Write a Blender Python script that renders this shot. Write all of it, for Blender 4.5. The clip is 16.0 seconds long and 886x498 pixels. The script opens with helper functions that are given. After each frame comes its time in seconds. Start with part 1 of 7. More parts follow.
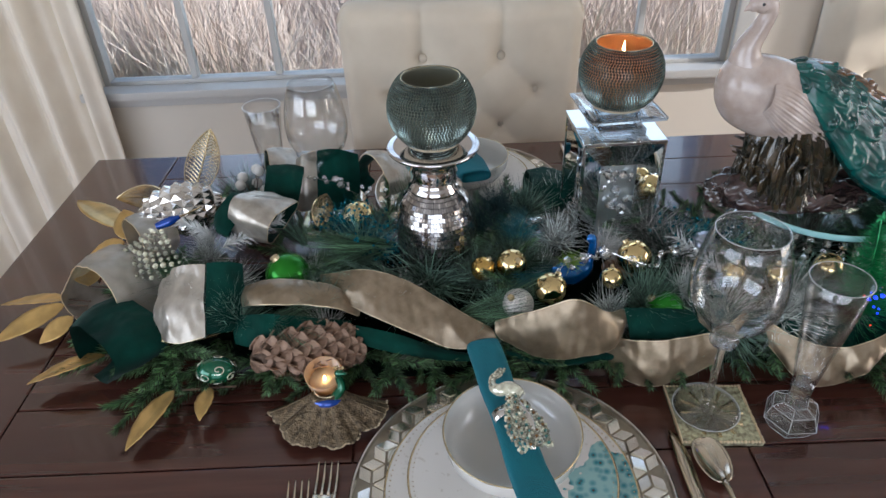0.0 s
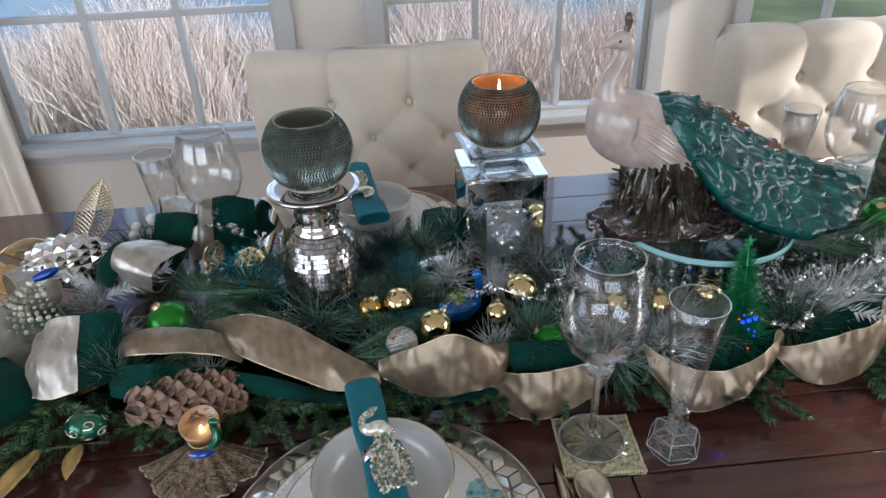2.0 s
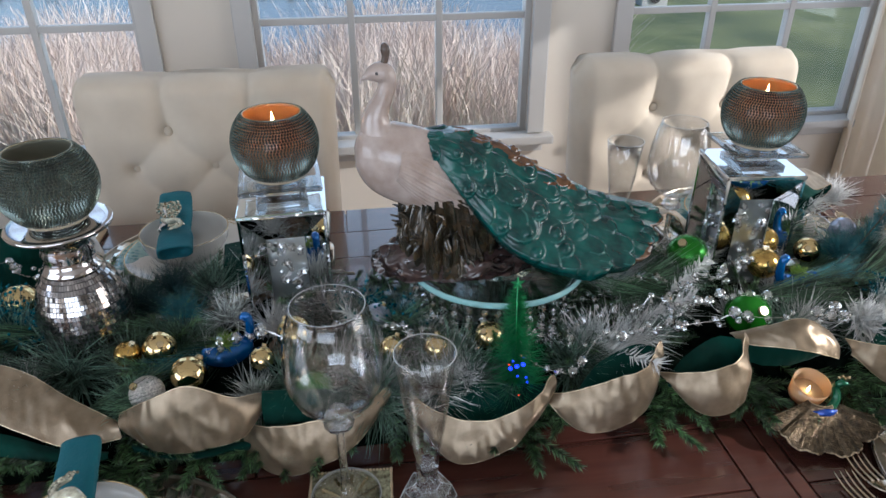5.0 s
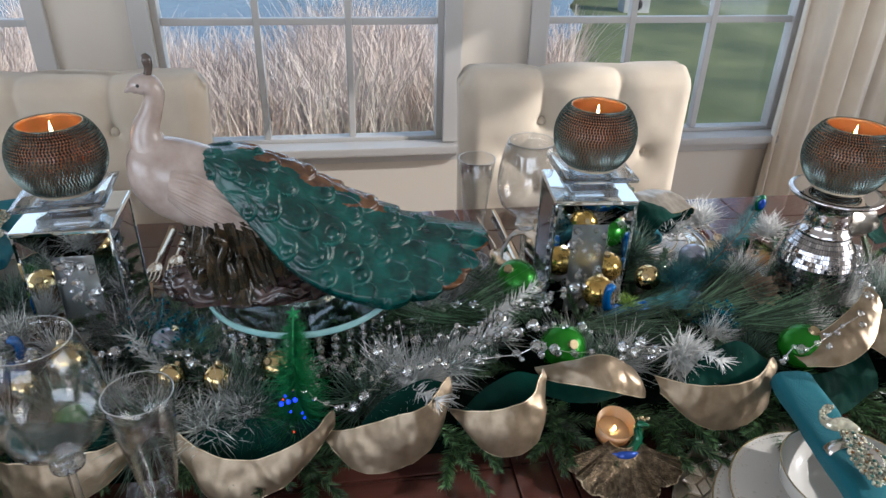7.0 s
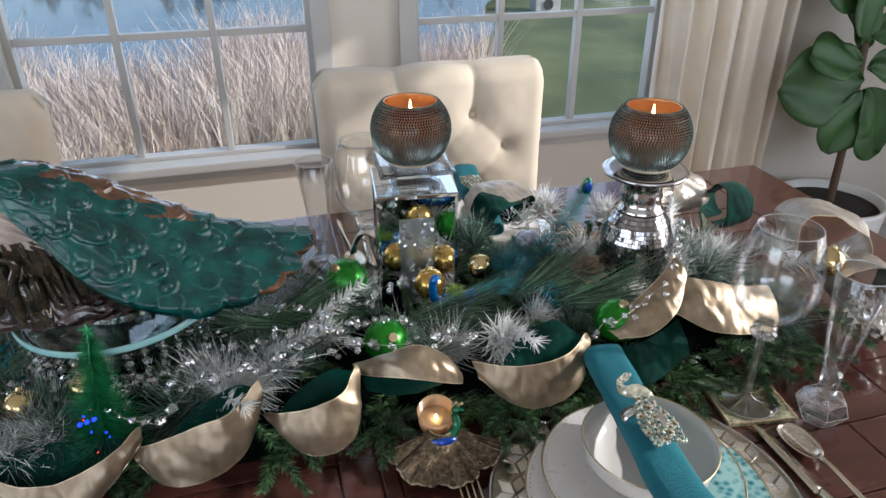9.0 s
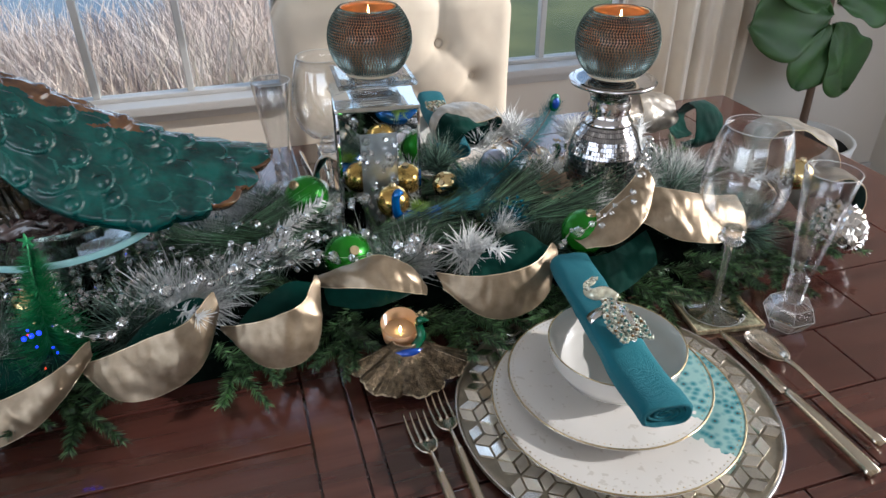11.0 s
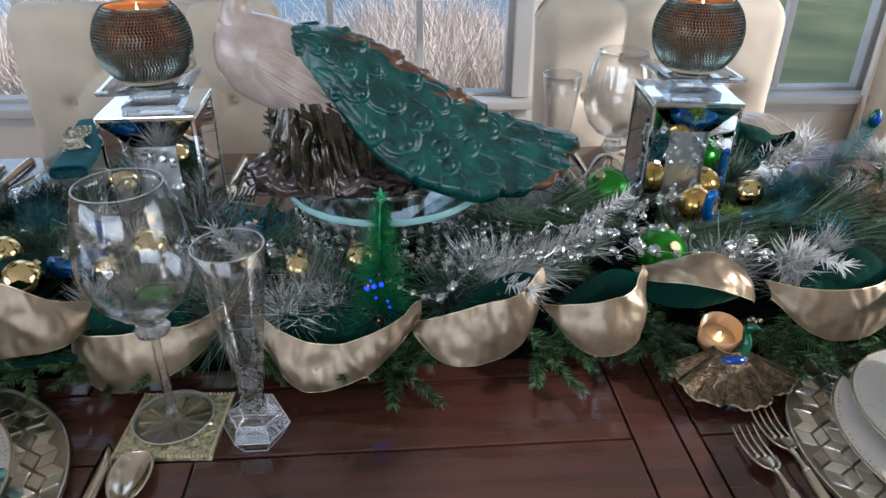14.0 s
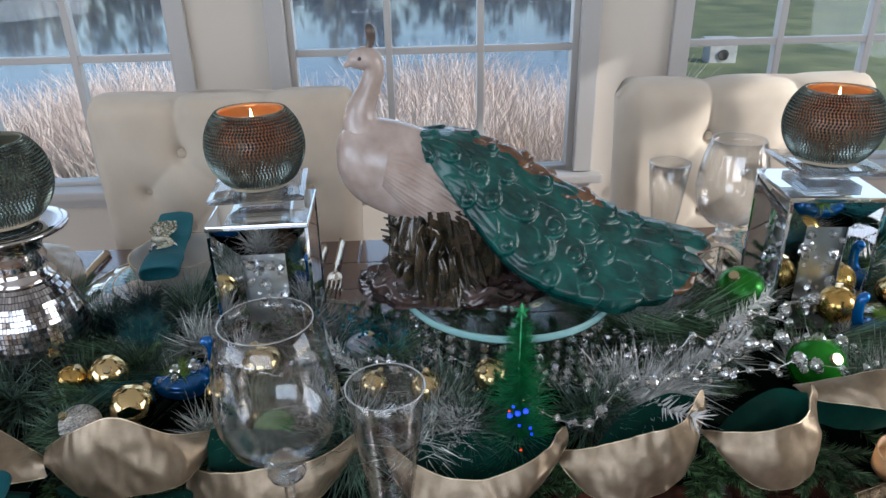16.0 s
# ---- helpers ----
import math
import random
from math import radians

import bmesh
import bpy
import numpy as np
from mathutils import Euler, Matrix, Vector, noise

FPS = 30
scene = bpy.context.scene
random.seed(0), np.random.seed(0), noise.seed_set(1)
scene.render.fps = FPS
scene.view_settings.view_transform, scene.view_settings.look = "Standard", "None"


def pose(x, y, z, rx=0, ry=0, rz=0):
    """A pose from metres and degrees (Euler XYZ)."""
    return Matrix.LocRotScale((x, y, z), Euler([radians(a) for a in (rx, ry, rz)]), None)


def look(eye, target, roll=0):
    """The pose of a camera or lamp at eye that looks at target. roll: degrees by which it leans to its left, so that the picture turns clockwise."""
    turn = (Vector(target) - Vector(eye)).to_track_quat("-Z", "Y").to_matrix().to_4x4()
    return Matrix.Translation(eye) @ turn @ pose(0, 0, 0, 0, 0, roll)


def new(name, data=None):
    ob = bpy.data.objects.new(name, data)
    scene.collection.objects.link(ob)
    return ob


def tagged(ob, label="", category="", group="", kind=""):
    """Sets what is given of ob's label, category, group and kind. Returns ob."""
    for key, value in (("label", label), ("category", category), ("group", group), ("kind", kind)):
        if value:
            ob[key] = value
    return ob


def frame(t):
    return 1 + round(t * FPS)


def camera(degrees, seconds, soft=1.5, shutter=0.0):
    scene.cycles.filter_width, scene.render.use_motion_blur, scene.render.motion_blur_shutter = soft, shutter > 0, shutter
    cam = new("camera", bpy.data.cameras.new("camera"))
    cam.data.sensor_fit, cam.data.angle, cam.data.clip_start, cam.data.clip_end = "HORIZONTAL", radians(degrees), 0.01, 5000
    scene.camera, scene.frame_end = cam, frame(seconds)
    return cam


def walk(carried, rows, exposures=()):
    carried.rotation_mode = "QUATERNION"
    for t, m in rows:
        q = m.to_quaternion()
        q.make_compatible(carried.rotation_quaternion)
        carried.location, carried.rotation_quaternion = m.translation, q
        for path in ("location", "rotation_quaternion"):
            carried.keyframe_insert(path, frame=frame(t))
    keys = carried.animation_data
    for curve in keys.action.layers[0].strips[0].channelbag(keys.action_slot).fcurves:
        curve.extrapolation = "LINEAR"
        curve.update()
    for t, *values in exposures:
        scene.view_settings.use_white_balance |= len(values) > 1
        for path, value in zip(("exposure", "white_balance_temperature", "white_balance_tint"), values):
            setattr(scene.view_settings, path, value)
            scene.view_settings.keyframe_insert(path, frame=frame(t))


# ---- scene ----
cam = camera(65.8, 16.0)
PATH = [
    (0, (0.005, 0.031, 1.367), (0.011, 1.674, 0.226), -2.3),
    (0.5, (0.022, 0.024, 1.357), (0.037, 1.689, 0.248), -2.6),
    (1, (0.047, 0.018, 1.351), (0.088, 1.708, 0.281), -2.8),
    (1.5, (0.077, 0.017, 1.354), (0.159, 1.722, 0.312), -2.7),
    (2, (0.099, 0.02, 1.349), (0.225, 1.737, 0.33), -2.3),
    (2.5, (0.126, 0.02, 1.349), (0.298, 1.741, 0.343), -1.8),
    (3, (0.157, 0.011, 1.346), (0.359, 1.734, 0.35), -1.5),
    (3.5, (0.195, 0.004, 1.342), (0.427, 1.73, 0.358), -1.1),
    (4, (0.238, 0.017, 1.343), (0.481, 1.744, 0.365), -1.1),
    (4.2, (0.255, 0.024, 1.343), (0.505, 1.751, 0.366), -0.9),
    (6.3, (0.483, 0.066, 1.344), (0.716, 1.799, 0.372), 0.7),
    (6.5, (0.511, 0.067, 1.348), (0.75, 1.796, 0.372), 0.9),
    (7, (0.556, 0.068, 1.347), (0.837, 1.793, 0.375), 1.5),
    (7.5, (0.616, 0.056, 1.342), (0.893, 1.791, 0.388), 0.7),
    (8, (0.659, 0.045, 1.341), (0.977, 1.78, 0.398), 0.2),
    (8.5, (0.693, 0.033, 1.339), (1.057, 1.763, 0.404), -0.5),
    (9, (0.7, 0.029, 1.341), (1.15, 1.728, 0.387), -0.3),
    (9.2, (0.717, 0.022, 1.332), (1.161, 1.724, 0.381), -1.0),
    (11.3, (0.708, 0.015, 1.265), (1.214, 1.639, 0.213), -0.1),
    (11.5, (0.703, 0.013, 1.257), (1.192, 1.648, 0.215), -0.2),
    (12, (0.676, 0.017, 1.25), (1.11, 1.67, 0.212), 0.5),
    (12.5, (0.634, 0.022, 1.247), (0.997, 1.702, 0.223), 0.6),
    (13, (0.59, 0.03, 1.238), (0.873, 1.736, 0.232), 0.6),
    (13.5, (0.551, 0.041, 1.231), (0.758, 1.765, 0.239), 0.7),
    (14, (0.513, 0.052, 1.225), (0.648, 1.792, 0.249), 0.4),
    (14.5, (0.474, 0.065, 1.219), (0.56, 1.826, 0.274), 0.1),
    (15, (0.446, 0.086, 1.23), (0.516, 1.864, 0.315), -0.4),
    (15.5, (0.425, 0.111, 1.236), (0.503, 1.914, 0.374), -0.8),
    (16, (0.406, 0.132, 1.251), (0.485, 1.951, 0.424), -1.2),
]
walk(cam, [(t, look(eye, target, roll)) for t, eye, target, roll in PATH], exposures=[(0, 0.34, 5830, 13), (2.0, 0.29, 5720, 13), (4.0, 0.23, 5720, 13), (7.0, 0.12, 5860, 13), (12.0, 0.18, 5830, 13), (14.5, 0.20, 5700, 13), (16, 0.12, 5740, 13)])

# ---- world, sun, large lights ----
SUN_EL, SUN_AZ = 24.0, -20.0   # degrees above the horizon; from +x towards -y
world = bpy.data.worlds.new("world")
scene.world = world
world.use_nodes = True
wn = world.node_tree
wn.nodes.clear()
sky = wn.nodes.new("ShaderNodeTexSky")
sky.sky_type = "NISHITA"
sky.sun_disc = False
sky.sun_elevation = radians(SUN_EL)
sky.sun_rotation = radians(90 - SUN_AZ)
bgn = wn.nodes.new("ShaderNodeBackground")
bgn.inputs["Strength"].default_value = 0.15
wout = wn.nodes.new("ShaderNodeOutputWorld")
wn.links.new(sky.outputs[0], bgn.inputs[0])
wn.links.new(bgn.outputs[0], wout.inputs[0])

sun_data = bpy.data.lights.new("sun", "SUN")
sun_data.energy, sun_data.angle, sun_data.color = 3.7, radians(0.6), (1.0, 0.93, 0.82)
sun = new("sun", sun_data)
sv = Vector((math.cos(radians(SUN_EL)) * math.cos(radians(SUN_AZ)), math.cos(radians(SUN_EL)) * math.sin(radians(SUN_AZ)), math.sin(radians(SUN_EL))))
sun.matrix_world = look(sv * 10, (0, 0, 0))


def area_lamp(name, eye, target, sx, sy, watts, colour):
    d = bpy.data.lights.new(name, "AREA")
    d.shape, d.size, d.size_y, d.energy, d.color = "RECTANGLE", sx, sy, watts, colour
    o = new(name, d)
    o.matrix_world = look(eye, target)
    return o


# daylight at the right-hand side and the three windows in view; rear and left are added fill lamps in assumed openings
area_lamp("fill_rear", (-0.2, -3.42, 1.65), (0.3, 0.5, 0.9), 3.0, 1.6, 46, (0.93, 0.97, 1.0))
area_lamp("daylight_right", (3.02, 0.22, 1.28), (0, 0.6, 0.9), 1.7, 1.4, 15, (0.95, 0.98, 1.0))
area_lamp("fill_left", (-2.55, -0.9, 1.45), (0, 0.5, 0.8), 2.4, 1.4, 32, (0.93, 0.97, 1.0))
for k, wx in enumerate((-0.43, 0.475, 1.51)):
    area_lamp("daylight_window", (wx, 2.06, 1.4), (wx, 0, 0.9), 0.72, 1.3, 3.2, (0.80, 0.91, 1.0))

# ---- materials ----


def mk(name, col, rough=0.5, metal=0.0, var=0.15, scale=12.0, bump=0.0, bscale=120.0, col2=None, coat=0.0, trans=0.0, ior=1.5, sheen=0.0, glow=None, rand=0.0, stretch=(1, 1, 1), spec=0.5, detail=4.0, isle=None):
    m = bpy.data.materials.new(name)
    m.use_nodes = True
    nt = m.node_tree
    b = nt.nodes["Principled BSDF"]
    b.inputs["Roughness"].default_value = rough
    b.inputs["Metallic"].default_value = metal
    b.inputs["IOR"].default_value = ior
    b.inputs["Coat Weight"].default_value = coat
    b.inputs["Coat Roughness"].default_value = 0.05
    b.inputs["Transmission Weight"].default_value = trans
    b.inputs["Sheen Weight"].default_value = sheen
    b.inputs["Specular IOR Level"].default_value = spec
    tc = nt.nodes.new("ShaderNodeTexCoord")
    mp = nt.nodes.new("ShaderNodeMapping")
    mp.inputs["Scale"].default_value = stretch
    nt.links.new(tc.outputs["Object"], mp.inputs[0])
    nz = nt.nodes.new("ShaderNodeTexNoise")
    nz.inputs["Scale"].default_value, nz.inputs["Detail"].default_value = scale, detail
    nt.links.new(mp.outputs[0], nz.inputs["Vector"])
    rp = nt.nodes.new("ShaderNodeValToRGB")
    lo = [max(0, c * (1 - var)) for c in col] if col2 is None else col
    hi = [min(1, c * (1 + var)) for c in col] if col2 is None else col2
    rp.color_ramp.elements[0].color, rp.color_ramp.elements[1].color = (*lo, 1), (*hi, 1)
    rp.color_ramp.elements[0].position, rp.color_ramp.elements[1].position = 0.32, 0.68
    nt.links.new(nz.outputs["Fac"], rp.inputs[0])
    last = rp.outputs[0]
    if rand:
        oi = nt.nodes.new("ShaderNodeObjectInfo")
        hsv = nt.nodes.new("ShaderNodeHueSaturation")
        mr = nt.nodes.new("ShaderNodeMapRange")
        mr.inputs["To Min"].default_value, mr.inputs["To Max"].default_value = 1 - rand, 1 + rand
        nt.links.new(oi.outputs["Random"], mr.inputs[0])
        nt.links.new(mr.outputs[0], hsv.inputs["Value"])
        nt.links.new(last, hsv.inputs["Color"])
        last = hsv.outputs[0]
    if isle:
        ge = nt.nodes.new("ShaderNodeNewGeometry")
        hs2 = nt.nodes.new("ShaderNodeHueSaturation")
        pw2 = nt.nodes.new("ShaderNodeMath")
        pw2.operation, pw2.inputs[1].default_value = "POWER", 2.2
        mr2 = nt.nodes.new("ShaderNodeMapRange")
        mr2.inputs["To Min"].default_value, mr2.inputs["To Max"].default_value = isle
        nt.links.new(ge.outputs["Random Per Island"], pw2.inputs[0])
        nt.links.new(pw2.outputs[0], mr2.inputs[0])
        nt.links.new(mr2.outputs[0], hs2.inputs["Value"])
        nt.links.new(last, hs2.inputs["Color"])
        last = hs2.outputs[0]
    nt.links.new(last, b.inputs["Base Color"])
    if glow:
        b.inputs["Emission Color"].default_value, b.inputs["Emission Strength"].default_value = (*glow[:3], 1), glow[3]
    if bump:
        n2 = nt.nodes.new("ShaderNodeTexNoise")
        n2.inputs["Scale"].default_value, n2.inputs["Detail"].default_value = bscale, 3
        nt.links.new(mp.outputs[0], n2.inputs["Vector"])
        bp = nt.nodes.new("ShaderNodeBump")
        bp.inputs["Strength"].default_value, bp.inputs["Distance"].default_value = bump, 0.002
        nt.links.new(n2.outputs["Fac"], bp.inputs["Height"])
        nt.links.new(bp.outputs[0], b.inputs["Normal"])
    return m


def thin_glass(name, tint=(1, 1, 1), edge=0.32, power=2.4, base=0.035):
    """Thin clear glass: what is behind shows through, gloss rises at grazing angles."""
    m = bpy.data.materials.new(name)
    m.use_nodes = True
    nt = m.node_tree
    nt.nodes.clear()
    out = nt.nodes.new("ShaderNodeOutputMaterial")
    tr = nt.nodes.new("ShaderNodeBsdfTransparent")
    tr.inputs[0].default_value = (*tint, 1)
    gl = nt.nodes.new("ShaderNodeBsdfGlossy")
    gl.inputs["Roughness"].default_value = 0.02
    lw = nt.nodes.new("ShaderNodeLayerWeight")
    lw.inputs[0].default_value = 0.5
    pw = nt.nodes.new("ShaderNodeMath")
    pw.operation = "POWER"
    pw.inputs[1].default_value = power
    nt.links.new(lw.outputs["Facing"], pw.inputs[0])
    ml = nt.nodes.new("ShaderNodeMath")
    ml.operation = "MULTIPLY_ADD"
    ml.inputs[1].default_value, ml.inputs[2].default_value = edge, base
    nt.links.new(pw.outputs[0], ml.inputs[0])
    mx = nt.nodes.new("ShaderNodeMixShader")
    nt.links.new(ml.outputs[0], mx.inputs[0])
    nt.links.new(tr.outputs[0], mx.inputs[1])
    nt.links.new(gl.outputs[0], mx.inputs[2])
    nt.links.new(mx.outputs[0], out.inputs[0])
    return m


def glowing(name, col):
    """Frosted coloured glass that passes the light of what burns inside it."""
    m = bpy.data.materials.new(name)
    m.use_nodes = True
    nt = m.node_tree
    nt.nodes.clear()
    out = nt.nodes.new("ShaderNodeOutputMaterial")
    df, tl = nt.nodes.new("ShaderNodeBsdfDiffuse"), nt.nodes.new("ShaderNodeBsdfTranslucent")
    gl = nt.nodes.new("ShaderNodeBsdfGlossy")
    gl.inputs["Roughness"].default_value = 0.2
    nz = nt.nodes.new("ShaderNodeTexNoise")
    nz.inputs["Scale"].default_value = 60
    rp = nt.nodes.new("ShaderNodeValToRGB")
    rp.color_ramp.elements[0].color, rp.color_ramp.elements[1].color = (*[c * 0.8 for c in col], 1), (*col, 1)
    nt.links.new(nz.outputs["Fac"], rp.inputs[0])
    m1, m2 = nt.nodes.new("ShaderNodeMixShader"), nt.nodes.new("ShaderNodeMixShader")
    m1.inputs[0].default_value, m2.inputs[0].default_value = 0.55, 0.06
    for n in (df, tl):
        nt.links.new(rp.outputs[0], n.inputs[0])
    nt.links.new(df.outputs[0], m1.inputs[1])
    nt.links.new(tl.outputs[0], m1.inputs[2])
    nt.links.new(m1.outputs[0], m2.inputs[1])
    nt.links.new(gl.outputs[0], m2.inputs[2])
    nt.links.new(m2.outputs[0], out.inputs[0])
    return m


def woven(name, col, col2, scale, rough, sheen, metal=0.0, bump=0.25, glint=0.0):
    """Cloth with a visible weave from two crossed waves, and slow stains."""
    m = mk(name, col, rough, metal, 0.1, 9, sheen=sheen, col2=col2)
    nt = m.node_tree
    b = nt.nodes["Principled BSDF"]
    tc = nt.nodes["Texture Coordinate"]
    hs = []
    for axis in ("X", "Z"):
        wv = nt.nodes.new("ShaderNodeTexWave")
        wv.bands_direction = axis
        wv.inputs["Scale"].default_value, wv.inputs["Distortion"].default_value = scale, 1.5
        nt.links.new(tc.outputs["Object"], wv.inputs["Vector"])
        hs.append(wv.outputs["Fac"])
    ad = nt.nodes.new("ShaderNodeMath")
    nt.links.new(hs[0], ad.inputs[0])
    nt.links.new(hs[1], ad.inputs[1])
    bp = nt.nodes.new("ShaderNodeBump")
    bp.inputs["Strength"].default_value, bp.inputs["Distance"].default_value = bump, 0.001
    nt.links.new(ad.outputs[0], bp.inputs["Height"])
    nt.links.new(bp.outputs[0], b.inputs["Normal"])
    return m


def wood(name, dark, light, rough, scale=3.0, along=(1, 14, 14), coat=0.0):
    m = mk(name, dark, rough, 0, 0.2, scale, col2=light, stretch=along, rand=0.18, coat=coat, detail=8, bump=0.08, bscale=18)
    return m


M = {}
M["wall"] = mk("wall_paint", (0.60, 0.55, 0.48), 0.8, var=0.03, scale=2, bump=0.05, bscale=200)
M["white"] = mk("white_trim_paint", (0.45, 0.44, 0.425), 0.45, var=0.03, scale=3, bump=0.03)
M["ceiling"] = mk("ceiling_paint", (0.8, 0.79, 0.76), 0.9, var=0.02)
M["floor"] = wood("oak_floor", (0.20, 0.12, 0.07), (0.32, 0.20, 0.11), 0.35)
M["table"] = wood("mahogany", (0.049, 0.017, 0.0135), (0.096, 0.035, 0.025), 0.20, coat=0.75)
M["linen"] = woven("ivory_linen", (0.56, 0.475, 0.37), (0.65, 0.565, 0.45), 260, 0.85, 0.15, bump=0.10)
M["curtain"] = woven("cream_curtain", (0.74, 0.66, 0.55), (0.82, 0.75, 0.64), 200, 0.85, 0.2, bump=0.2)
M["pane"] = thin_glass("window_glass", (0.96, 0.98, 0.98), 0.6)
M["glass"] = thin_glass("clear_glass", (0.99, 0.993, 0.995), 0.80, 3.2, 0.085)
M["crystal"] = thin_glass("crystal", (0.985, 0.99, 0.995), 0.9, 2.0, 0.18)
cn = M["crystal"].node_tree
c_out = [n for n in cn.nodes if n.type == "OUTPUT_MATERIAL"][0]
c_thin = c_out.inputs[0].links[0].from_socket
c_ref = cn.nodes.new("ShaderNodeBsdfGlass")
c_ref.inputs["IOR"].default_value, c_ref.inputs["Roughness"].default_value = 1.45, 0.0
c_mix = cn.nodes.new("ShaderNodeMixShader")
c_mix.inputs[0].default_value = 0.55
cn.links.new(c_thin, c_mix.inputs[1])
cn.links.new(c_ref.outputs[0], c_mix.inputs[2])
cn.links.new(c_mix.outputs[0], c_out.inputs[0])
M["plate_glass"] = mk("edge_green_glass", (0.45, 0.80, 0.80), 0.12, var=0.05, trans=0.35, ior=1.45)
# pale glass for rims and facet edges, standing in for bright highlights there
M["edge_glint"] = mk("pale_edge_glint", (0.86, 0.90, 0.90), 0.10, var=0.05, trans=0.45, ior=1.45, coat=0.5)
M["disc_glass"] = thin_glass("plate_disc_glass", (0.86, 0.95, 0.94), 0.8)
M["bead"] = thin_glass("clear_bead", (0.985, 0.99, 0.99), 0.80, 1.4, 0.30)
M["mirror"] = mk("mirror", (0.82, 0.86, 0.87), 0.03, 1.0, var=0.03, scale=20)
M["chrome"] = mk("smoked_chrome", (0.60, 0.57, 0.57), 0.10, 1.0, var=0.1, scale=15)
M["vase_tile"] = mk("smoked_mirror_tile", (0.50, 0.48, 0.48), 0.14, 1.0, var=0.2, scale=60, isle=(0.7, 1.5))
M["soft_mirror"] = mk("frosted_mirror", (0.66, 0.71, 0.73), 0.34, 1.0, var=0.15, scale=40)
M["dark_grout"] = mk("dark_grout", (0.06, 0.055, 0.055), 0.6)
M["tile"] = mk("mirror_tile", (0.88, 0.84, 0.76), 0.20, 1.0, var=0.12, scale=30, rand=0.22)
M["charger"] = mk("charger_backing", (0.30, 0.26, 0.2), 0.35, 0.7, var=0.2, scale=60)
M["china"] = mk("white_china", (0.68, 0.655, 0.615), 0.12, var=0.02, coat=0.3)
M["gold_rim"] = mk("gilt_rim", (0.62, 0.50, 0.30), 0.25, 0.9)
M["gold_flat"] = mk("champagne_steel", (0.66, 0.57, 0.45), 0.16, 1.0, var=0.06, scale=20)
M["teal_cloth"] = woven("teal_napkin", (0.002, 0.105, 0.14), (0.004, 0.155, 0.195), 420, 0.85, 0.04, bump=0.35)
M["velvet"] = mk("green_velvet", (0.001, 0.018, 0.013), 0.8, var=0.25, scale=22, bump=0.15, bscale=300, col2=(0.003, 0.046, 0.033), sheen=0.07, spec=0.08)
M["organza"] = mk("champagne_organza", (0.215, 0.163, 0.106), 0.31, 0.70, 0.2, 60, bump=0.18, bscale=900, col2=(0.330, 0.258, 0.178), detail=8)
M["silver_ribbon"] = mk("silver_organza", (0.36, 0.32, 0.27), 0.30, 0.60, 0.2, 60, bump=0.16, bscale=900, col2=(0.54, 0.49, 0.42), detail=6)
M["sheer"] = mk("sheer_organza", (0.40, 0.36, 0.30), 0.4, 0.3, 0.2, 38, bump=0.4, bscale=420, col2=(0.58, 0.53, 0.46))
sn = M["sheer"].node_tree
s_tr, s_mx = sn.nodes.new("ShaderNodeBsdfTransparent"), sn.nodes.new("ShaderNodeMixShader")
s_mx.inputs[0].default_value = 0.58
s_out = [n for n in sn.nodes if n.type == "OUTPUT_MATERIAL"][0]
sn.links.new(s_tr.outputs[0], s_mx.inputs[1])
sn.links.new(sn.nodes["Principled BSDF"].outputs[0], s_mx.inputs[2])
sn.links.new(s_mx.outputs[0], s_out.inputs[0])
M["gold_edge"] = mk("gilt_wire_edge", (0.62, 0.50, 0.33), 0.35, 0.7)
M["fir"] = mk("fir_needle", (0.050, 0.096, 0.040), 0.40, var=0.4, scale=40, rand=0.35, isle=(0.2, 4.2))
M["pine"] = mk("pine_needle", (0.105, 0.175, 0.130), 0.5, var=0.35, scale=40, rand=0.3, isle=(0.3, 2.6))
M["bright_pine"] = mk("bright_pine_needle", (0.055, 0.105, 0.058), 0.45, var=0.35, scale=40, rand=0.3, isle=(0.25, 3.0))
M["snow"] = mk("flocked_needle", (0.82, 0.82, 0.80), 0.7, var=0.1, scale=60, rand=0.1, isle=(0.8, 1.15))
M["frost"] = mk("frosted_needle", (0.54, 0.57, 0.54), 0.6, var=0.5, scale=60, rand=0.2, isle=(0.4, 2.0))
M["mauve"] = mk("grey_mauve_needle", (0.34, 0.32, 0.31), 0.5, var=0.2, scale=60, rand=0.2, isle=(0.35, 2.2))
M["tinsel"] = mk("silver_tinsel", (0.80, 0.80, 0.78), 0.30, 0.25, var=0.1, scale=60, isle=(0.7, 1.2))
M["stem"] = mk("twig", (0.09, 0.055, 0.035), 0.8)
# near-black filler colour stands in for the shade between and under the sprigs
M["core"] = mk("garland_shade_core", (0.002, 0.0045, 0.003), 0.95, var=0.5, scale=60, bump=1.0, bscale=150, spec=0.03)
M["gold"] = mk("gold_ball", (0.72, 0.55, 0.27), 0.09, 1.0, var=0.08)
M["amber_ball"] = mk("amber_mercury_ball", (0.62, 0.40, 0.12), 0.16, 0.9, var=0.3, scale=60)
M["green_ball"] = mk("satin_green_ball", (0.02, 0.20, 0.012), 0.24, 0.55, var=0.12, scale=10)
M["glitter"] = mk("silver_glitter", (0.62, 0.58, 0.54), 0.35, 0.7, var=0.4, scale=600, bump=0.8, bscale=900)
M["silver"] = mk("antique_silver", (0.72, 0.69, 0.66), 0.16, 1.0, var=0.15)
M["pearl"] = mk("iridescent_pearl", (0.45, 0.47, 0.58), 0.12, 0.5, var=0.3, scale=30)
M["goldleaf"] = mk("gold_magnolia_leaf", (0.55, 0.36, 0.13), 0.36, 0.65, var=0.2, scale=35, bump=0.2, bscale=90)
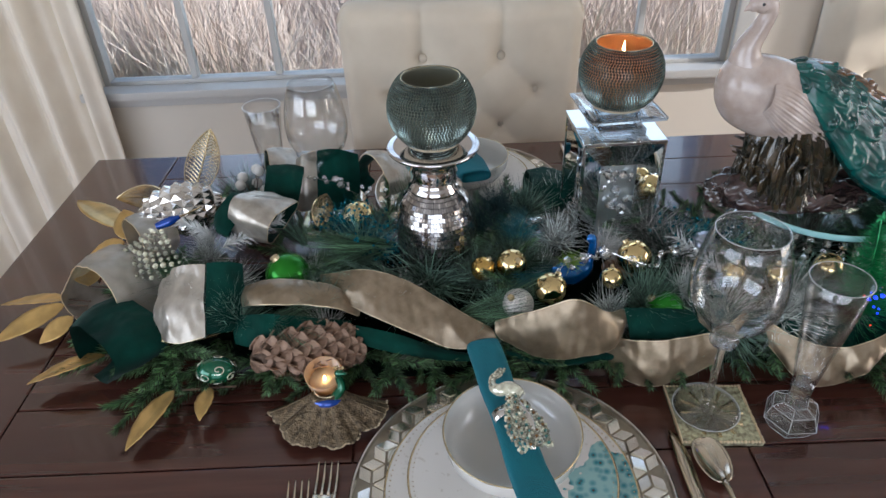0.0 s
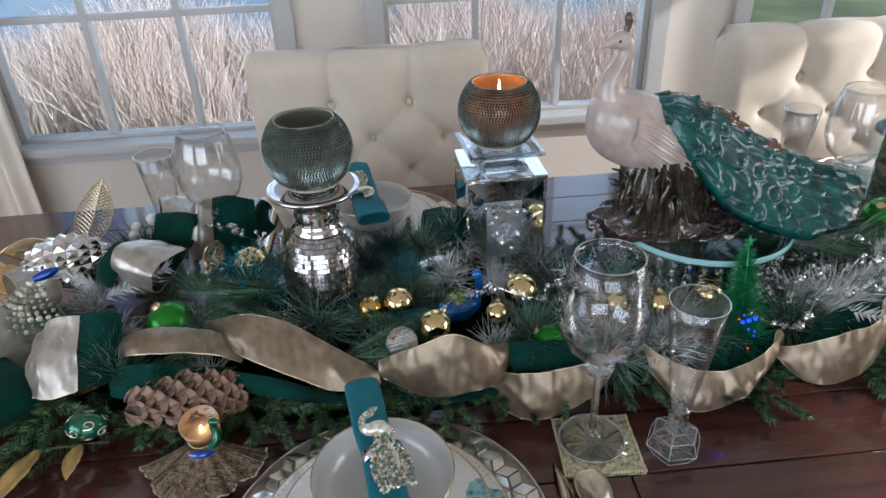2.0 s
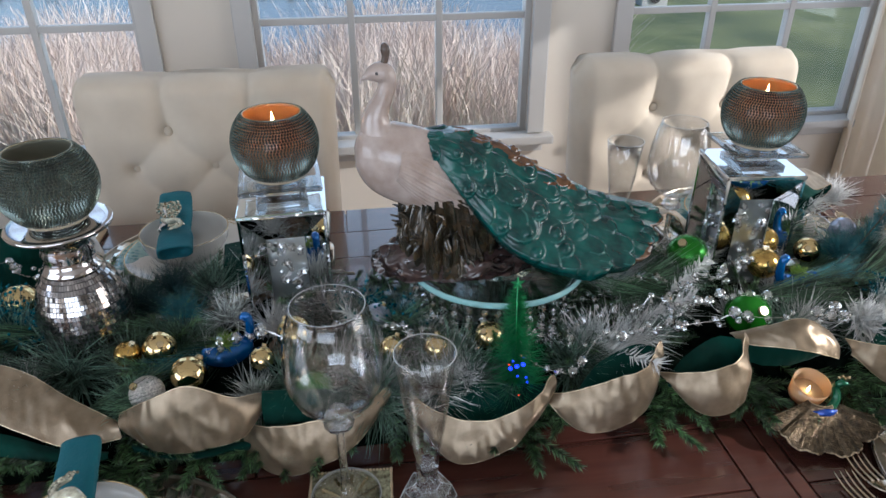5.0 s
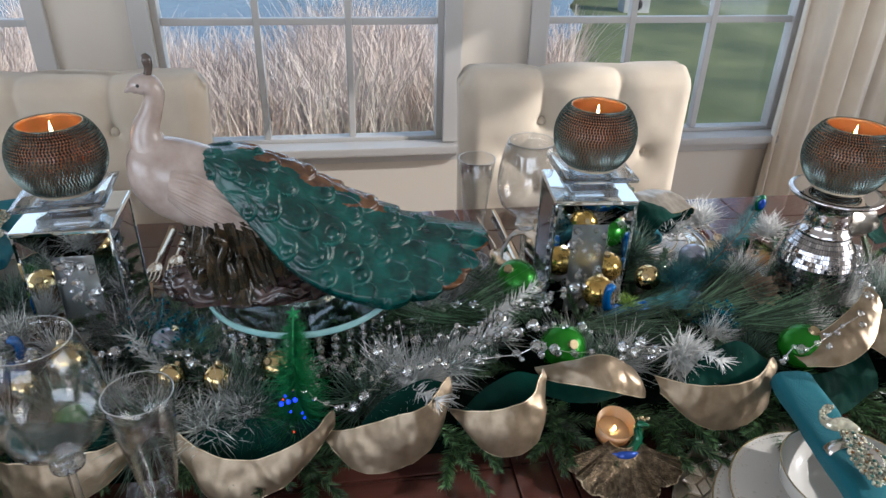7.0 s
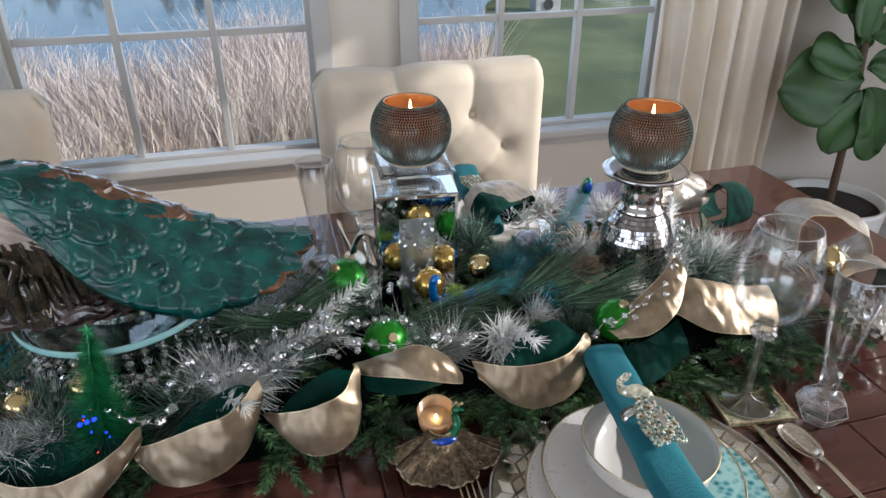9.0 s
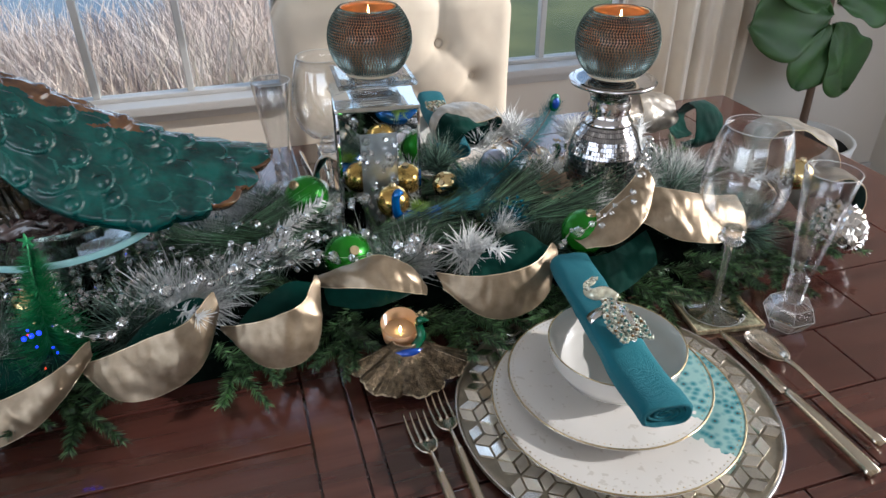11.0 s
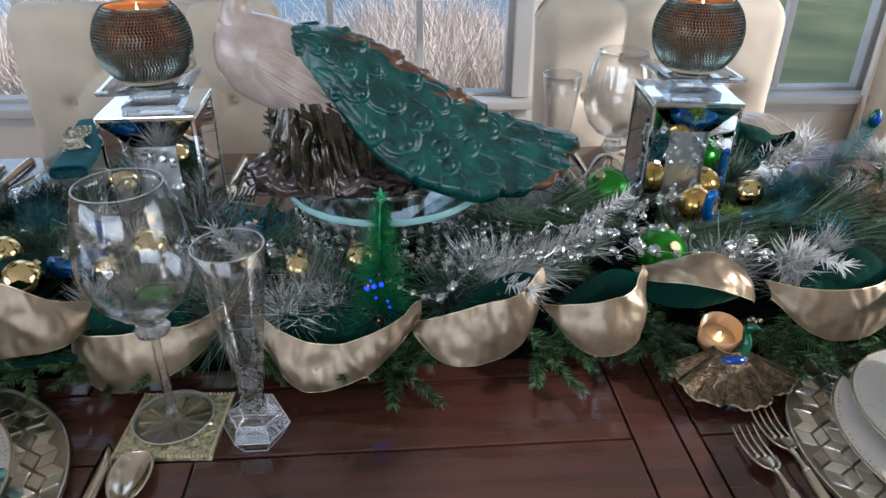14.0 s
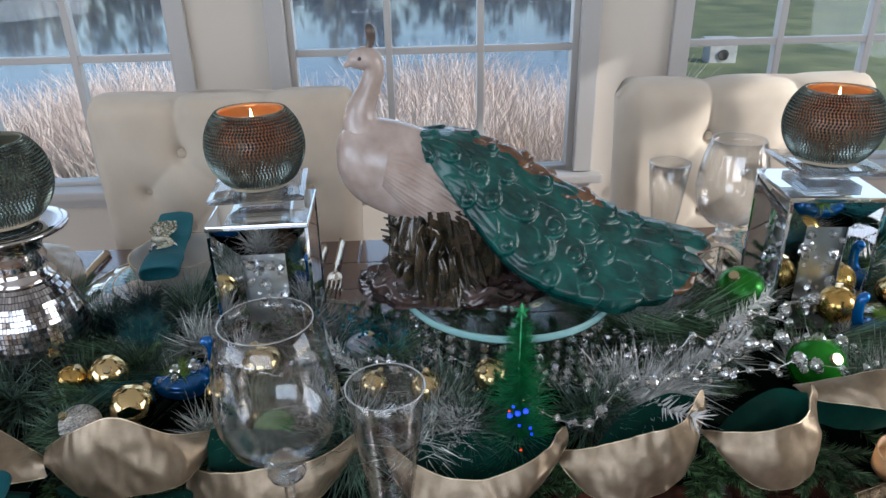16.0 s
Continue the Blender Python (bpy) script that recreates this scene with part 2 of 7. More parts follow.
M["cone"] = mk("pine_cone", (0.10, 0.048, 0.028), 0.7, var=0.3, scale=60, col2=(0.34, 0.22, 0.15))
M["blue"] = mk("blue_glass_bird", (0.005, 0.11, 0.36), 0.10, 0.5, var=0.3, scale=40, coat=0.5)
M["lime"] = mk("lime_fluff", (0.18, 0.30, 0.04), 0.8, var=0.3, scale=80)
M["feather"] = mk("teal_feather", (0.008, 0.10, 0.115), 0.55, var=0.5, scale=60, rand=0.2)
M["dark_feather"] = mk("dark_feather", (0.004, 0.03, 0.032), 0.5, var=0.5, scale=60)
M["tealglit"] = mk("teal_glitter_spray", (0.01, 0.20, 0.26), 0.25, 0.7, var=0.7, scale=200)
M["foil"] = mk("green_foil", (0.03, 0.28, 0.10), 0.32, 0.45, var=0.4, scale=90)
M["porcelain"] = mk("pink_white_glaze", (0.38, 0.295, 0.25), 0.24, var=0.08, scale=45, coat=0.3, col2=(0.53, 0.44, 0.395), bump=0.3, bscale=110, detail=6)
M["teal_glaze"] = mk("teal_glaze", (0.001, 0.030, 0.028), 0.27, var=0.3, scale=38, coat=0.12, col2=(0.005, 0.105, 0.088), bump=0.05, bscale=90)
M["teal_dome"] = mk("teal_dome_glaze", (0.006, 0.080, 0.070), 0.27, var=0.3, scale=60, coat=0.12, col2=(0.022, 0.15, 0.13))
M["brown_glaze"] = mk("amber_brown_glaze", (0.06, 0.026, 0.013), 0.14, var=0.4, scale=50, coat=0.7, col2=(0.19, 0.088, 0.035))
M["crest_glaze"] = mk("grey_brown_crest_glaze", (0.10, 0.075, 0.062), 0.25, var=0.3, scale=80, coat=0.3)
M["rock_glaze"] = mk("mauve_rock_glaze", (0.008, 0.004, 0.004), 0.13, var=0.4, scale=60, coat=0.6, col2=(0.085, 0.052, 0.047), bump=0.3, bscale=70)
M["reed_glaze"] = mk("dark_reed_glaze", (0.007, 0.010, 0.008), 0.16, var=0.4, scale=70, coat=0.6, col2=(0.055, 0.036, 0.017))
M["wax"] = mk("ivory_wax", (0.80, 0.68, 0.50), 0.5, var=0.04)
M["flame"] = mk("flame", (1.0, 0.7, 0.3), 0.5, glow=(1.0, 0.62, 0.22, 30.0))
M["globe"] = glowing("amber_globe_glass", (0.62, 0.33, 0.17))
M["globe_unlit"] = mk("smoky_globe_glass", (0.26, 0.26, 0.20), 0.3, var=0.1, trans=0.3, ior=1.1)
M["globe_bead"] = mk("teal_bronze_bead", (0.075, 0.085, 0.075), 0.26, 0.85, var=0.5, scale=130, col2=(0.20, 0.26, 0.24))
M["gem"] = mk("crystal_gem", (0.82, 0.77, 0.60), 0.12, 0.45, var=0.3, scale=220, coat=0.6, isle=(0.35, 1.25))
M["gem_teal"] = mk("teal_gem", (0.09, 0.26, 0.24), 0.06, 0.5, var=0.4, scale=160, coat=0.6)
M["gem_amber"] = mk("amber_gem", (0.30, 0.15, 0.05), 0.08, 0.5, var=0.4, scale=160, coat=0.6)
M["filigree"] = mk("bronze_bead_filigree", (0.055, 0.040, 0.026), 0.28, 0.85, var=0.6, scale=190, bump=1.0, bscale=520, col2=(0.19, 0.14, 0.085))
M["cobalt"] = mk("cobalt_enamel", (0.005, 0.05, 0.32), 0.12, 0.4, coat=0.6)
M["emerald"] = mk("emerald_enamel", (0.003, 0.10, 0.045), 0.12, 0.4, coat=0.6)
M["votive"] = glowing("votive_cup_glass", (0.80, 0.55, 0.32))
M["mosaic_coaster"] = mk("gilt_glass_coaster", (0.74, 0.63, 0.42), 0.25, 0.6, var=0.6, scale=180, bump=0.7, bscale=320)
M["reed"] = mk("dry_reed", (0.60, 0.46, 0.38), 0.8, var=0.35, scale=1.6, col2=(0.94, 0.84, 0.77), detail=7)
M["lawn"] = mk("lawn", (0.08, 0.115, 0.05), 0.9, var=0.3, scale=0.8, bump=0.4, bscale=30, col2=(0.23, 0.26, 0.11))
M["water"] = mk("pond_water", (0.20, 0.25, 0.31), 0.06, var=0.1, scale=1, bump=0.12, bscale=1.2, spec=0.9)
M["woods"] = mk("autumn_woods", (0.045, 0.07, 0.025), 0.85, var=0.3, scale=0.12, col2=(0.12, 0.085, 0.045), isle=(0.6, 1.6))
M["stone"] = mk("pale_stone", (0.55, 0.54, 0.52), 0.8, var=0.15, scale=6)
M["fig_leaf"] = mk("fig_leaf", (0.018, 0.050, 0.012), 0.55, var=0.25, scale=10, bump=0.2, bscale=40, col2=(0.035, 0.10, 0.02))
M["pot"] = mk("white_pot", (0.72, 0.70, 0.66), 0.5, var=0.05)
M["soil"] = mk("soil", (0.02, 0.014, 0.01), 0.95, var=0.4, scale=60, bump=0.8, bscale=120)
M["red_led"] = mk("red_bulb", (0.6, 0.03, 0.02), 0.2, glow=(1, 0.08, 0.03, 1.0))
M["blue_led"] = mk("blue_bulb", (0.05, 0.05, 0.8), 0.2, glow=(0.01, 0.03, 1, 3.0))

# ---- mesh helpers ----


def thing(name, at=(0, 0, 0), label="", category="", group="", kind="", rz=0.0):
    ob = new(name)
    ob.matrix_basis = pose(*at, 0, 0, rz)
    ob.empty_display_size = 0.02
    return tagged(ob, label, category, group, kind)


def part(name, bm, material, parent=None, label="", smooth=False, m=None, kind=""):
    me = bm if isinstance(bm, bpy.types.Mesh) else bpy.data.meshes.new(name)
    if me is not bm:
        bm.to_mesh(me)
        bm.free()
        for mat in (material if isinstance(material, (list, tuple)) else [material]):
            me.materials.append(mat)
        if smooth:
            me.shade_smooth()
    ob = new(name, me)
    if parent:
        ob.parent = parent
    if m is not None:
        ob.matrix_basis = m
    return tagged(ob, label, kind=kind)


def box(x0, x1, y0, y1, z0, z1, bevel=0.0, bm=None):
    bm = bm or bmesh.new()
    m = Matrix.Translation(((x0 + x1) / 2, (y0 + y1) / 2, (z0 + z1) / 2)) @ Matrix.Diagonal((x1 - x0, y1 - y0, z1 - z0, 1))
    r = bmesh.ops.create_cube(bm, size=1, matrix=m)
    if bevel:
        es = list({e for v in r["verts"] for e in v.link_edges})
        bmesh.ops.bevel(bm, geom=es, offset=bevel, segments=2, profile=0.7, affect="EDGES")
    return bm


def lathe(profile, seg=40, bm=None, at=(0, 0, 0), sx=1.0, sy=1.0):
    """Turned body from (radius, height) pairs; a radius of 0 closes it."""
    bm = bm or bmesh.new()
    rings = []
    for r, z in profile:
        if r < 1e-6:
            rings.append([bm.verts.new((at[0], at[1], at[2] + z))])
        else:
            rings.append([bm.verts.new((at[0] + sx * r * math.cos(2 * math.pi * i / seg), at[1] + sy * r * math.sin(2 * math.pi * i / seg), at[2] + z)) for i in range(seg)])
    for a, b in zip(rings, rings[1:]):
        for i in range(seg):
            j = (i + 1) % seg
            if len(a) == 1 and len(b) > 1:
                bm.faces.new((a[0], b[j], b[i]))
            elif len(b) == 1 and len(a) > 1:
                bm.faces.new((a[i], a[j], b[0]))
            elif len(a) > 1:
                bm.faces.new((a[i], a[j], b[j], b[i]))
    bmesh.ops.recalc_face_normals(bm, faces=bm.faces[:])
    return bm


def spline(pts, n):
    """n points of a Catmull-Rom curve through pts (any dimension)."""
    P = np.array(pts, float)
    P = np.vstack([2 * P[0] - P[1], P, 2 * P[-1] - P[-2]])
    out = []
    for s in np.linspace(0, len(pts) - 1 - 1e-6, n):
        i = int(s)
        u = s - i
        a, b, c, d = P[i:i + 4]
        out.append(0.5 * (2 * b + (c - a) * u + (2 * a - 5 * b + 4 * c - d) * u * u + (3 * b - a - 3 * c + d) * u ** 3))
    return np.array(out)


def tube(pts, radii, seg=8, n=None, bm=None, sy=1.0):
    """A round rod along pts with a radius at each."""
    bm = bm or bmesh.new()
    R = radii if hasattr(radii, "__len__") else [radii] * len(pts)
    rows = spline([(*p, r) for p, r in zip(pts, R)], n or len(pts) * 4)
    rings = []
    nrm = None
    for i, q in enumerate(rows):
        p = Vector(q[:3])
        t = Vector(rows[min(i + 1, len(rows) - 1)][:3]) - Vector(rows[max(i - 1, 0)][:3])
        t.normalize()
        nrm = nrm or t.orthogonal()
        nrm = (nrm - t * nrm.dot(t)).normalized()
        bi = t.cross(nrm)
        r = max(float(q[3]), 1e-5)
        rings.append([bm.verts.new(p + nrm * (r * math.cos(2 * math.pi * k / seg)) + bi * (r * sy * math.sin(2 * math.pi * k / seg))) for k in range(seg)])
    for a, b in zip(rings, rings[1:]):
        for i in range(seg):
            j = (i + 1) % seg
            bm.faces.new((a[i], a[j], b[j], b[i]))
    bm.faces.new(rings[0][::-1])
    bm.faces.new(rings[-1])
    return bm


def ball(r, at=(0, 0, 0), bm=None, seg=24, rings=14, s=(1, 1, 1)):
    bm = bm or bmesh.new()
    bmesh.ops.create_uvsphere(bm, u_segments=seg, v_segments=rings, radius=r, matrix=Matrix.Translation(at) @ Matrix.Diagonal((*s, 1)))
    return bm


def gems(bm, pts, r, sub=1, jitter=0.2, rng=None):
    rng = rng or random.Random(3)
    for p in pts:
        k = r * (1 + rng.uniform(-jitter, jitter))
        bmesh.ops.create_icosphere(bm, subdivisions=sub, radius=k, matrix=Matrix.Translation(p))
    return bm


def grid_mesh(rows, close=False, bm=None):
    """Quads between rows of points."""
    bm = bm or bmesh.new()
    vs = [[bm.verts.new(p) for p in row] for row in rows]
    for a, b in zip(vs, vs[1:]):
        k = len(a)
        for i in range(k if close else k - 1):
            bm.faces.new((a[i], a[(i + 1) % k], b[(i + 1) % k], b[i]))
    return bm


def needle_mesh(name, starts, ways, lens, r, material, extra=None):
    """Many thin three-sided needles as one mesh; extra: (points, radius) of a twig."""
    S, D = np.array(starts, float), np.array(ways, float)
    D /= np.linalg.norm(D, axis=1)[:, None]
    Ln = np.array(lens, float)[:, None]
    ref = np.where(np.abs(D[:, 2:3]) < 0.9, np.array([[0, 0, 1.0]]), np.array([[1.0, 0, 0]]))
    A = np.cross(D, ref)
    A /= np.linalg.norm(A, axis=1)[:, None]
    B = np.cross(D, A)
    k = len(S)
    V = np.empty((k, 4, 3))
    for i in range(3):
        a = 2 * math.pi * i / 3
        V[:, i] = S + D * Ln * 0.05 + r * (math.cos(a) * A + math.sin(a) * B)
    V[:, 3] = S + D * Ln
    base = np.arange(k)[:, None] * 4
    Fc = np.concatenate([base + np.array([[0, 1, 3]]), base + np.array([[1, 2, 3]]), base + np.array([[2, 0, 3]])])
    me = bpy.data.meshes.new(name)
    me.from_pydata(V.reshape(-1, 3).tolist(), [], Fc.tolist())
    me.materials.append(material)
    return me


def copy_part(ob, m, parent):
    o = ob.copy()
    scene.collection.objects.link(o)
    o.parent = parent
    o.matrix_basis = m
    return o


# ---- structure ----
WY0, WY1 = 1.93, 2.10
TOP = 2.25
WIN = [(-0.945, -0.180), (0.100, 0.850), (1.125, 1.895)]
wb = bmesh.new()
xs = [-2.6] + [v for w in WIN for v in w] + [3.1]
WYM = 1.992
for i in range(0, len(xs), 2):
    box(xs[i], xs[i + 1], WY0, WYM, 0, 2.6, bm=wb)
    box(xs[i] + (0.08 if i else 0), xs[i + 1] - (0.08 if i + 2 < len(xs) else 0), WYM, WY1, 0, 2.6, bm=wb)
for a, b in WIN:
    box(a, b, WY0, WYM, 0, 0.655, bm=wb)
    box(a - 0.08, b + 0.08, WYM, WY1, 0, 0.57, bm=wb)
    box(a, b, WY0, WYM, TOP, 2.6, bm=wb)
    box(a - 0.08, b + 0.08, WYM, WY1, TOP + 0.08, 2.6, bm=wb)
wall_n = tagged(part("wall_north", wb, M["wall"]), "cream painted wall with three tall windows", "wall", kind="structure")
# unseen wall, its opening added to let in fill from the left
wb = bmesh.new()
for a in ((-2.75, -2.6, -3.6, -2.2, 0, 2.6), (-2.75, -2.6, 0.4, 2.1, 0, 2.6), (-2.75, -2.6, -2.2, 0.4, 0, 0.7), (-2.75, -2.6, -2.2, 0.4, 2.2, 2.6)):
    box(*a, bm=wb)
tagged(part("wall_west", wb, M["wall"]), "unseen cream wall with an assumed wide opening", "wall", kind="structure")
# unseen wall, its opening trimmed so sun falls only towards the right
wb = bmesh.new()
for a in ((3.1, 3.25, -3.6, -0.7, 0, 2.6), (3.1, 3.25, 1.15, 2.1, 0, 2.6), (3.1, 3.25, -0.7, 1.15, 0, 0.5), (3.1, 3.25, -0.7, 1.15, 2.05, 2.6)):
    box(*a, bm=wb)
tagged(part("wall_east", wb, M["wall"]), "unseen cream wall with an assumed wide opening", "wall", kind="structure")
# unseen wall, its opening added to let in fill from the rear
wb = bmesh.new()
for a in ((-2.6, -1.8, -3.6, -3.45, 0, 2.6), (1.4, 3.1, -3.6, -3.45, 0, 2.6), (-1.8, 1.4, -3.6, -3.45, 0, 0.7), (-1.8, 1.4, -3.6, -3.45, 2.5, 2.6)):
    box(*a, bm=wb)
tagged(part("wall_south", wb, M["wall"]), "unseen cream wall with an assumed wide opening", "wall", kind="structure")
tagged(part("ceiling", box(-2.75, 3.25, -3.6, 2.1, 2.6, 2.7), M["ceiling"]), "plain white ceiling", "ceiling", kind="structure")
tagged(part("floor", box(-2.75, 3.25, -3.6, 2.1, -0.1, 0), M["floor"]), "brown oak floor", "floor", kind="structure")
tagged(part("baseboard", box(-2.6, 3.1, WY0 - 0.015, WY0 - 0.002, 0, 0.13, 0.004), M["white"]), "white painted baseboard", "baseboard", kind="structure")

for k, (a, b) in enumerate(WIN):
    w = thing("window_%d" % (k + 1), (0, 0, 0), "white double-hung window with grid muntins", "window", kind="structure")
    fr = bmesh.new()
    g0, g1, zb = a + 0.018, b - 0.018, 0.667
    for q in ((a, g0, 1.95, 1.990, 0.655, TOP), (g1, b, 1.95, 1.990, 0.655, TOP), (g0, g1, 1.95, 1.990, 0.655, zb), (g0, g1, 1.95, 1.990, TOP - 0.04, TOP)):
        box(*q, bevel=0.003, bm=fr)
    part("window_frame", fr, M["white"], w)
    step = (g1 - g0) / 3
    for i in (1, 2):
        part("muntin", box(g0 + step * i - 0.009, g0 + step * i + 0.009, 1.957, 1.985, zb, TOP - 0.04, 0.003), M["white"], w)
    for i in range(1, 5):
        z = 0.688 + 0.298 * i
        if z < TOP - 0.1:
            part("muntin", box(g0, g1, 1.960, 1.982, z - 0.009, z + 0.009, 0.003), M["white"], w)
    pn = part("pane", box(g0, g1, 1.968, 1.972, zb, TOP - 0.04), M["pane"], w)
    pn.visible_shadow = False
    # casing round the opening and the deep sill
    cs = bmesh.new()
    for q in ((a - 0.045, a + 0.004, WY0 - 0.018, WY0 - 0.001, 0.66, TOP + 0.05), (b - 0.004, b + 0.045, WY0 - 0.018, WY0 - 0.001, 0.66, TOP + 0.05), (a - 0.045, b + 0.045, WY0 - 0.02, WY0 - 0.001, TOP + 0.05, TOP + 0.12)):
        box(*q, bevel=0.004, bm=cs)
    part("casing", cs, M["white"], w)
    part("window_sill", box(a - 0.07, b + 0.07, WY0 - 0.045, 1.95, 0.632, 0.657, 0.006), M["white"], w)
    part("apron", box(a - 0.045, b + 0.045, WY0 - 0.018, WY0 - 0.001, 0.604, 0.631, 0.004), M["white"], w)

# ---- outdoors ----
GZ = -1.0
gb = bmesh.new()
bmesh.ops.create_grid(gb, x_segments=60, y_segments=60, size=150)
for v in gb.verts:
    v.co.y += 60
    v.co.z = GZ - 0.1 + 0.25 * noise.noise(v.co * 0.08)
    if v.co.y < 3.2 and abs(v.co.x) < 12:
        v.co.z = GZ - 0.2
tagged(part("ground", gb, M["lawn"], smooth=True), "green lawn sloping to a pond", "lawn", kind="structure")
rng = random.Random(5)
wr = []
for i in range(60):
    # right-hand bank from the reeds into the distance, then back along the left
    u = i / 59
    y = 8.0 + 87.0 * u * u
    wr.append((1.6 + 0.27 * y + 0.5 * math.sin(y * 0.5) + 0.3 * math.sin(y * 1.3), y, GZ + 0.16))
for i in range(20):
    u = i / 19
    wr.append((26 - 86 * u, 96 + 4 * math.sin(u * 5), GZ + 0.16))
for i in range(20):
    u = i / 19
    wr.append((-60 + 54 * u + math.sin(u * 9), 95 - 87 * u, GZ + 0.16))
wbm = bmesh.new()
wbm.faces.new([wbm.verts.new(p) for p in wr])
tagged(part("water", wbm, M["water"]), "still pond reflecting a pale blue sky", "pond", kind="structure")


def reeds(count, seed):
    rg = np.random.RandomState(seed)
    x = rg.uniform(-6, 3.6, count)
    y = 5.2 + rg.rand(count) ** 1.2 * 3.0 + 0.25 * np.sin(x * 1.7)
    keep = (x < 2.7 + 0.35 * (y - 6)) & (np.sin(x * 3.1 + y * 2.3) + np.sin(x * 1.3 - y) > -1.5)
    x, y = x[keep], y[keep]
    c = len(x)
    h = rg.uniform(0.55, 1.25, c) * (1 + 0.12 * np.sin(x * 2.1))
    lean = rg.normal(0, 0.22, (c, 2))
    w = rg.uniform(0.005, 0.011, c)
    ang = rg.uniform(0, math.pi, c)
    V, Fq = [], []
    for i in range(c):
        dx, dy = math.cos(ang[i]) * w[i], math.sin(ang[i]) * w[i]
        b = len(V)
        for s in (0, 0.35, 0.7, 1.0):
            px, py = x[i] + lean[i, 0] * h[i] * s * s, y[i] + lean[i, 1] * h[i] * s * s
            pz = GZ - 0.05 + h[i] * s * (1 - 0.1 * s)
            t = 1 - 0.8 * s
            V += [(px - dx * t, py - dy * t, pz), (px + dx * t, py + dy * t, pz)]
        Fq += [(b + 2 * j, b + 2 * j + 1, b + 2 * j + 3, b + 2 * j + 2) for j in range(3)]
    me = bpy.data.meshes.new("reeds")
    me.from_pydata(V, [], Fq)
    me.materials.append(M["reed"])
    return me


tagged(new("reeds", reeds(26000, 4)), "dense dry tan reeds along the pond", "reeds", kind="stuff")


def far_woods(seed):
    """Tree line on the far bank, which the pond mirrors."""
    rg = np.random.RandomState(seed)
    V, Fq = [], []
    for k in range(46):
        cx, cy, h = -75 + 2.5 * k + rg.uniform(-1.2, 1.2), 103 + rg.uniform(0, 5), rg.uniform(5, 15)
        b = len(V)
        V += [(cx - 0.2, cy, GZ - 0.2), (cx + 0.2, cy, GZ - 0.2), (cx + 0.08, cy, GZ + 0.8 * h), (cx - 0.08, cy, GZ + 0.8 * h)]
        Fq.append((b, b + 1, b + 2, b + 3))
        for _ in range(150):
            p = rg.normal(0, 1, 3) * np.array((1.3, 1.0, 0.22 * h))
            c = np.array((cx, cy, GZ + 0.60 * h)) + p * (1 - 0.25 * max(0, p[2]) / h)
            c[2] = max(c[2], GZ + 0.3)
            u, w = rg.normal(0, 0.42, 3), rg.normal(0, 0.42, 3)
            b = len(V)
            V += [tuple(c - u), tuple(c - w), tuple(c + u), tuple(c + w)]
            Fq.append((b, b + 1, b + 2, b + 3))
    me = bpy.data.meshes.new("far_woods")
    me.from_pydata(V, [], Fq)
    me.materials.append(M["woods"])
    return me


tagged(new("far_woods", far_woods(3)), "distant green and brown trees across the pond", "trees", kind="stuff")
st = thing("garden_block", (6.3, 13.2, GZ - 0.05), "pale stone block on the lawn", "stone block")
part("block", box(-0.26, 0.26, -0.16, 0.16, 0, 0.42, 0.02), M["stone"], st)
part("cap", box(-0.3, 0.3, -0.2, 0.2, 0.42, 0.50, 0.015), M["stone"], st)
part("drain_hole", lathe([(0, 0), (0.1, 0), (0.1, 0.02), (0.07, 0.02), (0.07, 0.005), (0, 0.005)], 24), M["dark_grout"], st, "dark round opening", m=pose(0, -0.161, 0.2, 90, 0, 0))


def curtain(x0, x1, y, folds, seed, label):
    rg = random.Random(seed)
    ph = [rg.uniform(0, 6) for _ in range(4)]
    rows = []
    n = 120
    for zi in range(26):
        z = 0.01 + 2.43 * zi / 25
        row = []
        for i in range(n):
            u = i / (n - 1)
            uu = u + 0.012 * math.sin(7 * u + ph[0]) + 0.006 * math.sin(z * 2 + ph[1])
            d = 0.035 * math.sin(2 * math.pi * folds * uu) + 0.014 * math.sin(2 * math.pi * folds * 2.3 * uu + ph[2] + z * 0.6)
            row.append((x0 + (x1 - x0) * u, y + d * (0.8 + 0.25 * (1 - zi / 25)), z))
        rows.append(row)
    bm = grid_mesh(rows)
    c = thing("curtain", (0, 0, 0), label, "curtain", "window curtains")
    p = part("drape", bm, M["curtain"], c, smooth=True)
    sm = p.modifiers.new("thick", "SOLIDIFY")
    sm.thickness = 0.003
    rod = thing("curtain_rod", (0, 0, 0), "slim metal curtain rod above the window", "curtain rod")
    part("rod", tube([(x0 - 0.1, y, 2.46), (x1 + 0.1, y, 2.46)], 0.012, 10), M["gold_flat"], rod)
    part("bracket", tube([(x0 + 0.04, y, 2.46), (x0 + 0.04, WY0, 2.44)], 0.008, 8), M["gold_flat"], rod)


curtain(1.86, 2.29, 1.862, 5.5, 1, "cream floor-length curtain hanging in soft folds")
curtain(-1.50, -0.905, 1.862, 5, 2, "cream floor-length curtain hanging in soft folds")

